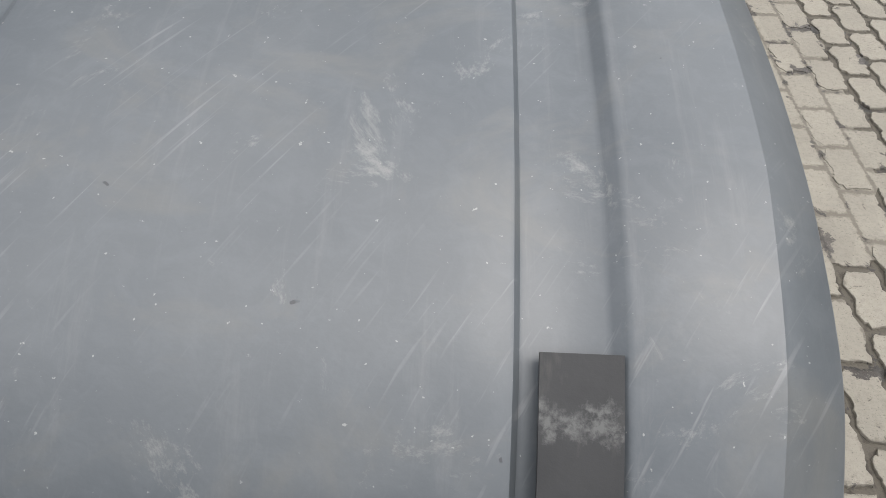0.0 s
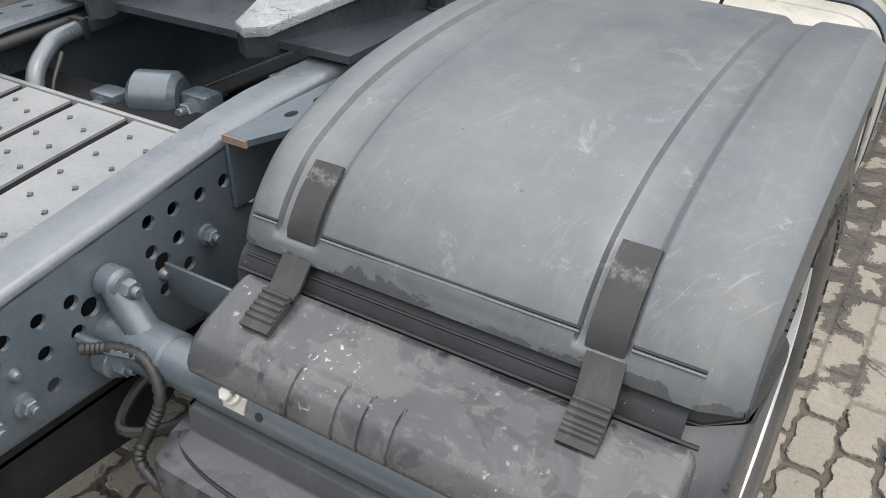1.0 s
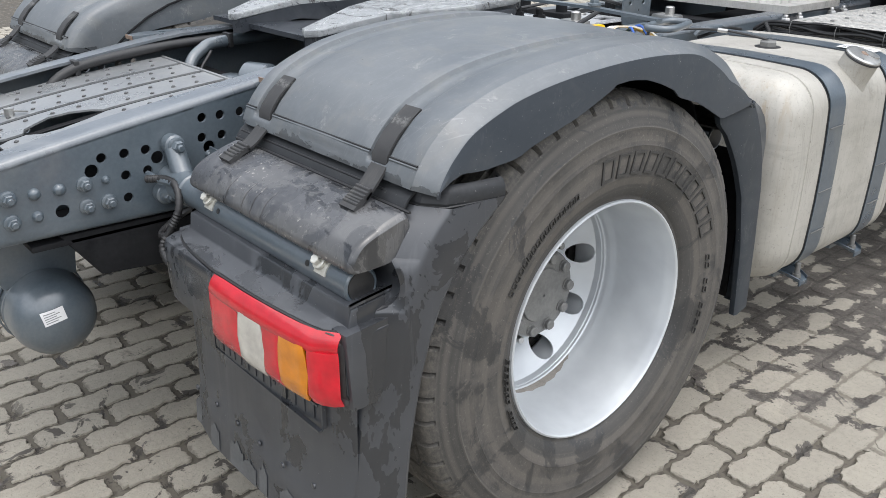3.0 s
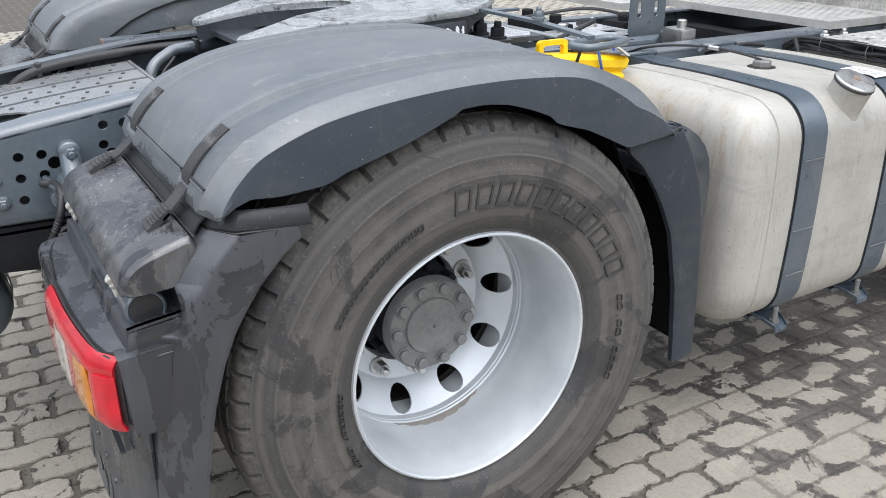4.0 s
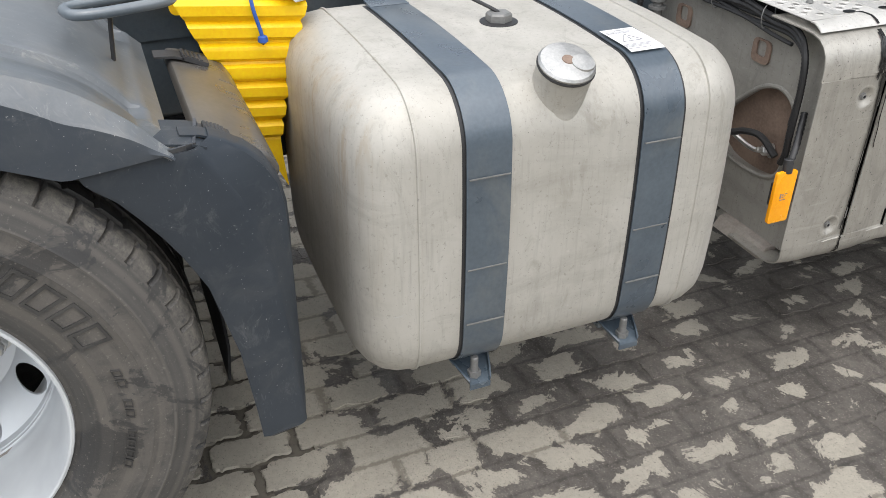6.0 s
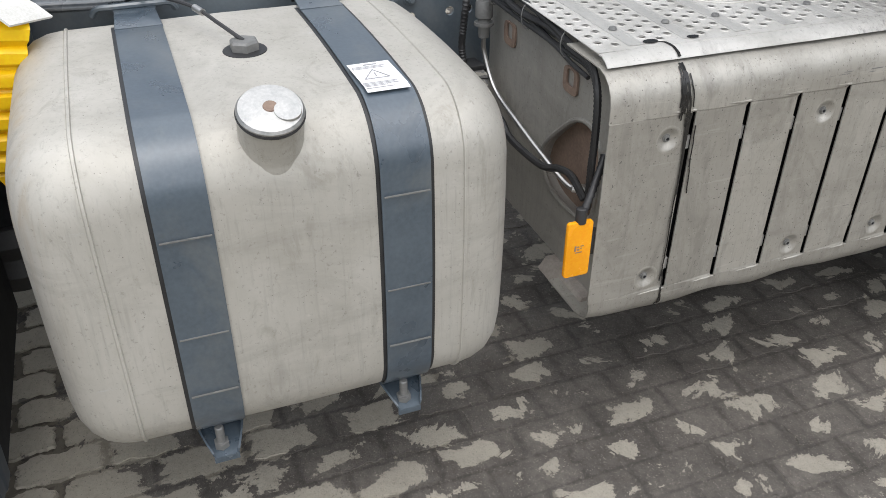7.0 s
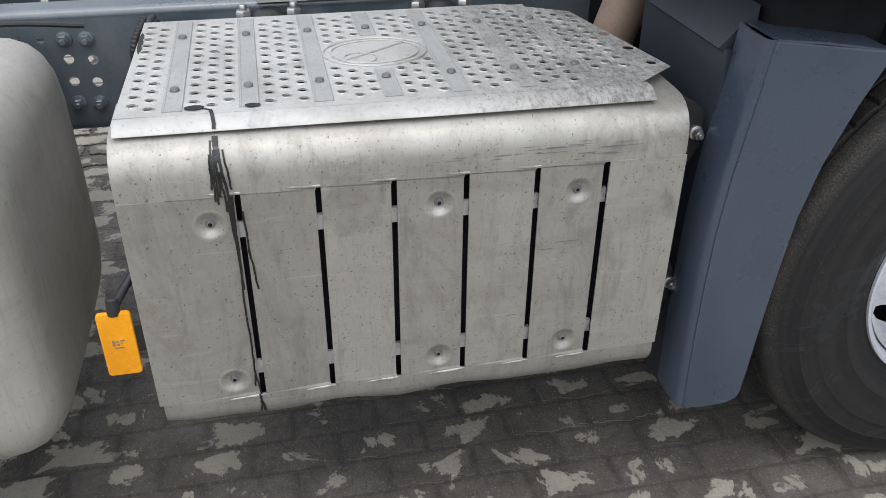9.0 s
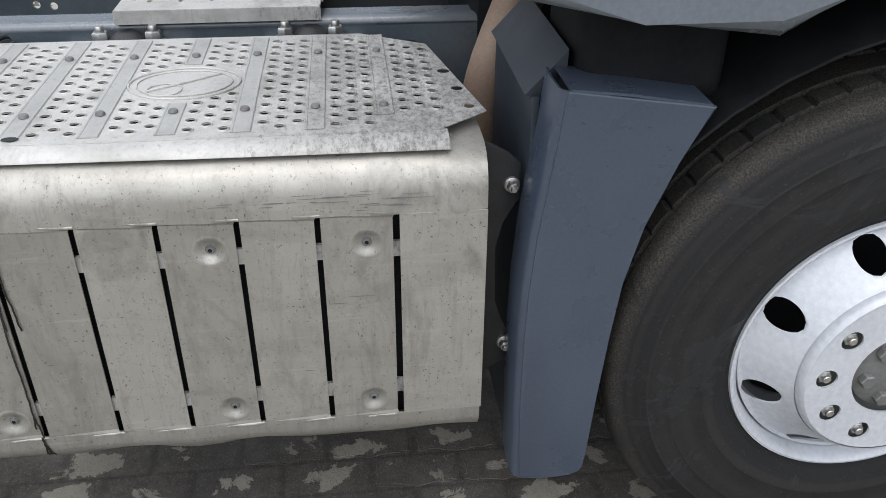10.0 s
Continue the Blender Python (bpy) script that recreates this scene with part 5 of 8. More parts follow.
# cracks, scars and a plug on the near cover
for pts in ([(0.2997, 0.4687, 1.0722), (0.2993, 0.4585, 1.0684), (0.2994, 0.4455, 1.0611)], [(0.2838, 0.6589, 1.1166), (0.2875, 0.5744, 1.1037), (0.294, 0.5178, 1.0912), (0.2973, 0.5011, 1.0847), (0.2958, 0.4779, 1.0758)], [(-0.125, 0.55, 1.1), (-0.122, 0.565, 1.1025), (-0.12, 0.58, 1.105)]):
    part("crack", tube(bmesh.new(), pts, 0.0007, 5, 4), M_HOSE, guard)
pg = bmesh.new()
lathe(pg, (-0.009, 0.667, 1.1195), (0, -0.1, 1), [(0.004, -0.002), (0.0036, 0.001), (0.002, 0.0006), (0, 0.0002)], 12)
part("plug", pg, M_STEEL, guard)
ln = bmesh.new()
ribbon(ln, [(-0.06 + 0.022 * k, 0.379, 0.9955) for k in range(9)], (0, 0.5, 1), 0.004, -0.0012)
part("gap_line", ln, M_HOSE, guard)

MIRROR[0] = True
mudguard()
MIRROR[0] = False

# tail lamp: clusters of lenses in one housing
lamp_b = bmesh.new()


def lamp_y(x):
    return lerp_table([(-0.05, 0.1505), (0.1, 0.1545), (0.2, 0.1625), (0.27, 0.172), (0.3, 0.181), (0.318, 0.193), (0.33, 0.21)], x)


def lens_piece(x0, x1, z0, z1, out, mat, name, parent, label="", point=0.0):
    n = 10
    rows = []
    for k in range(n + 1):
        x = x0 + (x1 - x0) * k / n
        e = min(k, n - k) / n
        r = []
        for j in range(7):
            z = z0 + (z1 - z0) * j / 6
            x = x0 + (x1 - x0) * k / n + point * (2 * k / n - 1) * (1 - abs(j / 3 - 1))
            f = min(j, 6 - j)
            o = out * (0.82 if f == 0 or k in (0, n) else 1.0)
            top = 0.014 * max(0.0, (z - 0.71) / 0.026) ** 2 + 0.008 * max(0.0, (0.608 - z) / 0.008) ** 2
            r.append((x, lamp_y(x) - o + top, z))
        rows.append(r)
    return part(name, shell(bmesh.new(), rows, 0.006, 1), mat, parent, label, 50)


body = lens_piece(-0.03, 0.33, 0.597, 0.737, 0.004, M_HOSE, "tail_lamp", truck, "rear lamp with red, clear and amber lenses in a black housing")
lens_piece(-0.026, 0.327, 0.704, 0.7355, 0.0135, M_RED2, "top_lens", body, "red lens strip")
lens_piece(-0.026, 0.078, 0.6, 0.705, 0.0135, M_RED, "lens", body, "red lens")
lens_piece(0.088, 0.158, 0.6, 0.708, 0.016, M_CLEAR, "lens", body, "clear reversing lens", 0.009)
lens_piece(0.16, 0.21, 0.6, 0.705, 0.0135, M_RED, "lens", body, "red lens")
lens_piece(0.214, 0.276, 0.6, 0.708, 0.0158, M_AMBER, "lens", body, "amber indicator lens", 0.006)
lens_piece(0.282, 0.327, 0.6, 0.705, 0.0135, M_RED, "lens", body, "red lens")
for x, z in ((-0.012, 0.695), (-0.012, 0.615), (0.198, 0.695), (0.198, 0.612)):
    part("screw", lathe(bmesh.new(), (x, lamp_y(x) - 0.0125, z), (0, -1, 0), [(0.005, 0), (0.0045, 0.003), (0, 0.0035)], 12), M_STEEL, body)

# pipe bracket, corrugated cable
br = bmesh.new()
for y, z, dx in ((0.268, 0.884, 0), (0.235, 0.775, 0)):
    cyl(br, (RX, y, z), (RX + 0.035, y, z), 0.024, 20, 0.005)
    tube(br, [(RX + 0.02, y, z), (RX + 0.05, (y + 0.262) / 2, (z + 0.8) / 2), (-0.37, 0.262, 0.802)], 0.024, 12, 5)
cyl(br, (-0.4, 0.262, 0.8), (-0.33, 0.262, 0.8), 0.0385, 24, 0.004)
bk = part("pipe_bracket", br, M_FRAME, truck, "cast bracket bolted to the rail")
for y, z in ((0.268, 0.884), (0.235, 0.775)):
    part("bolt", bolt(bmesh.new(), (RX + 0.035, y, z), (1, 0, 0), 0.013, 0.016), M_FRAME, bk)
part("cable", tube(bmesh.new(), [(-0.44, 0.2, 0.815), (-0.39, 0.222, 0.822), (-0.345, 0.226, 0.815), (-0.318, 0.215, 0.775), (-0.33, 0.195, 0.725), (-0.335, 0.175, 0.69), (-0.3, 0.17, 0.665), (-0.27, 0.18, 0.655)], 0.0095, 10, 8, 0.002), M_HOSE, truck, "corrugated black cable sleeve")
part("cable", tube(bmesh.new(), [(-0.46, 0.21, 0.82), (-0.41, 0.215, 0.818), (-0.36, 0.226, 0.82)], 0.008, 8), M_FRAME, truck)
part("cable", tube(bmesh.new(), [(-0.3, 0.31, 0.76), (-0.33, 0.25, 0.7), (-0.4, 0.2, 0.69), (-0.42, 0.26, 0.72), (-0.38, 0.3, 0.75)], 0.008, 8), M_HOSE, truck)
part("bracket", box(bmesh.new(), -0.45, -0.29, 0.36, 0.366, 0.8, 0.86, 0.002), M_FRAME, truck)

# angle plates on the rails that carry the coupling
for s in (1, -1):
    MIRROR[0] = s < 0
    ap = plate([(RX + 0.05, 0.51), (RX + 0.075, 0.57), (RX + 0.075, 2.02), (RX + 0.01, 2.1), (RX + 0.004, 2.1), (RX + 0.004, 0.51)], [ring(RX + 0.04, 0.62 + 0.07 * k, 0.009, 10, 0.014) for k in range(20)], 0.01, Matrix.Translation((0, 0, 1.0)))
    a_ = part("angle_plate", ap, M_FRAME, truck, "punched steel angle plate on the rail")
    part("side", box(bmesh.new(), RX + 0.002, RX + 0.01, 0.51, 1.75, 0.88, 0.994, 0.002), M_FRAME, a_)
    part("rusty_end", prism(bmesh.new(), [(RX + 0.05, 0.505), (RX + 0.052, 0.5085), (RX + 0.004, 0.5085), (RX + 0.004, 0.505)], "z", 0.994, 1.0055), M_RUST, a_)
    MIRROR[0] = False

# ---- fifth wheel coupling ----
mp = plate([(XC - 0.41, 0.79), (XC + 0.41, 0.79), (XC + 0.41, 1.62), (XC - 0.41, 1.62)], [], 0.014, Matrix.Translation((0, 0, 1.036)))
mount = part("mounting_plate", mp, M_SOOT, truck, "oily dark steel mounting plate across the rails")
half = [(0.0, 1.18), (0.045, 1.17), (0.07, 1.12), (0.14, 0.93), (0.185, 0.755), (0.215, 0.742), (0.255, 0.762), (0.33, 0.96), (0.39, 1.1), (0.405, 1.18), (0.405, 1.345), (0.38, 1.4), (0.335, 1.46), (0.25, 1.545), (0.14, 1.59), (0.0, 1.6)]
fw_out = [(XC + x, y) for x, y in half] + [(XC - x, y) for x, y in half[-2:0:-1]]
TILT = Matrix.Translation((0, 1.2, 1.125)) @ Matrix.Rotation(radians(3.0), 4, 'X') @ Matrix.Translation((0, -1.2, 0))
fb = bmesh.new()
prism(fb, fw_out, "z", -0.02, 0.0, 0.005, 2)


def fold(bm):
    """Bends the two rear horns down from a line across them."""
    bmesh.ops.bisect_plane(bm, geom=bm.verts[:] + bm.edges[:] + bm.faces[:], plane_co=(0, 0.95, 0), plane_no=(0, 1, 0))
    for v in bm.verts:
        v.co.z -= 0.14 * max(0.0, 0.95 - v.co.y)


fold(fb)
fb.transform(TILT)
fifth = part("fifth_wheel", fb, M_GREASE, mount, "greased fifth wheel plate with an open rear throat")
side = bmesh.new()
n = len(fw_out)
ins = [(XC + (x - XC) * 0.97, 1.2 + (y - 1.2) * 0.985) for x, y in fw_out]
lo = [side.verts.new((x, y, -0.045 if y > 1.36 else -0.085 if y > 0.95 else -0.06)) for x, y in ins]
hi = [side.verts.new((x, y, -0.019)) for x, y in ins]
for k in range(n):
    side.faces.new((lo[k], lo[(k + 1) % n], hi[(k + 1) % n], hi[k]))
fold(side)
side.transform(TILT)
part("skirt", side, M_SOOT, fifth)
sb_ = box(bmesh.new(), XC + 0.385, XC + 0.412, 1.178, 1.343, -0.088, -0.028, 0.004)
sb_.transform(TILT)
part("side_box", sb_, M_SOOT, fifth)
cr_ = random.Random(8)
for dx, dy, w in ((0.425, 1.19, 0.028), (0.425, 1.228, 0.014), (0.425, 1.255, 0.04), (0.425, 1.3, 0.018), (0.425, 1.322, 0.01)):
    n_ = 9
    pts = [(dy + w / 2 + w * 0.6 * cr_.uniform(0.35, 1.0) * math.cos(2 * math.pi * k / n_), -0.055 + 0.017 * cr_.uniform(0.3, 1.0) * math.sin(2 * math.pi * k / n_)) for k in range(n_)]
    chip = prism(bmesh.new(), pts, "x", XC + dx * 0.97, XC + dx * 0.97 + 0.004)
    chip.transform(TILT)
    part("chipped_paint", chip, M_PAPER, fifth, "bare pale chip in the paint")
for s in (-1, 1):
    part("pedestal", box(bmesh.new(), XC + s * 0.3 - 0.06, XC + s * 0.3 + 0.06, 1.1, 1.34, 1.043, 1.1, 0.015), M_FRAME, mount)
hb = bmesh.new()
ribbon(hb, [(XC + 0.3, 1.425, 1.127), (-0.2, 1.406, 1.13), (0.05, 1.39, 1.122)], (0, 1, 0), 0.026, 0.008)
bolt(hb, (-0.18, 1.406, 1.133), (0, 0, 1), 0.012, 0.015)
def lobe(v):
    return math.copysign(abs(v) ** 0.6, v)


loop = [Vector((0.075 + 0.034 * lobe(math.cos(radians(a))) - 0.022 * lobe(math.sin(radians(a))), 1.395 + 0.012 * lobe(math.cos(radians(a))) + 0.08 * lobe(math.sin(radians(a))), 1.109)) for a in range(0, 361, 10)]
tube(hb, loop, 0.009, 10, 0)
part("release_handle", hb, M_FRAME, mount, "grey release handle ending in a closed loop")
part("cord", tube(bmesh.new(), [(0.02, 1.385, 1.12), (0.028, 1.38, 1.09), (0.02, 1.375, 1.05), (0.022, 1.37, 1.0)], 0.004, 6), M_HOSE, mount)
part("bolt_strip", box(bmesh.new(), -0.64, -0.385, 1.41, 1.475, 1.0435, 1.048, 0.001), M_SOOT, mount)
for x, y in ((-0.6, 1.441), (-0.51, 1.442), (-0.42, 1.443)):
    part("bolt", bolt(bmesh.new(), (x, y, 1.048), (0, 0, 1), 0.018, 0.026), M_DARK, mount)
part("bolt", bolt(bmesh.new(), (XC + 0.39, 1.1, 1.043), (0, 0, 1), 0.015, 0.03), M_DARK, mount)
# pale grease film, sky reflection in its colour, and valve gear ahead of the coupling
gr_ = random.Random(12)
film_ = [(x + gr_.uniform(-0.012, 0.012), y + gr_.uniform(-0.012, 0.012)) for x, y in ((-0.43, 1.35), (-0.43, 1.42), (-0.435, 1.5), (-0.44, 1.57), (-0.5, 1.61), (-0.58, 1.6), (-0.66, 1.61), (-0.72, 1.56), (-0.7, 1.48), (-0.73, 1.4), (-0.66, 1.35), (-0.58, 1.36), (-0.5, 1.34))]
part("grease_film", prism(bmesh.new(), film_, "z", 1.0432, 1.0448), M_SKY_SHEEN, mount, "wet grease film on the mounting plate, sky reflection in its pale colour")
# pale punched tray and upright slotted bracket between the rails
tray = part("tray_plate", plate(rounded(-1.02, -0.7, 1.92, 2.26, 0.012, 3), [rounded(-0.8, -0.75, 2.15, 2.22, 0.006, 2)] + [ring(-0.95 + 0.05 * k, 2.0 + 0.04 * (k % 2), 0.008, 8) for k in range(5)], 0.005, Matrix.Translation((0, 0, 0.966))), M_SKY_SHEEN, truck, "punched tray plate between the rails, sky sheen in its pale colour")
for x, y in ((-0.74, 2.0), (-0.9, 2.2)):
    part("bolt", bolt(bmesh.new(), (x, y, 0.9685), (0, 0, 1), 0.013, 0.016), M_STEEL, tray)
up_ = plate(rounded(2.2, 2.37, 0.94, 1.11, 0.03, 4), [rounded(2.235, 2.255, 1.02, 1.075, 0.0095, 3), rounded(2.315, 2.335, 1.02, 1.075, 0.0095, 3)], 0.006, Matrix.Translation((-0.7, 0, 0)) @ ON_X)
part("slotted_bracket", up_, M_FRAME, truck, "upright painted bracket with two slots")
for p, s in (((-0.62, 1.83, 0.99), 0.05), ((-0.75, 1.9, 1.0), 0.06), ((-0.98, 1.95, 0.99), 0.06), ((-0.6, 2.35, 0.97), 0.05), ((-0.85, 2.3, 0.97), 0.06)):
    vb = bmesh.new()
    box(vb, p[0] - s, p[0] + s, p[1] - s * 0.7, p[1] + s * 0.7, p[2] - 0.05, p[2] + 0.02, 0.008)
    cyl(vb, (p[0] + 0.01, p[1], p[2] + 0.015), (p[0] + 0.01, p[1], p[2] + 0.05), s * 0.35, 12, 0.004)
    cyl(vb, (p[0] - s - 0.03, p[1], p[2] - 0.01), (p[0] - s, p[1], p[2] - 0.01), 0.012, 10)
    part("air_valve", vb, M_STEEL if s < 0.055 else M_DARK, truck)
part("strut", tube(bmesh.new(), [(-0.75, 1.55, 1.05), (-0.62, 1.7, 1.02), (-0.52, 1.85, 0.985)], 0.011, 10, 3), M_FRAME, truck)
for k, pts in enumerate(([(-0.9, 1.85, 1.02), (-0.8, 2.1, 1.05), (-0.7, 2.3, 1.0)], [(-0.55, 1.75, 1.0), (-0.6, 1.95, 1.04), (-0.8, 2.05, 1.0)], [(-0.42, 2.3, 0.93), (-0.4, 2.45, 0.95), (-0.43, 2.6, 0.93)])):
    part("cable", tube(bmesh.new(), pts, 0.006 + 0.002 * (k % 2), 8), M_HOSE, truck)

# ---- wheels ----
def tyre(y, x_out, width, cut):
    """A radial tyre about the wheel's axle, with grooved tread and lugs at its shoulders."""
    R, w = HUB_Z, width
    seg = 522
    bm = bmesh.new()
    prof = [(0.284, -0.028, 0), (0.296, -0.024, 0), (0.3, -0.018, 0), (0.318, -0.008, 0), (0.326, -0.006, 0), (0.329, -0.0048, 0), (0.345, -0.0015, 0), (0.348, -0.0004, 0), (0.351, -0.001, 0), (0.39, 0.0, 0), (0.41, -0.0003, 0), (0.413, 0.0007, 0), (0.416, -0.0003, 0), (0.43, -0.001, 0), (0.448, -0.003, 0), (0.451, -0.0022, 0), (0.455, -0.0045, 0), (0.466, -0.008, 0), (0.478, -0.0135, 0),
            (0.494, -0.0205, 0), (0.497, -0.022, 1), (0.509, -0.029, 1), (0.516, -0.04, 1), (0.519, -0.052, 1), (0.52, -0.062, 0), (0.508, -0.065, 0), (0.508, -0.074, 0), (0.521, -0.077, 0),
            (0.522, -0.115, 0), (0.51, -0.118, 0), (0.51, -0.127, 0), (0.522, -0.13, 0), (0.522, -w / 2, 0)]
    prof = prof + [(r, -w - x, f) for r, x, f in prof[-2::-1]]
    rings = []
    for r, x, lug in prof:
        k_ring = []
        for k in range(seg):
            a = 2 * math.pi * k / seg
            rr, xx = r, x
            if lug and cut and k % 9 == 0:
                d_ = 0.35 if r < 0.5 else 0.75
                rr, xx = r - 0.012 * d_, x - (0.009 * d_ if x > -w / 2 else -0.009 * d_)
            if k % 9 == 4 and (-0.116 < x < -0.076 or -0.116 < -w - x < -0.076):
                rr -= 0.006
            z = HUB_Z + rr * math.sin(a)
            k_ring.append(bm.verts.new((x_out + xx, y + rr * math.cos(a), max(z, 0.0))))
        rings.append(k_ring)
    for p, q in zip(rings, rings[1:]):
        for k in range(seg):
            j = (k + 1) % seg
            bm.faces.new((p[k], p[j], q[j], q[k]))
    return bm


def letters(y, x, a0, a1, r0, r1, n, skip=()):
    """Raised lettering, as plain leaning bars along an arc."""
    step = (a1 - a0) / n
    for k in range(n):
        if k in skip:
            continue
        bm = bmesh.new()
        b0, b1 = a0 + step * (k + 0.1), a0 + step * (k + 0.85)
        lean = step * 0.18
        pts = [(b0, r0), (b1, r0), (b1 + lean, r1), (b0 + lean, r1)]
        # each bar is an open outline
        for i in range(4):
            p, q = pts[i], pts[(i + 1) % 4]
            def at(a, r, e):
                return (x + e, y + r * math.sin(radians(a)), HUB_Z + r * math.cos(radians(a)))
            c = (sum(t[0] for t in pts) / 4, (r0 + r1) / 2)
            inner = [(c[0] + (t[0] - c[0]) * 0.72, c[1] + (t[1] - c[1]) * 0.78) for t in (p, q)]
            quad = [p, q, inner[1], inner[0]]
            lo = [bm.verts.new(at(a, r, -0.004)) for a, r in quad]
            hi = [bm.verts.new(at(a, r, 0.0024)) for a, r in quad]
            bm.faces.new(hi)
            for m in range(4):
                bm.faces.new((lo[m], lo[(m + 1) % 4], hi[(m + 1) % 4], hi[m]))
        part("raised_letter", bm, M_LETTER, wheel_r)


M_SOIL = worn("dried_soil", (0.22, 0.2, 0.175), (0.34, 0.32, 0.29), 0.8, 0.0, 30.0, 150.0, 0.3).m


def rear_wheel():
    X = 0.322
    rb_ = bmesh.new()
    lathe(rb_, (X, HUB_Y, HUB_Z), (1, 0, 0), [(0.268, -0.31), (0.288, -0.31), (0.288, -0.002), (0.2865, 0.003), (0.2825, 0.0045), (0.2795, 0.002), (0.2772, -0.005), (0.2768, -0.014), (0.2752, -0.018), (0.2742, -0.032), (0.2715, -0.06), (0.2695, -0.085), (0.2685, -0.12), (0.2675, -0.16), (0.266, -0.176), (0.2632, -0.184), (0.2622, -0.192), (0.2622, -0.199), (0.2605, -0.2025), (0.2592, -0.2035),
                                                       (0.259, -0.21), (0.2575, -0.212), (0.2565, -0.25), (0.26, -0.3), (0.268, -0.31)], 72)
    wheel = part("rear_wheel", rb_, M_RIM, truck, "silver steel twin rear wheel with a deep dish", 30)
    part("disc", holed_disc(HUB_Y, lambda r: 0.024 + 0.07 * max(0.0, min(1.0, (r - 0.192) / 0.067)) ** 0.85, 0.192, 0.259, 10, 6, 0.2275, 0.0285), M_RIM, wheel, "", 45)
    part("hub_face", lathe(bmesh.new(), (0, HUB_Y, HUB_Z), (1, 0, 0), [(0.1925, 0.0238), (0.188, 0.0225), (0.143, 0.0225), (0.141, 0.02), (0.141, -0.02)], 60), M_RIM, wheel)
    part("dirt_stain", shell(bmesh.new(), [[(x, HUB_Y + (0.2615) * math.cos(radians(a)), HUB_Z + 0.2615 * math.sin(radians(a))) for x in (0.1205, 0.1205 + 0.4 * w_, 0.1205 + w_)] for a, w_ in ((-112 + 3 * k, 0.002 + 0.022 * math.sin(math.pi * (k + 0.3) / 18.6) + 0.003 * math.sin(k * 2.3)) for k in range(19))], 0.0005, 1), M_SOIL, wheel, "dried brown dirt in the rim")
    for k in range(10):
        a = radians(23 + 36 * k)
        p = Vector((0.024, HUB_Y + 0.162 * math.cos(a), HUB_Z + 0.162 * math.sin(a)))
        nb_ = bmesh.new()
        lathe(nb_, p, (1, 0, 0), [(0, 0.001), (0.0245, 0.001), (0.0235, 0.004), (0, 0.005)], 16)
        lathe(nb_, p, (1, 0, 0), [(0, 0), (0.0165, 0), (0.0165, 0.024), (0.014, 0.027), (0, 0.027)], 6)
        cyl(nb_, p + Vector((0.027, 0, 0)), p + Vector((0.045, 0, 0)), 0.0095, 12, 0.002)
        part("wheel_nut", nb_, M_STEEL, wheel)
    hb_ = bmesh.new()
    lathe(hb_, (0, HUB_Y, HUB_Z), (1, 0, 0), [(0.098, 0.095), (0.106, 0.105), (0.112, 0.108), (0.112, 0.13), (0.107, 0.137), (0.07, 0.138), (0.067, 0.144), (0.03, 0.146), (0.004, 0.147), (0.003, 0.143), (0, 0.143)], 44)
    hub = part("hub", hb_, M_HUB, wheel, "dull grey hub cap with a ring of bolts")
    for k in range(10):
        a = radians(36 * k)
        part("hub_bolt", lathe(bmesh.new(), (0.137, HUB_Y + 0.093 * math.cos(a), HUB_Z + 0.093 * math.sin(a)), (1, 0, 0), [(0.0165, -0.004), (0.0165, 0.003), (0.0135, 0.0035), (0.0135, 0.012), (0.011, 0.0145), (0, 0.0145)], 10), M_HUB, hub)
    # the shaded well round the hub is coloured near black
    part("hub_barrel", lathe(bmesh.new(), (0, HUB_Y, HUB_Z), (1, 0, 0), [(0.135, -0.03), (0.127, 0.0), (0.125, 0.03), (0.108, 0.035), (0.106, 0.104)], 44), M_DARK, hub)
    for k in range(10):
        a = radians(36 * k)
        c = Vector((0.02, HUB_Y + 0.117 * math.cos(a), HUB_Z + 0.117 * math.sin(a)))
        part("hub_stud", cyl(bmesh.new(), c, c + Vector((0.05, 0, 0)), 0.011, 8), M_DARK, hub)
    part("drum", lathe(bmesh.new(), (0, HUB_Y, HUB_Z), (1, 0, 0), [(0, -0.13), (0.205, -0.13), (0.205, -0.25), (0, -0.25)], 40), M_DARK, wheel)
    part("valve", tube(bmesh.new(), [(-0.02, HUB_Y + 0.205 * math.cos(radians(-60)), HUB_Z + 0.205 * math.sin(radians(-60))), (0.03, HUB_Y + 0.2 * math.cos(radians(-62)), HUB_Z + 0.2 * math.sin(radians(-62)))], 0.005, 8, 0), M_STEEL, wheel)
    t1 = part("tyre", tyre(HUB_Y, 0.346, 0.315, True), M_RUBBER, wheel, "worn dusty black truck tyre", 30)
    part("tyre", tyre(HUB_Y, 0.002, 0.315, True), M_RUBBER, wheel, "", 30)
    return wheel, t1


wheel_r, tyre_r = rear_wheel()
# (name and size marks are plain bars under the wheel)
letters(HUB_Y, 0.3465, -12, 70, 0.353, 0.402, 11)
letters(HUB_Y, 0.347, -62, -22, 0.36, 0.372, 16)
letters(HUB_Y, 0.347, 78, 112, 0.37, 0.384, 10, (2, 5))
letters(HUB_Y, 0.347, -118, -84, 0.318, 0.326, 12, (4,))
MIRROR[0] = True
rear_wheel()
MIRROR[0] = False


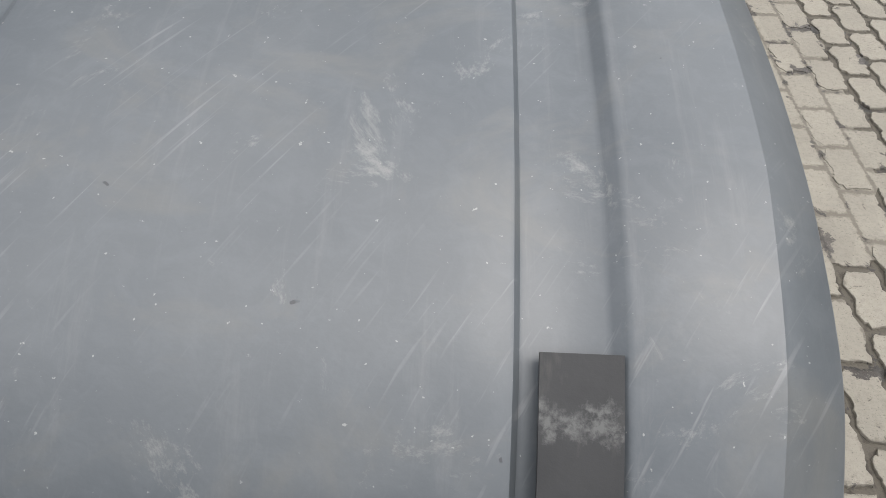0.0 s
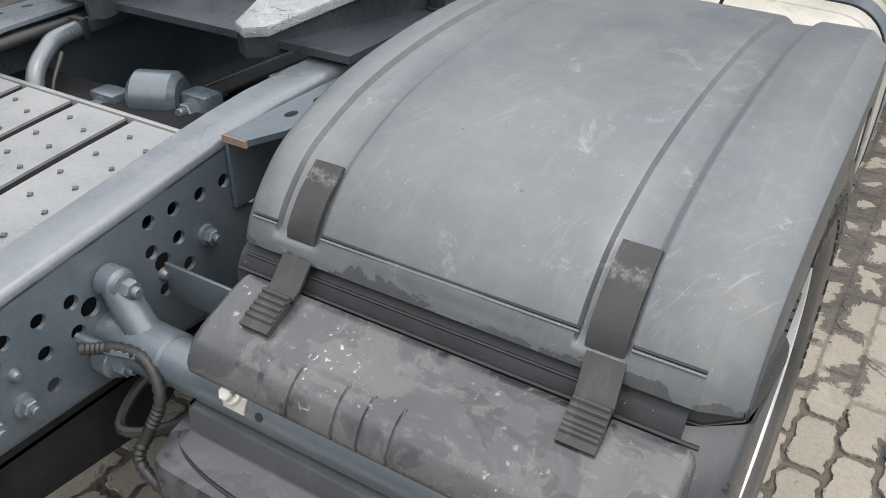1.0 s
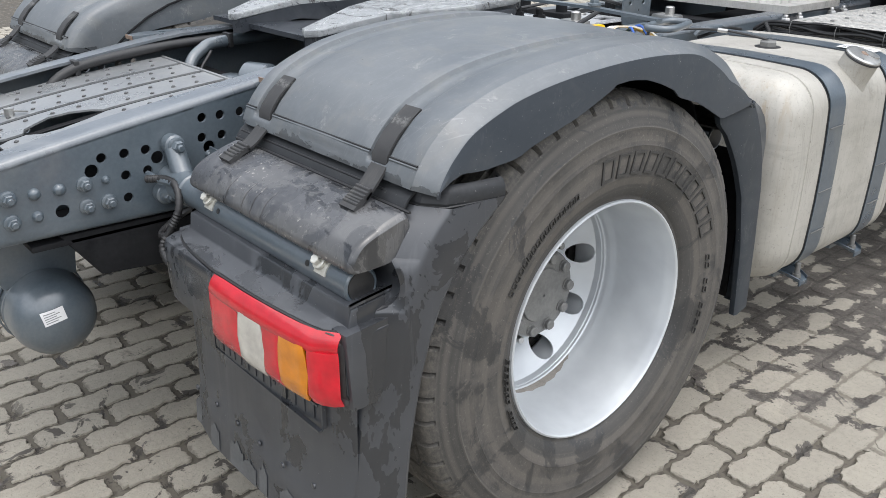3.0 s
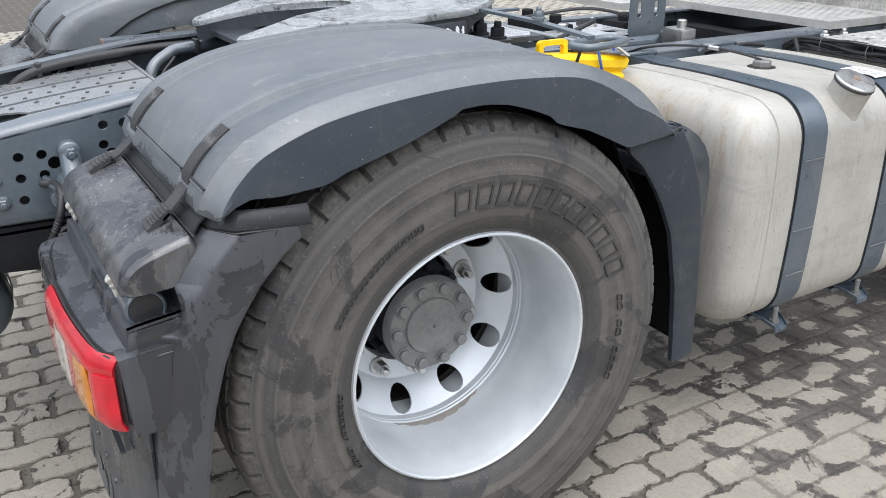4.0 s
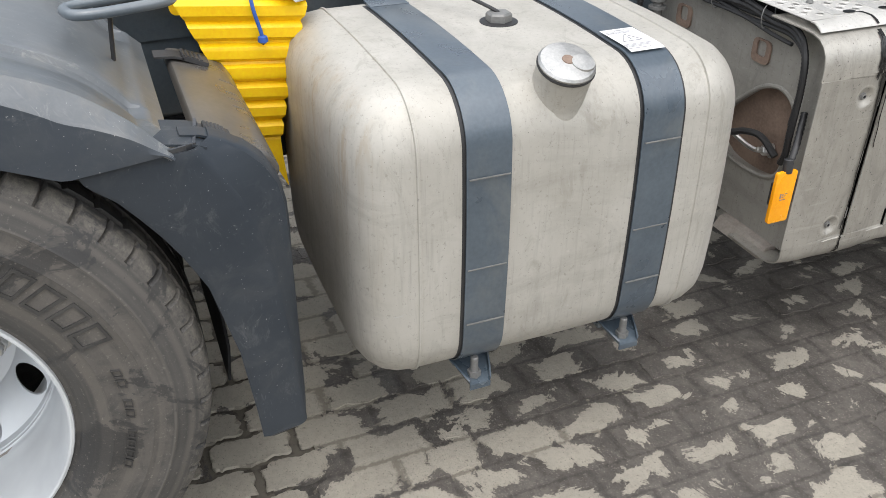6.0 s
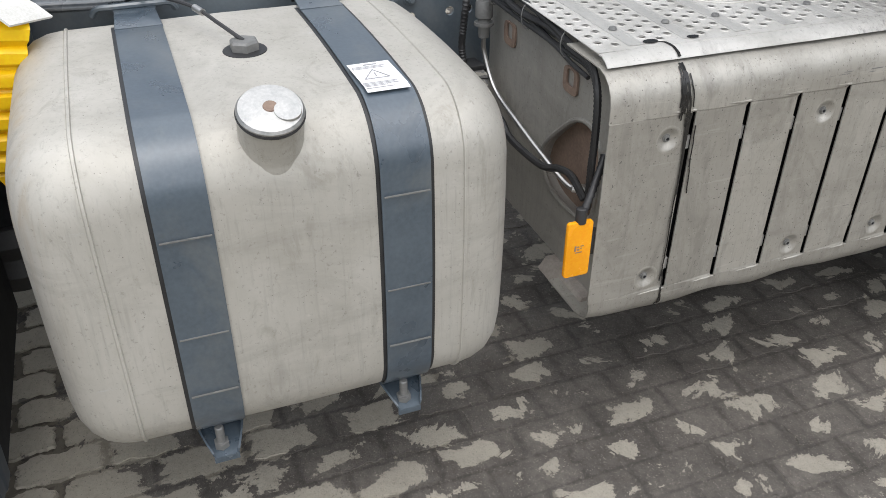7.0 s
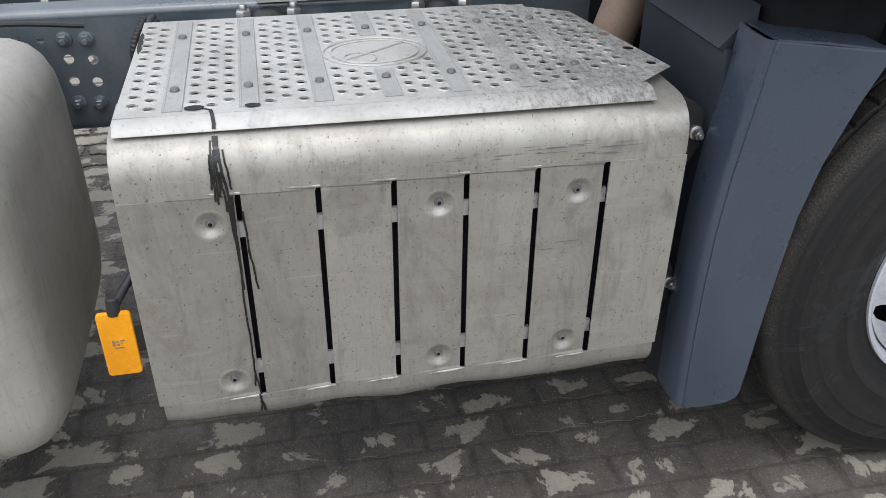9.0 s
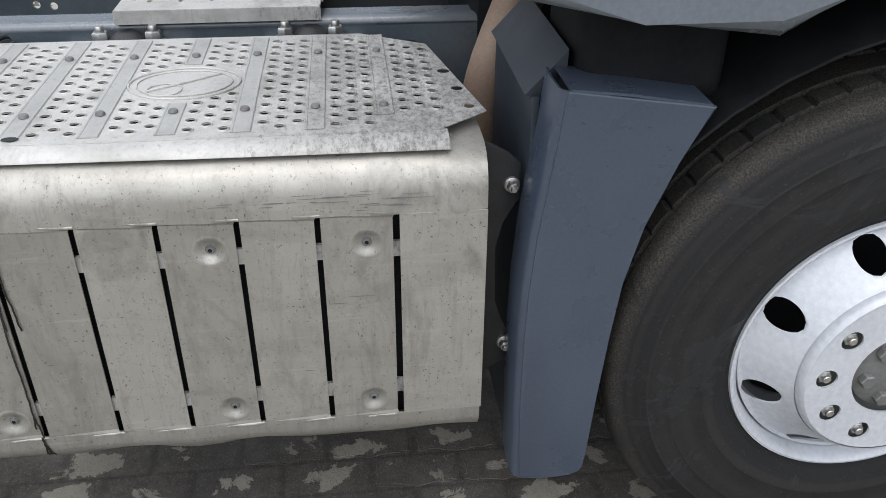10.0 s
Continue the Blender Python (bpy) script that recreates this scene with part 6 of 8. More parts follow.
def front_wheel():
    X = 0.287
    rb_ = bmesh.new()
    lathe(rb_, (X, FRONT_Y, HUB_Z), (1, 0, 0), [(0.27, -0.24), (0.286, -0.24), (0.288, -0.002), (0.2865, 0.003), (0.282, 0.004), (0.277, 0.0), (0.27, -0.012), (0.263, -0.04), (0.254, -0.07), (0.252, -0.1), (0.246, -0.104), (0.246, -0.2), (0.27, -0.24)], 72)
    w = part("front_wheel", rb_, M_WHITE, truck, "white steel front wheel with a stud ring cover")
    part("disc", holed_disc(FRONT_Y, lambda r: 0.338 - 0.075 * max(0, min(1, (r - 0.188) / 0.066)), 0.188, 0.262, 8, 20, 0.23, 0.028), M_WHITE, w, "", 45)
    cover_ = holed_disc(FRONT_Y, lambda r: 0.355, 0.09, 0.178, 10, 0, 0.139, 0.02, 0.004)
    cv = part("stud_cover", cover_, M_WHITE, w, "white ring cover over the wheel nuts")
    part("rim_edge", lathe(bmesh.new(), (0.355, FRONT_Y, HUB_Z), (1, 0, 0), [(0.178, 0.002), (0.183, -0.002), (0.186, -0.009), (0.187, -0.026), (0.183, -0.026)], 60), M_WHITE, cv)
    for k in range(10):
        a = radians(36 * k)
        part("wheel_nut", bolt(bmesh.new(), (0.33, FRONT_Y + 0.14 * math.cos(a), HUB_Z + 0.14 * math.sin(a)), (1, 0, 0), 0.0125, 0.014, True, True), M_STEEL, w)
    part("hub", lathe(bmesh.new(), (0.36, FRONT_Y, HUB_Z), (1, 0, 0), [(0.186, -0.034), (0.085, -0.032), (0.083, -0.02), (0.06, -0.012), (0, -0.01)], 40), M_HUB, w)
    for k in range(6):
        a = radians(60 * k + 12)
        part("hub_bolt", bolt(bmesh.new(), (0.346, FRONT_Y + 0.06 * math.cos(a), HUB_Z + 0.06 * math.sin(a)), (1, 0, 0), 0.013, 0.014, False, False), M_HUB, w)
    part("drum", lathe(bmesh.new(), (X - 0.15, FRONT_Y, HUB_Z), (1, 0, 0), [(0, 0), (0.24, 0), (0.24, -0.12), (0, -0.12)], 40), M_DARK, w)
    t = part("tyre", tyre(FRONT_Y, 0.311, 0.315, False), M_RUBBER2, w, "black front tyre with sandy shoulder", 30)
    return w


front_wheel()
MIRROR[0] = True
front_wheel()
MIRROR[0] = False

# ---- fuel tank ----
TX0, TX1, TZ0, TZ1, TY0, TY1 = -0.4, 0.287, 0.322, 0.953, 1.712, 2.555


def tank_loop(inset, r=0.115, n=10):
    """The tank's rounded section as (x, z), with slightly bowed sides."""
    x0, x1, z0, z1 = TX0 + inset, TX1 - inset, TZ0 + inset, TZ1 - inset
    r = max(0.02, r - inset * 0.4)
    out = []
    for cx, cz, a, sx, sz in ((x1 - r, z1 - r, 0, 1, 1), (x0 + r, z1 - r, 90, -1, 1), (x0 + r, z0 + r, 180, -1, -1), (x1 - r, z0 + r, 270, 1, -1)):
        arc = [(cx + r * math.cos(radians(a + 90 * k / n)), cz + r * math.sin(radians(a + 90 * k / n))) for k in range(n + 1)]
        out += arc
    full = []
    for p, q in zip(out, out[1:] + out[:1]):
        full.append(p)
        d = math.hypot(q[0] - p[0], q[1] - p[1])
        if d > 0.1:
            for k in range(1, 6):
                t = k / 6
                bow = 0.006 * 4 * t * (1 - t)
                x, z = p[0] + (q[0] - p[0]) * t, p[1] + (q[1] - p[1]) * t
                nx, nz = (q[1] - p[1]) / d, -(q[0] - p[0]) / d
                full.append((x + nx * bow, z + nz * bow))
    return full


tb = bmesh.new()
sts = [(TY0, 0.1), (TY0 + 0.003, 0.075), (TY0 + 0.012, 0.05), (TY0 + 0.028, 0.028), (TY0 + 0.05, 0.012), (TY0 + 0.078, 0.003), (TY0 + 0.105, 0.0), (TY0 + 0.11, 0.0), (TY0 + 0.1115, -0.003), (TY0 + 0.116, -0.003), (TY0 + 0.1175, 0.0)]
L = TY1 - TY0
sts = sts + [(TY0 + L * 0.35, -0.001), (TY0 + L * 0.5, -0.002), (TY0 + L * 0.65, -0.001)] + [(TY1 - (y - TY0), i) for y, i in sts[::-1]]
rings_ = [[tb.verts.new((x, y, z)) for x, z in tank_loop(i)] for y, i in sts]
for p, q in zip(rings_, rings_[1:]):
    for k in range(len(p)):
        j = (k + 1) % len(p)
        tb.faces.new((p[k], p[j], q[j], q[k]))
for rg in (rings_[0], rings_[-1]):
    tb.faces.new(rg if rg is rings_[0] else rg[::-1])
tank = part("fuel_tank", tb, M_TANK, truck, "pale aluminium fuel tank with two painted steel straps", 50)
part("filler_neck", lathe(bmesh.new(), (0.232, 2.122, 0.9), (0.42, 0, 1), [(0.0585, -0.03), (0.058, -0.004), (0.055, 0.003), (0.0525, 0.009), (0.0525, 0.074), (0, 0.075)], 32), M_TANK, tank)
cp = bmesh.new()
lathe(cp, (0.232, 2.122, 0.9), (0.42, 0, 1), [(0.048, 0.074), (0.054, 0.0743), (0.055, 0.077), (0.054, 0.0795), (0.048, 0.08)], 32)
part("cap_seal", cp, M_HOSE, tank)
cp = bmesh.new()
lathe(cp, (0.232, 2.122, 0.9), (0.42, 0, 1), [(0.053, 0.08), (0.0535, 0.084), (0.05, 0.0885), (0.03, 0.0915), (0.0, 0.092)], 32)
cap_ = part("filler_cap", cp, M_STEEL, tank, "round metal fuel filler cap with a lock cover")
d_, u_, w_ = frame_of((0.42, 0, 1))
o_ = Vector((0.232, 2.122, 0.9)) + d_ * 0.0915
part("lock", lathe(bmesh.new(), o_, d_, [(0.012, 0.0), (0.011, 0.002), (0.007, 0.0015), (0.0, 0.0005)], 16), M_RUST, cap_)
part("lock_cover", lathe(bmesh.new(), o_ + Vector((0.012, 0.024, -0.006)), d_, [(0.022, -0.002), (0.021, 0.003), (0, 0.0035)], 20), M_STEEL, cap_)
vb = bmesh.new()
lathe(vb, (-0.052, 2.136, 0.957), (0, 0, 1), [(0.042, 0), (0.0405, 0.005), (0.03, 0.0065), (0, 0.0065)], 26)
vent = part("sender_cap", vb, M_HOSE, tank, "black sender flange with a grey hexagonal cap")
part("hexagon", lathe(bmesh.new(), (-0.052, 2.136, 0.9633), (0, 0, 1), [(0.028, 0), (0.028, 0.014), (0.024, 0.018), (0, 0.018)], 6), M_HUB, vent, "", 20)
part("cable", tube(bmesh.new(), [(-0.052, 2.136, 0.979), (-0.064, 2.125, 0.986), (-0.12, 2.1, 0.996), (-0.2, 2.07, 1.003), (-0.3, 2.02, 0.998), (-0.37, 1.98, 0.985), (-0.42, 1.95, 0.965)], 0.004, 8), M_HOSE, tank)
part("connector", cyl(bmesh.new(), (-0.17, 2.081, 1.001), (-0.2, 2.07, 1.003), 0.007, 12), M_STEEL, tank)


def strap_path(out):
    loop_ = tank_loop(-out)
    # from the rear of the top round the outer face to the underside
    k0 = min(range(len(loop_)), key=lambda k: (loop_[k][0] + 0.26) ** 2 + (loop_[k][1] - TZ1) ** 2)
    k1 = min(range(len(loop_)), key=lambda k: (loop_[k][0] - 0.2) ** 2 + (loop_[k][1] - TZ0) ** 2)
    m_ = len(loop_)
    out_ = []
    k = k0
    while True:
        out_.append(loop_[k])
        if k == k1:
            break
        k = (k - 1) % m_
    return out_


for y in (1.962, 2.331):
    sb = bmesh.new()
    ribbon(sb, [(x, y, z) for x, z in strap_path(0.001)], (0, 1, 0), 0.104, 0.004)
    part("strap_liner", sb, M_HOSE, tank, "thin black rubber liner")
    sb = bmesh.new()
    ribbon(sb, [(x, y, z) for x, z in strap_path(0.005)], (0, 1, 0), 0.09, 0.003)
    st = part("tank_strap", sb, M_BAND, tank, "blue-grey painted steel tank strap")
    for z in (0.795, 0.6, 0.47):
        part("weld_mark", box(bmesh.new(), 0.297, 0.3005, y - 0.041, y + 0.041, z - 0.0008 + 0.01 * (y > 2), z + 0.001 + 0.01 * (y > 2)), M_HUB, st)
    # bent tongue at the strap's end, pulled up by a bolt
    bb_ = bmesh.new()
    shell(bb_, [[(x, y - w_, z + 0.012), (x, y - w_ * 0.86, z), (x, y + w_ * 0.86, z), (x, y + w_, z + 0.012)] for x, z, w_ in ((0.17, 0.316, 0.046), (0.225, 0.312, 0.045), (0.262, 0.301, 0.034), (0.284, 0.293, 0.026))], 0.004, 1)
    box(bb_, 0.281, 0.286, y - 0.024, y + 0.024, 0.281, 0.296, 0.0015)
    tg_ = part("strap_end", bb_, M_BAND, tank, "bent blue-grey strap end with its tension bolt", 40)
    bb_ = bmesh.new()
    cyl(bb_, (0.262, y - 0.005, 0.285), (0.262, y - 0.005, 0.352), 0.0085, 12, 0.002)
    lathe(bb_, (0.262, y - 0.005, 0.302), (0, 0, 1), [(0, 0), (0.015, 0), (0.015, 0.013), (0, 0.013)], 6)
    part("bolt", bb_, M_HUB, tg_)
    part("hook", prism(bmesh.new(), [(-0.25, y - 0.046), (-0.25, y + 0.046), (-0.36, y + 0.04), (-0.43, y + 0.05), (-0.43, y - 0.05), (-0.36, y - 0.04)], "z", TZ1 + 0.0045, TZ1 + 0.0085, 0.001), M_BAND, tank)
    part("clamp", tube(bmesh.new(), [(-0.4, y - 0.085, 0.945), (-0.39, y - 0.072, 0.962), (-0.38, y - 0.04, 0.966), (-0.38, y + 0.04, 0.966), (-0.39, y + 0.072, 0.962), (-0.4, y + 0.085, 0.945)], 0.007, 8), M_FRAME, tank, "bent clamp rod behind the strap")
    part("carrier", prism(bmesh.new(), [(-0.455, 0.4), (-0.455, 0.7), (-0.41, 0.7), (-0.405, 0.33), (0.2, 0.3), (0.2, 0.285), (-0.43, 0.29)], "y", y - 0.03, y + 0.03, 0.004), M_FRAME, tank)
# warning label on the second strap
def on_strap(t, y, lift):
    p = strap_path(0.009)
    ds = [0]
    for a, b in zip(p, p[1:]):
        ds.append(ds[-1] + math.hypot(b[0] - a[0], b[1] - a[1]))
    base = min(range(len(p)), key=lambda k: abs(p[k][0] - 0.112) + 10 * (p[k][1] < 0.9))
    s = ds[base] + t
    for k in range(len(p) - 1):
        if ds[k] <= s <= ds[k + 1]:
            f = (s - ds[k]) / (ds[k + 1] - ds[k])
            return (p[k][0] + (p[k + 1][0] - p[k][0]) * f, y, p[k][1] + (p[k + 1][1] - p[k][1]) * f + lift)


sb = bmesh.new()
shell(sb, [[on_strap(0.001 + 0.11 * i / 8, 2.288 + 0.076 * j / 2 + 0.006 * i / 8, 0.001) for j in range(3)] for i in range(9)], 0.0006, 1)
sticker = part("warning_label", sb, M_PAPER, tank, "white warning label with a triangle and small print")
ib = bmesh.new()
for i, (t, w0, w1) in enumerate(((0.008, 0.03, 0.055), (0.016, 0.008, 0.07), (0.02, 0.008, 0.06), (0.024, 0.008, 0.066), (0.082, 0.008, 0.07), (0.086, 0.008, 0.064), (0.09, 0.008, 0.07), (0.094, 0.008, 0.05), (0.1, 0.01, 0.06))):
    h_ = 0.0045 if i == 0 else 0.0018
    shell(ib, [[on_strap(t + h_ * k, 2.285 + w0 + (w1 - w0) * j, 0.0016) for j in range(2)] for k in range(2)], 0.0004, 1)
tri_ = [(0.033, 0.04), (0.068, 0.018), (0.068, 0.062)]
for (t0, y0), (t1, y1) in zip(tri_, tri_[1:] + tri_[:1]):
    a, b = on_strap(t0, 2.285 + y0, 0.0018), on_strap(t1, 2.285 + y1, 0.0018)
    tube(ib, [a, b], 0.0012, 4, 0)
tube(ib, [on_strap(0.047, 2.325, 0.0018), on_strap(0.06, 2.325, 0.0018)], 0.0014, 4, 0)
part("print", ib, M_INK, sticker)

# ---- silencer box ----
SX, SY0, SY1 = 0.28, 2.727, 3.672
slots = [2.908, 3.034, 3.157, 3.279, 3.402, 3.524]
Z0, Z1 = 0.449, 0.858
# body behind the cover, with a rusty recess in its rear end
side_out = [(-0.4, 0.93), (0.24, 0.93), (0.245, 0.4), (-0.36, 0.4), (-0.4, 0.46)]
recess = [(-0.09, 0.6), (-0.07, 0.65), (0.0, 0.72), (0.06, 0.765), (0.12, 0.775), (0.165, 0.74), (0.17, 0.65), (0.15, 0.57), (0.07, 0.545), (-0.03, 0.553)]
M_END = tank_aluminium("stained_steel", (0.35, 0.337, 0.305), (0.46, 0.443, 0.405), 0.25, 0.5, 0.12)
recess = [(q.x, q.y) for q in spline([(a_, b_, 0) for a_, b_ in recess + recess[:1]], 4)[:-1]]
bodyo = part("silencer_box", plate(side_out, [recess], 0.004, Matrix.Translation((0, 2.79, 0)) @ ON_Y), M_END, truck, "dull metal exhaust silencer box with a pressed and slotted cover")
rb2 = bmesh.new()
prism(rb2, [(x * 1.06 - 0.004, 0.66 + (z - 0.66) * 1.06) for x, z in recess], "y", 2.815, 2.82)
part("recess", rb2, M_RUST, bodyo, "rust-brown recessed plate")
# near-black filling, so that the holes above look deep in shade
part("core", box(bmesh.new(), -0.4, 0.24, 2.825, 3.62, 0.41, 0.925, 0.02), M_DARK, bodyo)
rg_ = bmesh.new()
a0 = [Vector((x, 2.792, z)) for x, z in recess]
a1 = [Vector((x * 1.0, 2.816, z)) for x, z in recess]
va, vb_ = [rg_.verts.new(p) for p in a0], [rg_.verts.new(p) for p in a1]
for k in range(len(va)):
    j = (k + 1) % len(va)
    rg_.faces.new((va[k], va[j], vb_[j], vb_[k]))
rim_ = tube(bmesh.new(), [(x, 2.789, z) for x, z in recess + recess[:1]], 0.006, 8, 0)
part("recess_rim", rim_, M_END, bodyo)
part("recess_wall", rg_, M_END, bodyo)
M_FOOT = worn("rusty_zinc", (0.22, 0.19, 0.165), (0.36, 0.33, 0.3), 0.6, 0.2, 14.0, 140.0, 0.3).m
for x in (-0.306, -0.003):
    part("lug", plate(rounded(x, x + 0.06, 0.812, 0.868, 0.014, 3), [rounded(x + 0.014, x + 0.046, 0.828, 0.864, 0.008, 2)], 0.005, Matrix.Translation((0, 2.784, 0)) @ ON_Y), M_RUST, bodyo)
part("foot", prism(bmesh.new(), [(2.745, 0.372), (2.85, 0.372), (2.85, 0.4), (2.765, 0.4)], "x", 0.02, 0.2, 0.004), M_FOOT, bodyo, "rusty bracket under the box")
# outer cover: bent sheet above and below, louvred field between
top_sec = [(0.1, 0.951), (0.2, 0.95), (0.228, 0.948), (0.248, 0.941), (0.264, 0.928), (0.274, 0.912), (0.279, 0.893), (SX, 0.875), (SX, Z1)]
low_sec = [(SX, Z0), (0.28, 0.425), (0.276, 0.41), (0.266, 0.396), (0.25, 0.388), (0.22, 0.384), (0.1, 0.384)]
ny = 24
rows = [[(x + (-0.004 if k in (0, ny) else 0) + 0.0016 * math.sin(k * 1.9 + x * 30), SY0 + (SY1 - SY0) * k / ny, z) for x, z in top_sec] for k in range(ny + 1)]
cov = part("cover", shell(bmesh.new(), rows, 0.003, 1), M_BOX, bodyo, "pale metal outer cover with slots, dents and oil runs", 50)
rows = [[(x + (-0.004 if k in (0, ny) else 0) + 0.003 * math.sin(k * 1.3) * (1 if z < 0.4 else 0.2), SY0 + 0.006 + (SY1 - SY0 - 0.008) * k / ny, z + (0.004 * math.sin(k * 0.9 + 1) if z < 0.41 else 0)) for x, z in low_sec] for k in range(ny + 1)]
part("lower_bend", shell(bmesh.new(), rows, 0.003, 1), M_BOX, cov, "", 50)
DIM = {0: [2.862], 3: [3.235], 5: [3.479]}
starts = [2.8] + [s + 0.0065 for s in slots[:-1]]
part("end_panel", plate([(SY0, Z0), (2.8, Z0), (2.8, Z1), (SY0, Z1)], [], 0.003, Matrix.Translation((SX - 0.0015, 0, 0)) @ ON_X), M_BOX, cov)
part("end_panel", plate([(slots[-1] + 0.008, Z0), (SY1, Z0), (SY1 + 0.0, Z1), (slots[-1] + 0.008, Z1)], [], 0.003, Matrix.Translation((SX - 0.0015, 0, 0)) @ ON_X), M_BOX, cov)
for i, (a, b) in enumerate(zip(starts, slots)):
    b = b - 0.003
    dims = [(y, z) for y in DIM.get(i, []) for z in (0.807, 0.485)]
    me = plate([(a, Z0 + 0.001), (b, Z0 + 0.001 + 0.004), (b, Z1 - 0.004), (a, Z1 - 0.001)], [ring(y, z, 0.0265, 24) for y, z in dims], 0.003, Matrix.Translation((SX - 0.0015, 0, 0)) @ ON_X)
    for v in me.vertices:
        v.co.x -= 0.002 * max(0.0, (v.co.y - a) / (b - a)) ** 1.0
    pn_ = part("louvre", me, M_BOX, cov)
    for z, s in ((Z0, 1), (Z1, -1)):
        wd = bmesh.new()
        p = [wd.verts.new(q) for q in ((SX, a, z), (SX, b + 0.002, z), (SX - 0.002, b, z + s * 0.006))]
        wd.faces.new(p)
        part("step", wd, M_BOX, pn_, "", 0)
    for y, z in dims:
        xx = SX - 0.002 * (y - a) / (b - a)
        bw = bmesh.new()
        lathe(bw, (xx, y, z), (1, 0, 0), [(0.0295, 0.0002), (0.026, 0.0008), (0.022, -0.0006), (0.0165, -0.0045), (0.0115, -0.0078), (0.009, -0.0085), (0.0, -0.0085)], 26)
        part("dimple", bw, M_BOX, pn_)
        part("screw", lathe(bmesh.new(), (xx - 0.0085, y, z), (1, 0, 0), [(0.0085, 0), (0.0085, 0.0012), (0.0062, 0.0016), (0.0058, 0.0055), (0.0034, 0.0058), (0.003, 0.0022), (0, 0.002)], 12), M_HUB, pn_)
        part("socket", lathe(bmesh.new(), (xx - 0.0085, y, z), (1, 0, 0), [(0.0036, 0.0024), (0.0036, 0.0059), (0, 0.006)], 6), M_DARK, pn_)
    for z in (0.79, 0.505):
        part("tab", box(bmesh.new(), SX - 0.016, SX - 0.009, b - 0.002, b + 0.012, z - 0.014, z + 0.014), M_PLATE, pn_)
# added near-black sheet: the shade behind the slots as a colour
part("slot_shade", box(bmesh.new(), 0.248, 0.25, 2.78, 3.6, 0.43, 0.87), M_DARK, bodyo)
for y in slots:
    for z, e in ((Z1 + 0.003, 1), (Z0 - 0.003, -1)):
        cr = bmesh.new()
        tube(cr, [(SX - 0.0035, y - 0.075, z + 0.004 * e), (SX - 0.0015, y - 0.045, z + 0.002 * e), (SX - 0.0005, y - 0.015, z), (SX - 0.002, y + 0.006, z)], 0.0027, 6, 4)
        part("crease", cr, M_BOX, cov, "", 60)
M_SCUFF = worn("scuffed_steel", (0.15, 0.15, 0.15), (0.26, 0.26, 0.255), 0.5, 0.4, 20.0, 200.0, 0.1).m
sr = random.Random(21)
for k in range(34):
    y, z = sr.uniform(3.2, 3.58), sr.choice((sr.gauss(0.885, 0.012), sr.gauss(0.66, 0.06), sr.gauss(0.89, 0.008)))
    ln_ = sr.uniform(0.012, 0.06)
    if z > 0.868:
        x = SX + 0.0005 - max(0.0, z - 0.878) ** 2 * 6.0
    else:
        p0 = max([q for q in starts if q < y] + [2.8])
        if any(p0 <= q - 0.006 and q - 0.012 < y + ln_ and y < q + 0.012 for q in slots):
            continue
        x = SX + 0.0005 - 0.002 * (y - p0) / 0.12
    w_ = sr.uniform(0.0003, 0.0009)
    sb_ = bmesh.new()
    shell(sb_, [[(x - 0.002 * (ln_ * t / 0.12) * (z < 0.868), y + ln_ * t, z - w_ * (1 - abs(2 * t - 1))), (x - 0.002 * (ln_ * t / 0.12) * (z < 0.868), y + ln_ * t, z + w_ * (1 - abs(2 * t - 1)) + 0.0003)] for t in (0, 0.3, 0.7, 1)], 0.0006, 1)
    part("scuff", sb_, M_SCUFF, cov)
orr = random.Random(4)
BEND = [(0.24, 0.9455), (0.2605, 0.932), (0.2715, 0.917), (0.279, 0.893), (0.2805, 0.875), (0.281, 0.86), (0.281, 0.8), (0.281, 0.7), (0.281, 0.6), (0.281, 0.5), (0.281, 0.448), (0.277, 0.411), (0.266, 0.3965)]


def bend_x(z):
    return lerp_table([(z_, x_) for x_, z_ in BEND[::-1]], z)


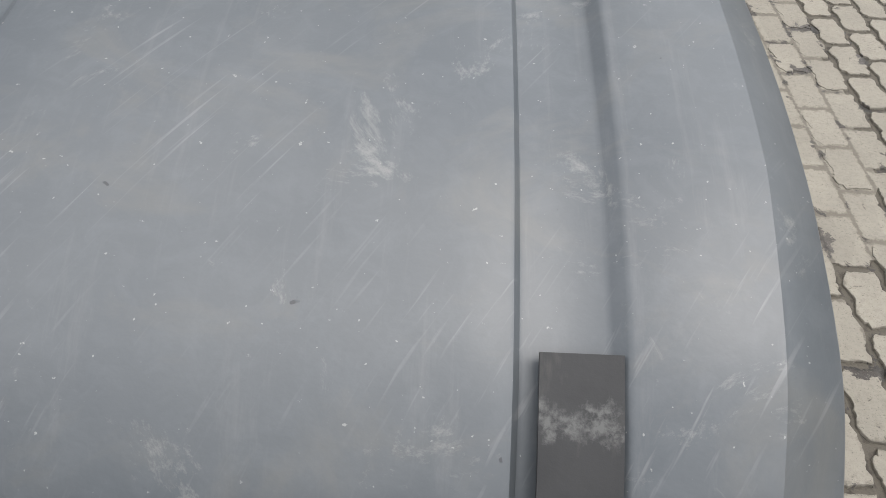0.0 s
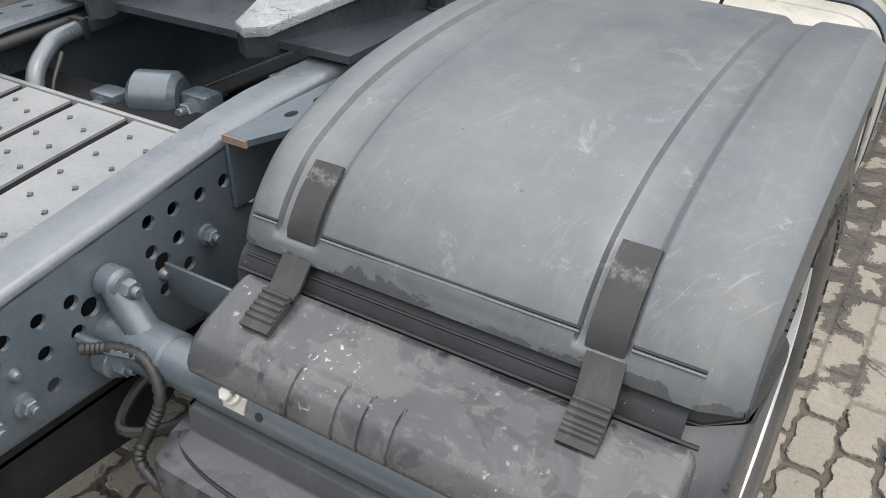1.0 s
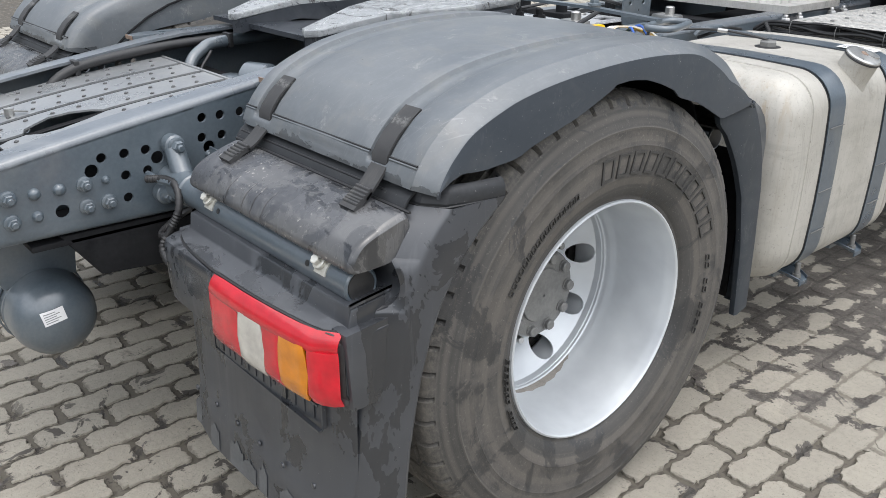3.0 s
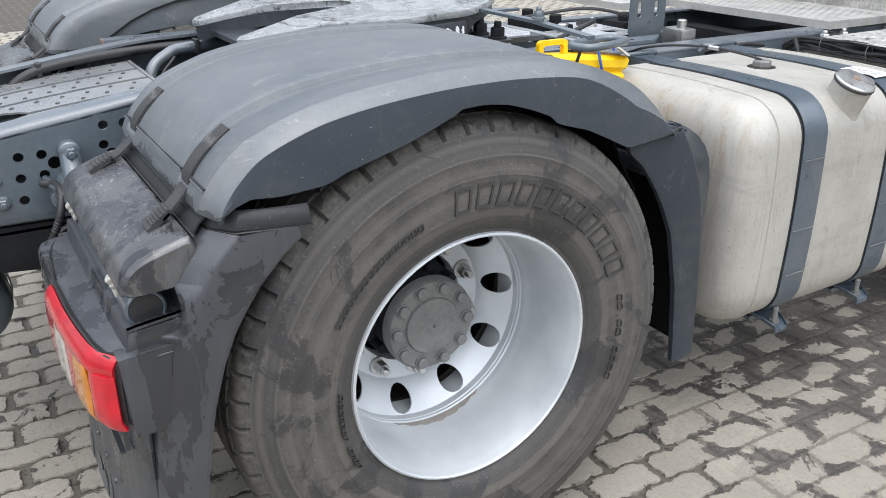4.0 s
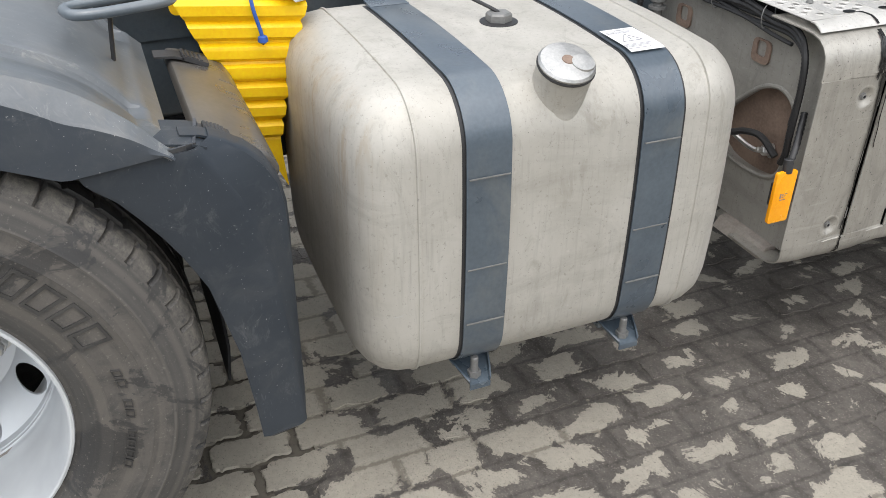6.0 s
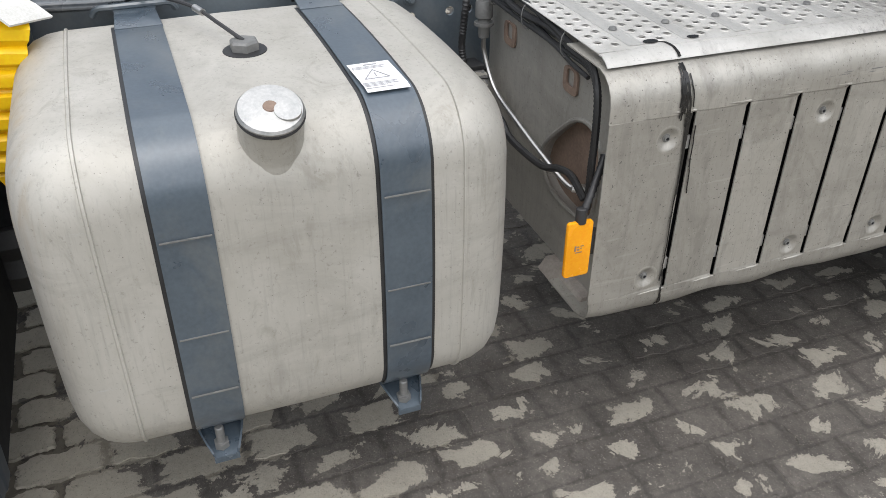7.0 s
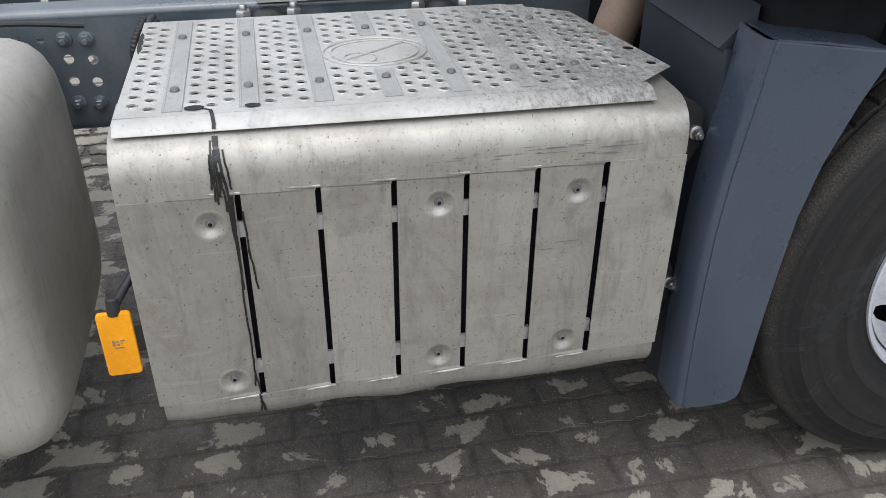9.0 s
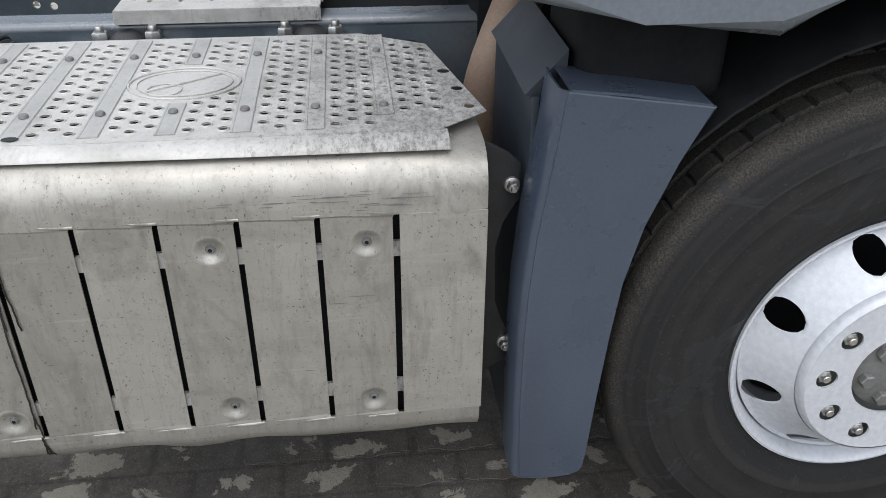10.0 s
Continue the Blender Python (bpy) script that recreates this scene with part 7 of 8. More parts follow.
# start y, end y, top z, bottom z, width
for ya, yb, za, zb, wd_ in ((2.8865, 2.888, 0.944, 0.915, 0.011), (2.889, 2.8995, 0.93, 0.835, 0.005), (2.8965, 2.9015, 0.85, 0.68, 0.0055), (2.8785, 2.8775, 0.94, 0.85, 0.003), (2.882, 2.881, 0.93, 0.845, 0.0026), (2.885, 2.886, 0.92, 0.858, 0.0026), (2.8755, 2.874, 0.925, 0.872, 0.0012), (2.8965, 2.9035, 0.93, 0.87, 0.002), (2.888, 2.893, 0.9, 0.83, 0.0026), (2.902, 2.8985, 0.858, 0.64, 0.0036), (2.8985, 2.9005, 0.64, 0.53, 0.0026), (2.9005, 2.8975, 0.53, 0.47, 0.002),
                            (2.9155, 2.918, 0.83, 0.74, 0.0016), (2.9175, 2.9245, 0.76, 0.68, 0.0013), (2.9, 2.906, 0.5, 0.45, 0.0018), (2.903, 2.911, 0.45, 0.398, 0.0028), (2.905, 2.9015, 0.446, 0.4, 0.0022), (2.9065, 2.9075, 0.43, 0.402, 0.0015)):
    n_ = 16
    rows = []
    y = ya
    for k in range(n_ + 1):
        t = k / n_
        z = za + (zb - za) * t
        y = ya + (yb - ya) * t + (0.0006 * math.sin(9 * t + 40 * ya) + 0.0003 * math.sin(23 * t + 90 * ya)) * min(1.0, 8 * t) + orr.uniform(-0.0002, 0.0002)
        panel = 2.8 if y < 2.908 else 2.916
        x = bend_x(z) + 0.0007
        if Z0 < z < Z1:
            x -= 0.002 * max(0.0, min(1.0, (y - panel) / 0.104))
        w_ = wd_ * (0.82 + 0.18 * orr.random()) * (1.0 - 0.4 * t) * (0.5 if k == n_ else 1.0)
        rows.append([(x + 0.0004, y - w_ / 2, z), (x + 0.0009, y, z), (x + 0.0004, y + w_ / 2, z)])
    part("oil_run", shell(bmesh.new(), rows, 0.0015, 1), M_OIL, cov, "black oily run down the cover")

# perforated step plate on the box
M_RIB = tank_aluminium("rib_aluminium", (0.4, 0.395, 0.376), (0.5, 0.492, 0.47), 0.35, 0.5)
ph = []
STRIPS = [2.823, 2.943, 3.062, 3.177, 3.292, 3.407, 3.52, 3.63]
cols = [2.759, 2.786] + [a + 0.06 + d for a in STRIPS[:-1] for d in (-0.0275, 0.0, 0.0275)]
for c, y in enumerate(cols):
    for r in range(12):
        x = -0.258 + r * 0.0375 + (0.0185 if c % 2 else 0)
        if x > 0.182 or (((x + 0.037) / 0.092) ** 2 + ((y - 3.176) / 0.112) ** 2 < 1.0) or (y > 3.54 and x > 0.13) or (y > 3.56 and x < -0.23):
            continue
        ph.append(ring(x, y, 0.0076, 9))
ph += [ring(0.115, 3.662, 0.0095, 12), ring(0.03, 3.652, 0.011, 12), ring(-0.06, 3.638, 0.012, 12)]
po = [(-0.3, 2.742), (0.2, 2.735), (0.205, 2.9), (0.21, 3.1), (0.207, 3.3), (0.21, 3.5), (0.208, 3.6), (0.14, 3.688), (-0.22, 3.62), (-0.3, 3.49)]
tread = part("step_plate", plate(po, ph, 0.0016, Matrix.Translation((0, 0, 0.966))), M_PLATE, bodyo, "perforated aluminium step plate, soiled, with a bent front edge", 25)
# pressed-up rims round the holes
rm = bmesh.new()
for h_ in ph:
    if len(h_) > 9:
        continue
    x, y = sum(q[0] for q in h_) / 9, sum(q[1] for q in h_) / 9
    if y > 3.5 and x < -0.19:
        continue
    lathe(rm, (x, y, 0.9678), (0, 0, 1), [(0.0112, -0.0014), (0.0094, 0.0012), (0.0077, 0.0004)], 9)
tagged(part("hole_rim", rm, M_PLATE, tread), kind="stuff")
rows = [[(x0 + 0.002 * math.sin(5 * y + x0 * 9) + (0.01 * min(1.0, (y - 2.735) / 0.5) if x0 > 0.21 else 0.0), y, z) for x0, z in ((0.202, 0.9662), (0.214, 0.966), (0.228, 0.9595), (0.2365, 0.9535), (0.238, 0.951))] for y in [2.735 + 0.88 * k / 16 for k in range(17)]]
part("front_lip", shell(bmesh.new(), rows, 0.0025, 1), M_PLATE, tread)
for y in STRIPS:
    if y < 3.6:
        x1 = 0.19 if y < 3.52 else 0.14
        segs = ((-0.285, -0.135), (0.06, x1)) if abs(y - 3.176) < 0.02 else ((-0.285, x1),)
        for a, b in segs:
            rr_ = prism(bmesh.new(), [(y - 0.0165, 0.9672), (y - 0.015, 0.969), (y - 0.0125, 0.969), (y - 0.0115, 0.9682), (y + 0.0115, 0.9682), (y + 0.0125, 0.969), (y + 0.015, 0.969), (y + 0.0165, 0.9672)], "x", a, b)
            part("rib", rr_, M_RIB if y < 3.3 else M_PLATE, tread, smooth=0)
        for x in (-0.18, 0.1):
            part("rivet", lathe(bmesh.new(), (x, y, 0.9715), (0, 0, 1), [(0.0085, -0.002), (0.007, 0.002), (0, 0.003)], 10), M_HUB, tread)
em = bmesh.new()
tube(em, [(-0.037 + 0.078 * math.cos(radians(a)), 3.176 + 0.097 * math.sin(radians(a)), 0.968) for a in range(0, 361, 15)], 0.0022, 6, 0)
tube(em, [(-0.037 + 0.064 * math.cos(radians(a)), 3.176 + 0.083 * math.sin(radians(a)), 0.968) for a in range(0, 361, 15)], 0.0014, 6, 0)
tube(em, [(0.005, 3.11, 0.968), (-0.037, 3.176, 0.9685), (-0.08, 3.235, 0.968)], 0.0022, 6, 3)
tube(em, [(-0.005 + 0.03 * math.cos(radians(a)), 3.145 + 0.03 * math.sin(radians(a)), 0.968) for a in range(0, 361, 20)], 0.0014, 6, 0)
part("embossed_oval", em, M_PLATE, tread)
tb_ = bmesh.new()
ribbon(tb_, [(0.186, 2.872, 0.9682), (0.192, 2.882, 0.9682), (0.203, 2.884, 0.9682), (0.217, 2.8855, 0.967), (0.231, 2.887, 0.961), (0.2395, 2.8865, 0.9555)], (0, 1, 0), 0.006, 0.0008)
part("oil_trickle", tb_, M_OIL, tread, "black oil trickle over the plate's lip")
for x, y, w_ in ((0.182, 2.857, 0.016), (0.187, 2.948, 0.013)):
    part("oil_stain", prism(bmesh.new(), ring(x, y, w_ * 0.6, 10, w_), "z", 0.9683, 0.9692), M_OIL, tread)

# cable bundle, sensor hose and side reflector
for k, (dx, dz, r) in enumerate(((0, 0, 0.0085), (0.004, -0.013, 0.0058), (-0.004, 0.012, 0.0062), (0.012, -0.003, 0.005), (0.0, -0.027, 0.0048))):
    pts = [(-0.46, 2.745 + dx, 0.9 + dz), (-0.4, 2.752 + dx, 0.938 + dz), (-0.28, 2.748 + dx, 0.945 + dz - 0.012 * (k % 2)), (-0.16, 2.75 + dx, 0.932 + dz + 0.01 * (k % 3)), (-0.02, 2.752 + dx, 0.941 + dz - 0.014 * (k % 2)), (0.08, 2.75 + dx, 0.93 + dz), (0.15, 2.75 + dx, 0.925 + dz)]
    if k < 3:
        pts += [(0.2 + dx, 2.742, 0.895 + dz), (0.214 + dx * 0.5, 2.74, 0.82), (0.21 + dx, 2.742, 0.72 + dz)]
    if k == 0:
        pts += [(0.208, 2.745, 0.66), (0.19, 2.755, 0.63)]
    part("cable", tube(bmesh.new(), pts, r, 8, 8, 0.0011 if k == 0 else 0.0), M_HOSE, truck, "black cable bundle along the silencer box" if k == 0 else "")
for x in (-0.3, -0.12, 0.06):
    part("cable_tie", tube(bmesh.new(), [(x, 2.752 + 0.019 * math.cos(radians(a)), 0.936 + 0.03 * math.sin(radians(a))) for a in range(0, 361, 30)], 0.0014, 6, 0), M_HUB, truck)
part("cable", tube(bmesh.new(), [(0.216, 2.765, 0.76), (0.235, 2.745, 0.735), (0.262, 2.715, 0.705), (0.279, 2.69, 0.672)], 0.0085, 10, 8, 0.0016), M_HOSE, truck, "corrugated black cable sleeve")
part("connector", cyl(bmesh.new(), (0.276, 2.69, 0.69), (0.281, 2.688, 0.658), 0.011, 12, 0.002), M_HOSE, truck)
part("sensor_pipe", tube(bmesh.new(), [(-0.343, 2.745, 0.82), (-0.35, 2.752, 0.77), (-0.294, 2.76, 0.695), (-0.17, 2.765, 0.66), (-0.039, 2.77, 0.632), (0.05, 2.785, 0.605), (0.09, 2.8, 0.605)], 0.0062, 8), M_STEEL, truck)
part("sensor_nut", bolt(bmesh.new(), (0.1, 2.812, 0.61), (-0.4, -1, 0.1), 0.012, 0.02), M_STEEL, truck)
part("cable", tube(bmesh.new(), [(-0.34, 2.72, 0.64), (-0.237, 2.735, 0.658), (-0.2, 2.74, 0.65), (-0.147, 2.74, 0.63), (-0.013, 2.75, 0.628), (0.06, 2.755, 0.655), (0.11, 2.76, 0.66), (0.16, 2.765, 0.63)], 0.0085, 8), M_HOSE, truck)
rf = bmesh.new()
prism(rf, rounded(2.659, 2.714, 0.537, 0.664, 0.006, 3), "x", 0.277, 0.287, 0.002)
refl = part("side_reflector", rf, M_ORANGE, truck, "orange rectangular side reflector hanging on a cable")
for a, b, c, d in ((2.677, 2.681, 0.599, 0.611), (2.683, 2.688, 0.6, 0.603), (2.683, 2.687, 0.606, 0.609), (2.69, 2.697, 0.608, 0.61), (2.69, 2.693, 0.603, 0.605), (2.679, 2.694, 0.594, 0.596)):
    part("mark", box(bmesh.new(), 0.2866, 0.2876, a, b, c, d), M_RUST, refl)
part("holder", box(bmesh.new(), 0.262, 0.277, 2.668, 2.735, 0.575, 0.63, 0.003), M_HOSE, refl)
part("hose", tube(bmesh.new(), [(-0.4, 2.73, 0.945), (-0.36, 2.705, 0.9), (-0.366, 2.7, 0.83), (-0.37, 2.7, 0.78), (-0.34, 2.7, 0.72), (-0.325, 2.7, 0.65), (-0.315, 2.705, 0.57)], 0.0095, 10, 8, 0.0018), M_HOSE, truck, "corrugated black hose hanging at the rail")
va_ = lathe(bmesh.new(), (-0.345, 2.745, 0.905), (0.02, 0, -1), [(0, 0), (0.019, 0), (0.021, 0.006), (0.021, 0.04), (0.014, 0.045), (0.014, 0.052), (0.024, 0.053), (0.024, 0.06), (0.015, 0.062), (0.013, 0.09), (0, 0.09)], 16)
part("valve", va_, M_HUB, truck, "grey metal sensor body above the box's end")
part("clip", box(bmesh.new(), -0.375, -0.33, 2.69, 2.75, 0.66, 0.68, 0.004), M_HOSE, truck)
part("clip", box(bmesh.new(), -0.38, -0.32, 2.69, 2.74, 0.74, 0.752, 0.003), M_HOSE, truck)

# step plates behind the cab, resting on the rails
def treadplate(x0, x1, y0, y1, z, name_label):
    hs = []
    for r in range(int((y1 - y0 - 0.04) / 0.034)):
        for c in range(int((x1 - x0 - 0.05) / 0.036)):
            hs.append(ring(x0 + 0.03 + c * 0.036 + (0.018 if r % 2 else 0), y0 + 0.03 + r * 0.034, 0.0095, 7, 0.006))
    ob = part("catwalk_plate", plate(rounded(x0, x1, y0, y1, 0.012, 3), hs, 0.004, Matrix.Translation((0, 0, z))), M_PLATE, truck, name_label, 25)
    part("edge", box(bmesh.new(), x0, x1, y0 - 0.001, y0 + 0.004, z - 0.028, z + 0.001), M_PLATE, ob)
    part("edge", box(bmesh.new(), x1 - 0.004, x1 + 0.001, y0, y1, z - 0.028, z + 0.001), M_PLATE, ob)


treadplate(-1.28, -0.44, 2.97, 3.41, 0.985, "perforated aluminium catwalk plate over the rails")
treadplate(-2.0, -1.36, 2.75, 3.5, 0.97, "perforated aluminium plate over the far side")
part("upright_sheet", box(bmesh.new(), -1.1, -0.5, 3.41, 3.416, 0.98, 1.2, 0.001), M_PLATE, truck, "pale metal sheet behind the cab")
shelf_ = part("bracket", box(bmesh.new(), RX, RX + 0.05, 2.86, 3.12, 0.912, 0.92, 0.002), M_FRAME, truck)
part("bracket", box(bmesh.new(), RX, RX + 0.05, 3.28, 3.5, 0.912, 0.92, 0.002), M_FRAME, truck)
for y in (2.937, 3.048, 3.33, 3.44):
    part("bolt", bolt(bmesh.new(), (RX + 0.025, y, 0.92), (0, 0, 1), 0.016, 0.02), M_STEEL, shelf_)
for y in (2.992, 3.385):
    part("rubber_buffer", lathe(bmesh.new(), (RX + 0.02, y, 0.912), (0, 0, 1), [(0.04, 0), (0.038, 0.02), (0.02, 0.032), (0, 0.034)], 20), M_HOSE, shelf_)

# exhaust pipe rising past the cab's rear corner
part("exhaust_pipe", tube(bmesh.new(), [(-0.33, 3.74, 0.62), (-0.33, 3.77, 0.85), (-0.345, 3.86, 1.1), (-0.35, 3.9, 1.3), (-0.35, 3.9, 1.6)], 0.052, 22, 6), M_PIPE, truck, "heat-tanned exhaust pipe")

# ---- front wheel skirt and cab ----
edge = [(3.776, 1.062), (3.767, 0.976), (3.757, 0.9), (3.747, 0.82), (3.739, 0.71), (3.737, 0.6), (3.738, 0.48), (3.743, 0.29)]
face_out = edge + [(3.79, 0.286), (3.84, 0.289), (3.862, 0.294), (3.868, 0.31), (3.87, 0.36), (3.8765, 0.483), (3.885, 0.609), (3.896, 0.726), (3.919, 0.832), (3.958, 0.939), (4.004, 1.03)]
sk = bmesh.new()
prism(sk, face_out, "x", 0.301, 0.313, 0.0045, 3)
skirt = part("wheel_skirt", sk, M_SKIRT, truck, "grey painted wheel-arch skirt behind the front wheel", 35)
rows = [[(0.309, y + 0.001, z), (0.304, y - 0.007, z), (0.293, y - 0.011, z), (0.25, y - 0.014, z + 0.002), (0.215, y - 0.012, z + 0.004)] for y, z in edge]
part("return", shell(bmesh.new(), rows, 0.004, 1), M_SKIRT, skirt, "", 45)
rows = [[(x, y, z) for x in (0.309, 0.25, 0.2)] for y, z in ((3.78, 1.06), (3.87, 1.05), (3.998, 1.029))]
part("top_edge", shell(bmesh.new(), rows, 0.004, 1), M_SKIRT, skirt)
# skirt paint darkened: the shadow on the rear-facing inner panel in its colour
M_INNER_SHADED = worn("shaded_panel_paint", (0.026, 0.032, 0.042), (0.036, 0.043, 0.054), 0.45, 0.0, 5.0, 160.0, 0.05).m
inn = bmesh.new()
box(inn, -0.12, 0.22, 3.745, 3.757, 0.262, 1.02, 0.003)
part("inner_panel", inn, M_INNER_SHADED, skirt)
inn = bmesh.new()
prism(inn, [(3.735, 1.02), (3.8, 1.09), (3.8, 1.06), (3.76, 1.0)], "x", -0.12, 0.21, 0.003)
part("panel_top", inn, M_INNER_SHADED, skirt)
part("bracket", prism(bmesh.new(), [(3.68, 0.94), (3.715, 0.92), (3.737, 0.9), (3.737, 0.83), (3.708, 0.79), (3.7, 0.74), (3.7, 0.63), (3.712, 0.59), (3.735, 0.555), (3.735, 0.5), (3.69, 0.47), (3.67, 0.47), (3.67, 0.94)], "x", 0.196, 0.204, 0.003), M_HOSE, skirt, "black hourglass-shaped bracket")
for z in (0.863, 0.537):
    part("bolt", bolt(bmesh.new(), (0.204, 3.723, z), (1, 0, 0), 0.009, 0.012), M_STEEL, skirt)
ln_ = bmesh.new()
box(ln_, 0.0, 0.23, 3.81, 4.05, 1.0, 1.3, 0.035, 3)
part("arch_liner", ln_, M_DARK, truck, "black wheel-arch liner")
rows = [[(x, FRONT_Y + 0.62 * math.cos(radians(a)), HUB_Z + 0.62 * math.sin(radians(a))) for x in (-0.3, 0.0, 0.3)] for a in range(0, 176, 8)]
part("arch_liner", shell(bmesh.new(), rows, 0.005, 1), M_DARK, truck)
cab_side = [(3.64, 1.215), (3.86, 1.17), (4.057, 1.145), (4.15, 1.205), (4.28, 1.26), (4.5, 1.27), (4.75, 1.2), (4.93, 1.0), (4.98, 0.45), (5.7, 0.45), (5.82, 1.2), (5.72, 2.4), (5.5, 3.3), (3.64, 3.3)]
cb_ = bmesh.new()
prism(cb_, cab_side, "x", 2 * XC - 0.36, 0.36, 0.025, 3)
cab = part("cab", cb_, M_CAB, truck, "grey painted driver's cab above the front wheel", 35)
part("engine", box(bmesh.new(), XC - 0.4, XC + 0.4, 3.75, 5.6, 0.5, 1.15, 0.05), M_DARK, truck)
part("air_spring", lathe(bmesh.new(), (-0.44, 1.6, 0.34), (0, 0, 1), [(0.0, 0), (0.09, 0), (0.115, 0.05), (0.1, 0.09), (0.115, 0.13), (0.1, 0.17), (0.0, 0.17)], 24), M_HOSE, truck)
part("hanger", prism(bmesh.new(), [(1.6, 0.72), (1.7, 0.72), (1.69, 0.5), (1.66, 0.4), (1.6, 0.4), (1.58, 0.5)], "x", -0.43, -0.36, 0.01), M_DARK, truck)

M_CLOTH = worn("pale_cloth", (0.55, 0.54, 0.5), (0.68, 0.67, 0.63), 0.85, 0.0, 30.0, 220.0, 0.6).m
# ---- wheel chock in its holder ----
chock = thing("wheel_chock", (-0.25, 1.63, 0.56), "bright yellow ribbed plastic wheel chock hung tip down beside the tank", "chock")
CHOCK_L = [(1.024, 1.5), (0.91, 1.548), (0.777, 1.605), (0.708, 1.634), (0.575, 1.692)]
CHOCK_R = [(1.024, 1.772), (0.863, 1.724), (0.777, 1.703), (0.707, 1.688), (0.65, 1.69), (0.575, 1.696)]
N, RIB = 7, 0.0465
rows = []
for k in range(86):
    z = 1.024 - 0.449 * k / 85
    u = (1.024 - z) / RIB
    u, flat = u % 1.0, u >= N
    # each rib leans out and turns in sharply at its lower edge; the tip below is plain
    f = 0.0 if flat else (u / 0.18 if u < 0.18 else 1.0 if u < 0.72 else (1 - u) / 0.28)
    le, ri = lerp_table(CHOCK_L[::-1], z) - 0.002 * f, lerp_table(CHOCK_R[::-1], z) + 0.004 * f - 0.002
    x = -0.237 + 0.015 * f + (0.008 if flat else 0.0)
    row = [(-0.33, le + 0.012, z - 0.01), (x, le, z), (x, ri, z - 0.1 * (ri - le)), (-0.33, ri - 0.006, z - 0.1 * (ri - le))]
    if k == 0:
        rows.append([row[0], (-0.25, le + 0.004, z + 0.001), (-0.25, ri - 0.004, row[2][2] + 0.001), row[3]])
    rows.append(row)
cb = bmesh.new()
loops = [[cb.verts.new(p) for p in r] for r in rows]
for p, q in zip(loops, loops[1:]):
    for k in range(4):
        cb.faces.new((p[k], p[(k + 1) % 4], q[(k + 1) % 4], q[k]))
cb.faces.new(loops[0])
cb.faces.new(loops[-1][::-1])
part("chock_body", cb, M_YELLOW, chock, "", 28)
part("handle", plate(rounded(1.497, 1.6, 0.975, 1.052, 0.014, 4), [rounded(1.513, 1.584, 1.0, 1.038, 0.008, 3)], 0.016, Matrix.Translation((-0.3, 0, 0)) @ ON_X), M_YELLOW, chock)
cordb = bmesh.new()
tube(cordb, [(-0.3, 1.72, 1.02), (-0.24, 1.66, 1.04), (-0.215, 1.655, 1.0), (-0.21, 1.665, 0.95), (-0.21, 1.668, 0.93)], 0.004, 8)
lathe(cordb, (-0.21, 1.668, 0.93), (0, 0, -1), [(0, -0.012), (0.01, -0.006), (0.011, 0.004), (0, 0.012)], 10)
tube(cordb, [(-0.3, 1.72, 1.02), (-0.24, 1.7, 1.045), (-0.22, 1.71, 1.02)], 0.004, 8)
tagged(part("cord", cordb, M_BLUE, None, "blue cord tied over the chock's top"), category="cord")
cl = bmesh.new()
ribbon(cl, [(-0.36, 1.66, 1.006), (-0.33, 1.69, 1.03), (-0.29, 1.715, 1.032), (-0.25, 1.75, 1.018), (-0.235, 1.775, 0.996)], (0.5, -0.4, 0.1), 0.11, 0.005)
tagged(part("cloth_scrap", cl, M_CLOTH, None, "scrap of pale woven cloth lying over the chock"), category="cloth")
part("holder", box(bmesh.new(), -0.36, -0.332, 1.55, 1.75, 0.6, 1.0, 0.005), M_DARK, truck)

# ---- ground ----
gb = bmesh.new()
S = 400.0
prism(gb, [(-S, -S), (S, -S), (S, S), (-S, S)], "z", -0.06, -0.007)
ground = part("ground", gb, M_JOINT, None)
tagged(ground, "concrete block paving with wide dirt-filled joints, partly wet", "ground", kind="structure")
rng = random.Random(5)
# trodden soil that has filled the joints beside and beneath the vehicle
fr = random.Random(9)
fo = [(1.25, 1.75), (1.35, 2.4), (1.4, 3.4), (1.3, 5.2), (-1.6, 5.2), (-1.7, 1.7), (-0.4, 1.62), (0.6, 1.66)]
loop_f = []
for (ax, ay), (bx, by) in zip(fo, fo[1:] + fo[:1]):
    for k in range(6):
        t = k / 6
        loop_f.append((ax + (bx - ax) * t + fr.uniform(-0.02, 0.02), ay + (by - ay) * t + fr.uniform(-0.02, 0.02)))
part("joint_fill", prism(bmesh.new(), loop_f, "z", -0.02, -0.002), M_PAVER, ground)


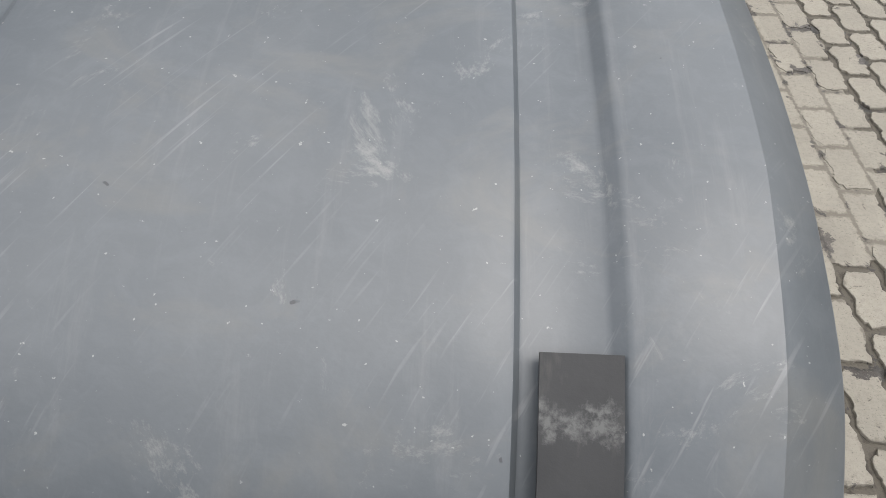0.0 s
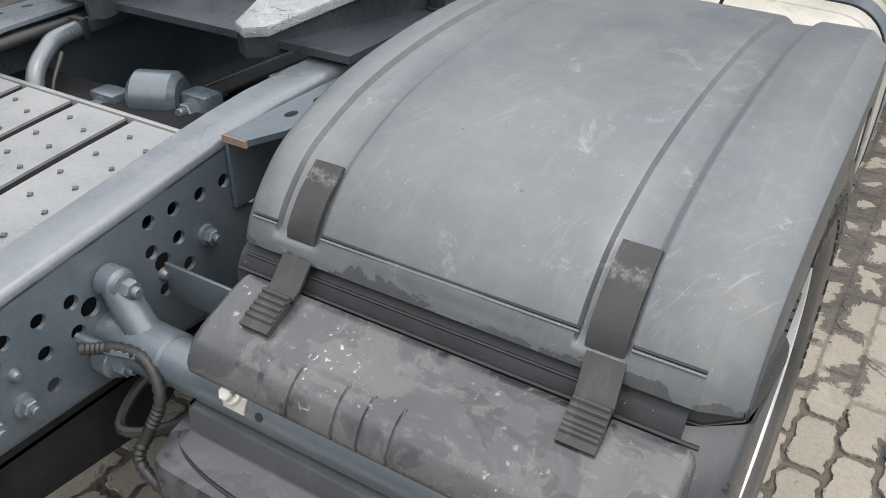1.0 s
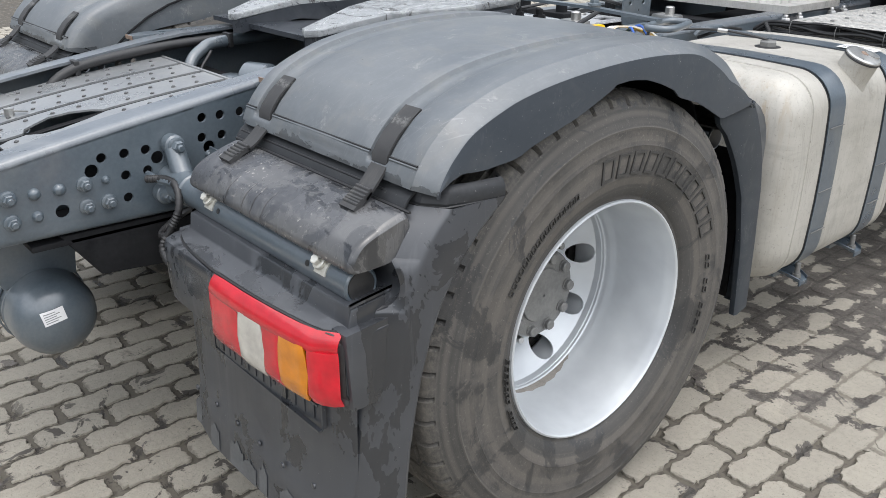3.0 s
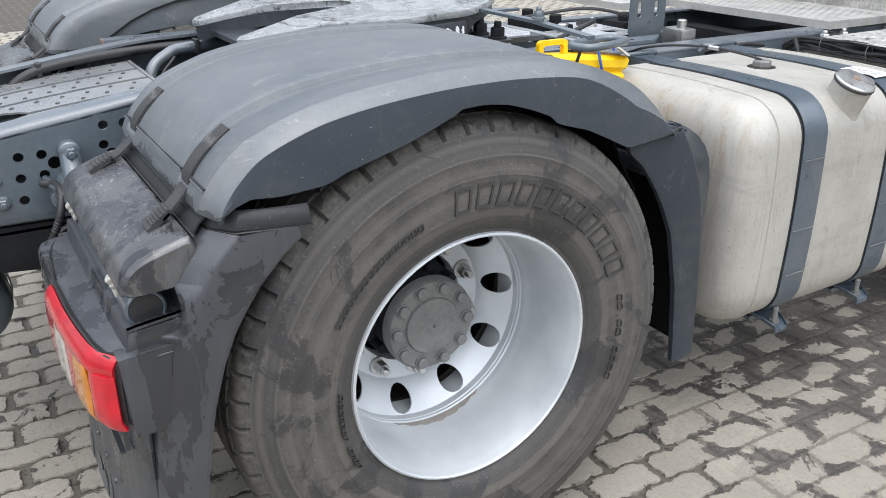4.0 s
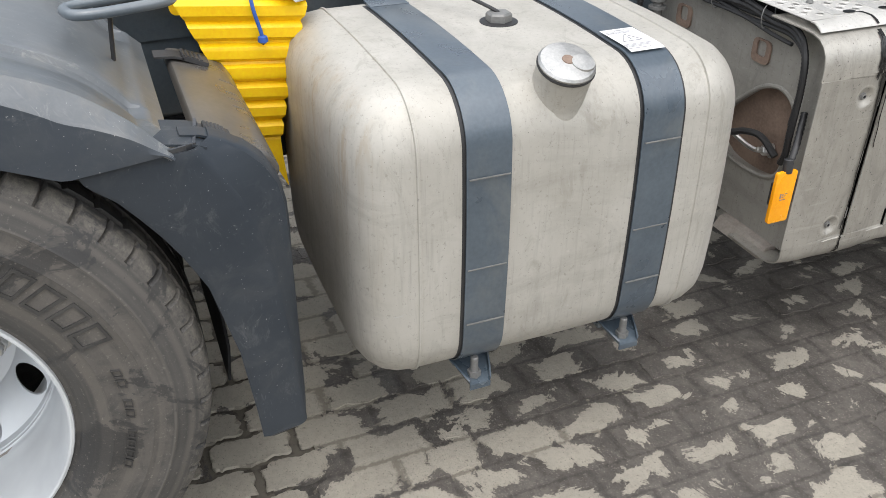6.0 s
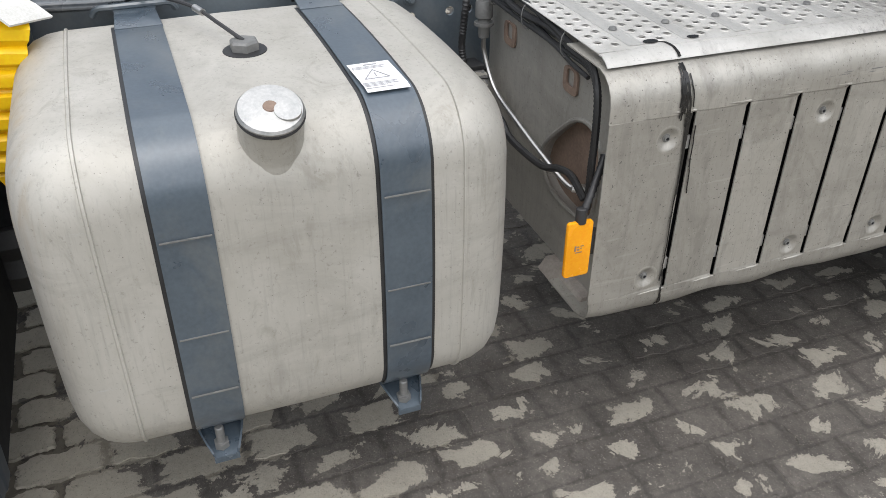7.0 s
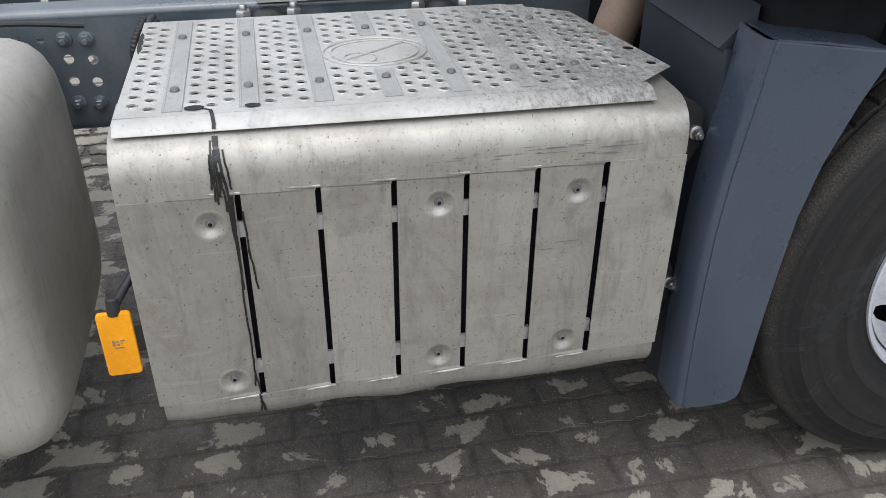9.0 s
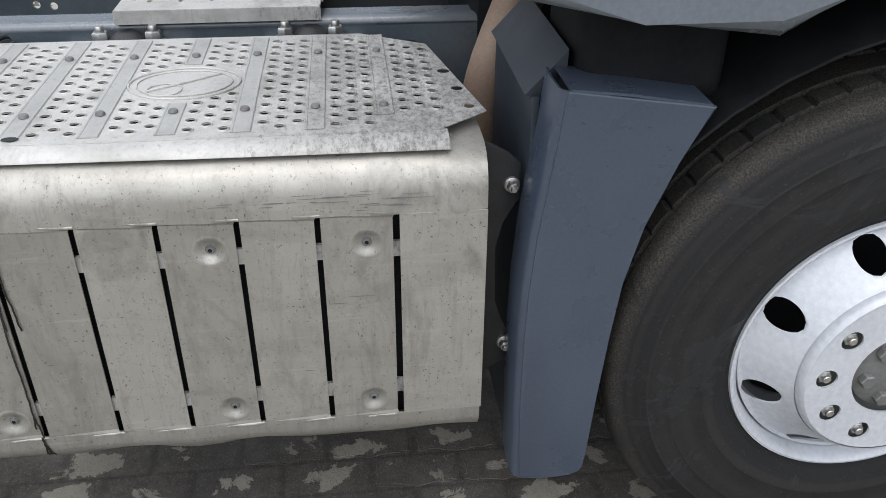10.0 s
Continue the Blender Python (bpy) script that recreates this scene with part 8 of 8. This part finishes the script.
def paver_mesh(seed, coarse=False):
    """A worn interlocking paver: its long sides run in a shallow zigzag, its rim is eaten by the joints' dirt."""
    r = random.Random(seed)
    lx, ly = 0.0448, 0.0935

    def wave(y):
        t = (y / (PY / 2) + 10.0) % 1.0
        return 0.0062 * (4 * abs(t - 0.5) - 1)
    n, e = (7, 2) if coarse else (22, 9)
    pts = []
    bite = [r.choice((0.0, 0.0, 0.004, 0.008)) for _ in range(4)]
    for side in range(4):
        k = n if side in (1, 3) else e
        run = 0.0
        for i in range(k):
            t = i / k
            # the wander keeps to itself along an edge, with teeth on top
            run = 0.6 * run + r.uniform(-0.0026, 0.0026)
            tooth = run + (r.uniform(-0.0022, 0.0022) if not coarse else 0.0)
            if side == 0:
                x, y = -lx + 2 * lx * t, -ly + tooth * 1.5
            elif side == 1:
                x, y = lx + tooth, -ly + 2 * ly * t
            elif side == 2:
                x, y = lx - 2 * lx * t, ly + tooth * 1.5
            else:
                x, y = -lx + tooth, ly - 2 * ly * t
            # blunt corners
            cx, cy = abs(x) / lx, abs(y) / ly
            c = max(0.0, cx + cy - 1.8) / 0.2
            f = bite[(2 if x > 0 else 0) + (1 if y > 0 else 0)] + 0.005
            x -= math.copysign(c * f * 0.8, x)
            y -= math.copysign(c * f * 1.3, y)
            pts.append((x + wave(y), y))
    vs = [(x * 0.975, y * 0.988, 0.0) for x, y in pts] + [(x, y, -0.0035) for x, y in pts] + [(x * 1.02, y * 1.01, -0.014) for x, y in pts]
    m_ = len(pts)
    fs = [tuple(range(m_))]
    for b in (0, m_):
        fs += [(b + i, b + m_ + i, b + m_ + (i + 1) % m_, b + (i + 1) % m_) for i in range(m_)]
    return vs, fs


variants = []
for k in range(14):
    vs, fs = paver_mesh(k)
    me = bpy.data.meshes.new("paver")
    me.from_pydata(vs, [], [f[::-1] if i else f for i, f in enumerate(fs)])
    me.materials.append(M_PAVER)
    me.update()
    variants.append(me)
singles = []
joined_v, joined_f = [], []
for i in range(-150, 90):
    x = i * PX + GX
    for j in range(-40, 130):
        y = j * PY + GY + (PY / 2 if i % 2 else 0)
        if not (-9 < x < 3.5 and -3 < y < 12):
            continue
        dz = rng.uniform(-0.0025, 0.0005)
        if 0.25 < x < 1.05 and 0.9 < y < 4.9 and len(singles) < 300:
            ob = new("paver", variants[rng.randrange(14)])
            ob.matrix_world = pose(x, y, dz, rng.uniform(-0.5, 0.5), rng.uniform(-0.7, 0.7), rng.uniform(-1, 1))
            ob.parent = ground
            singles.append(ob)
        else:
            vs, fs = paver_mesh(rng.randrange(40), not (-2.2 < x < 2.2 and -1.5 < y < 6))
            tx, ty = rng.uniform(-0.01, 0.01), rng.uniform(-0.012, 0.012)
            o = len(joined_v)
            joined_v += [(x + a, y + b, c + dz + a * tx + b * ty) for a, b, c in vs]
            joined_f += [tuple(o + k for k in (f[::-1] if q else f)) for q, f in enumerate(fs)]
me = bpy.data.meshes.new("pavers")
me.from_pydata(joined_v, [], joined_f)
me.materials.append(M_PAVER)
me.update()
pv = new("paver_field", me)
pv.parent = ground
tagged(pv, kind="stuff")
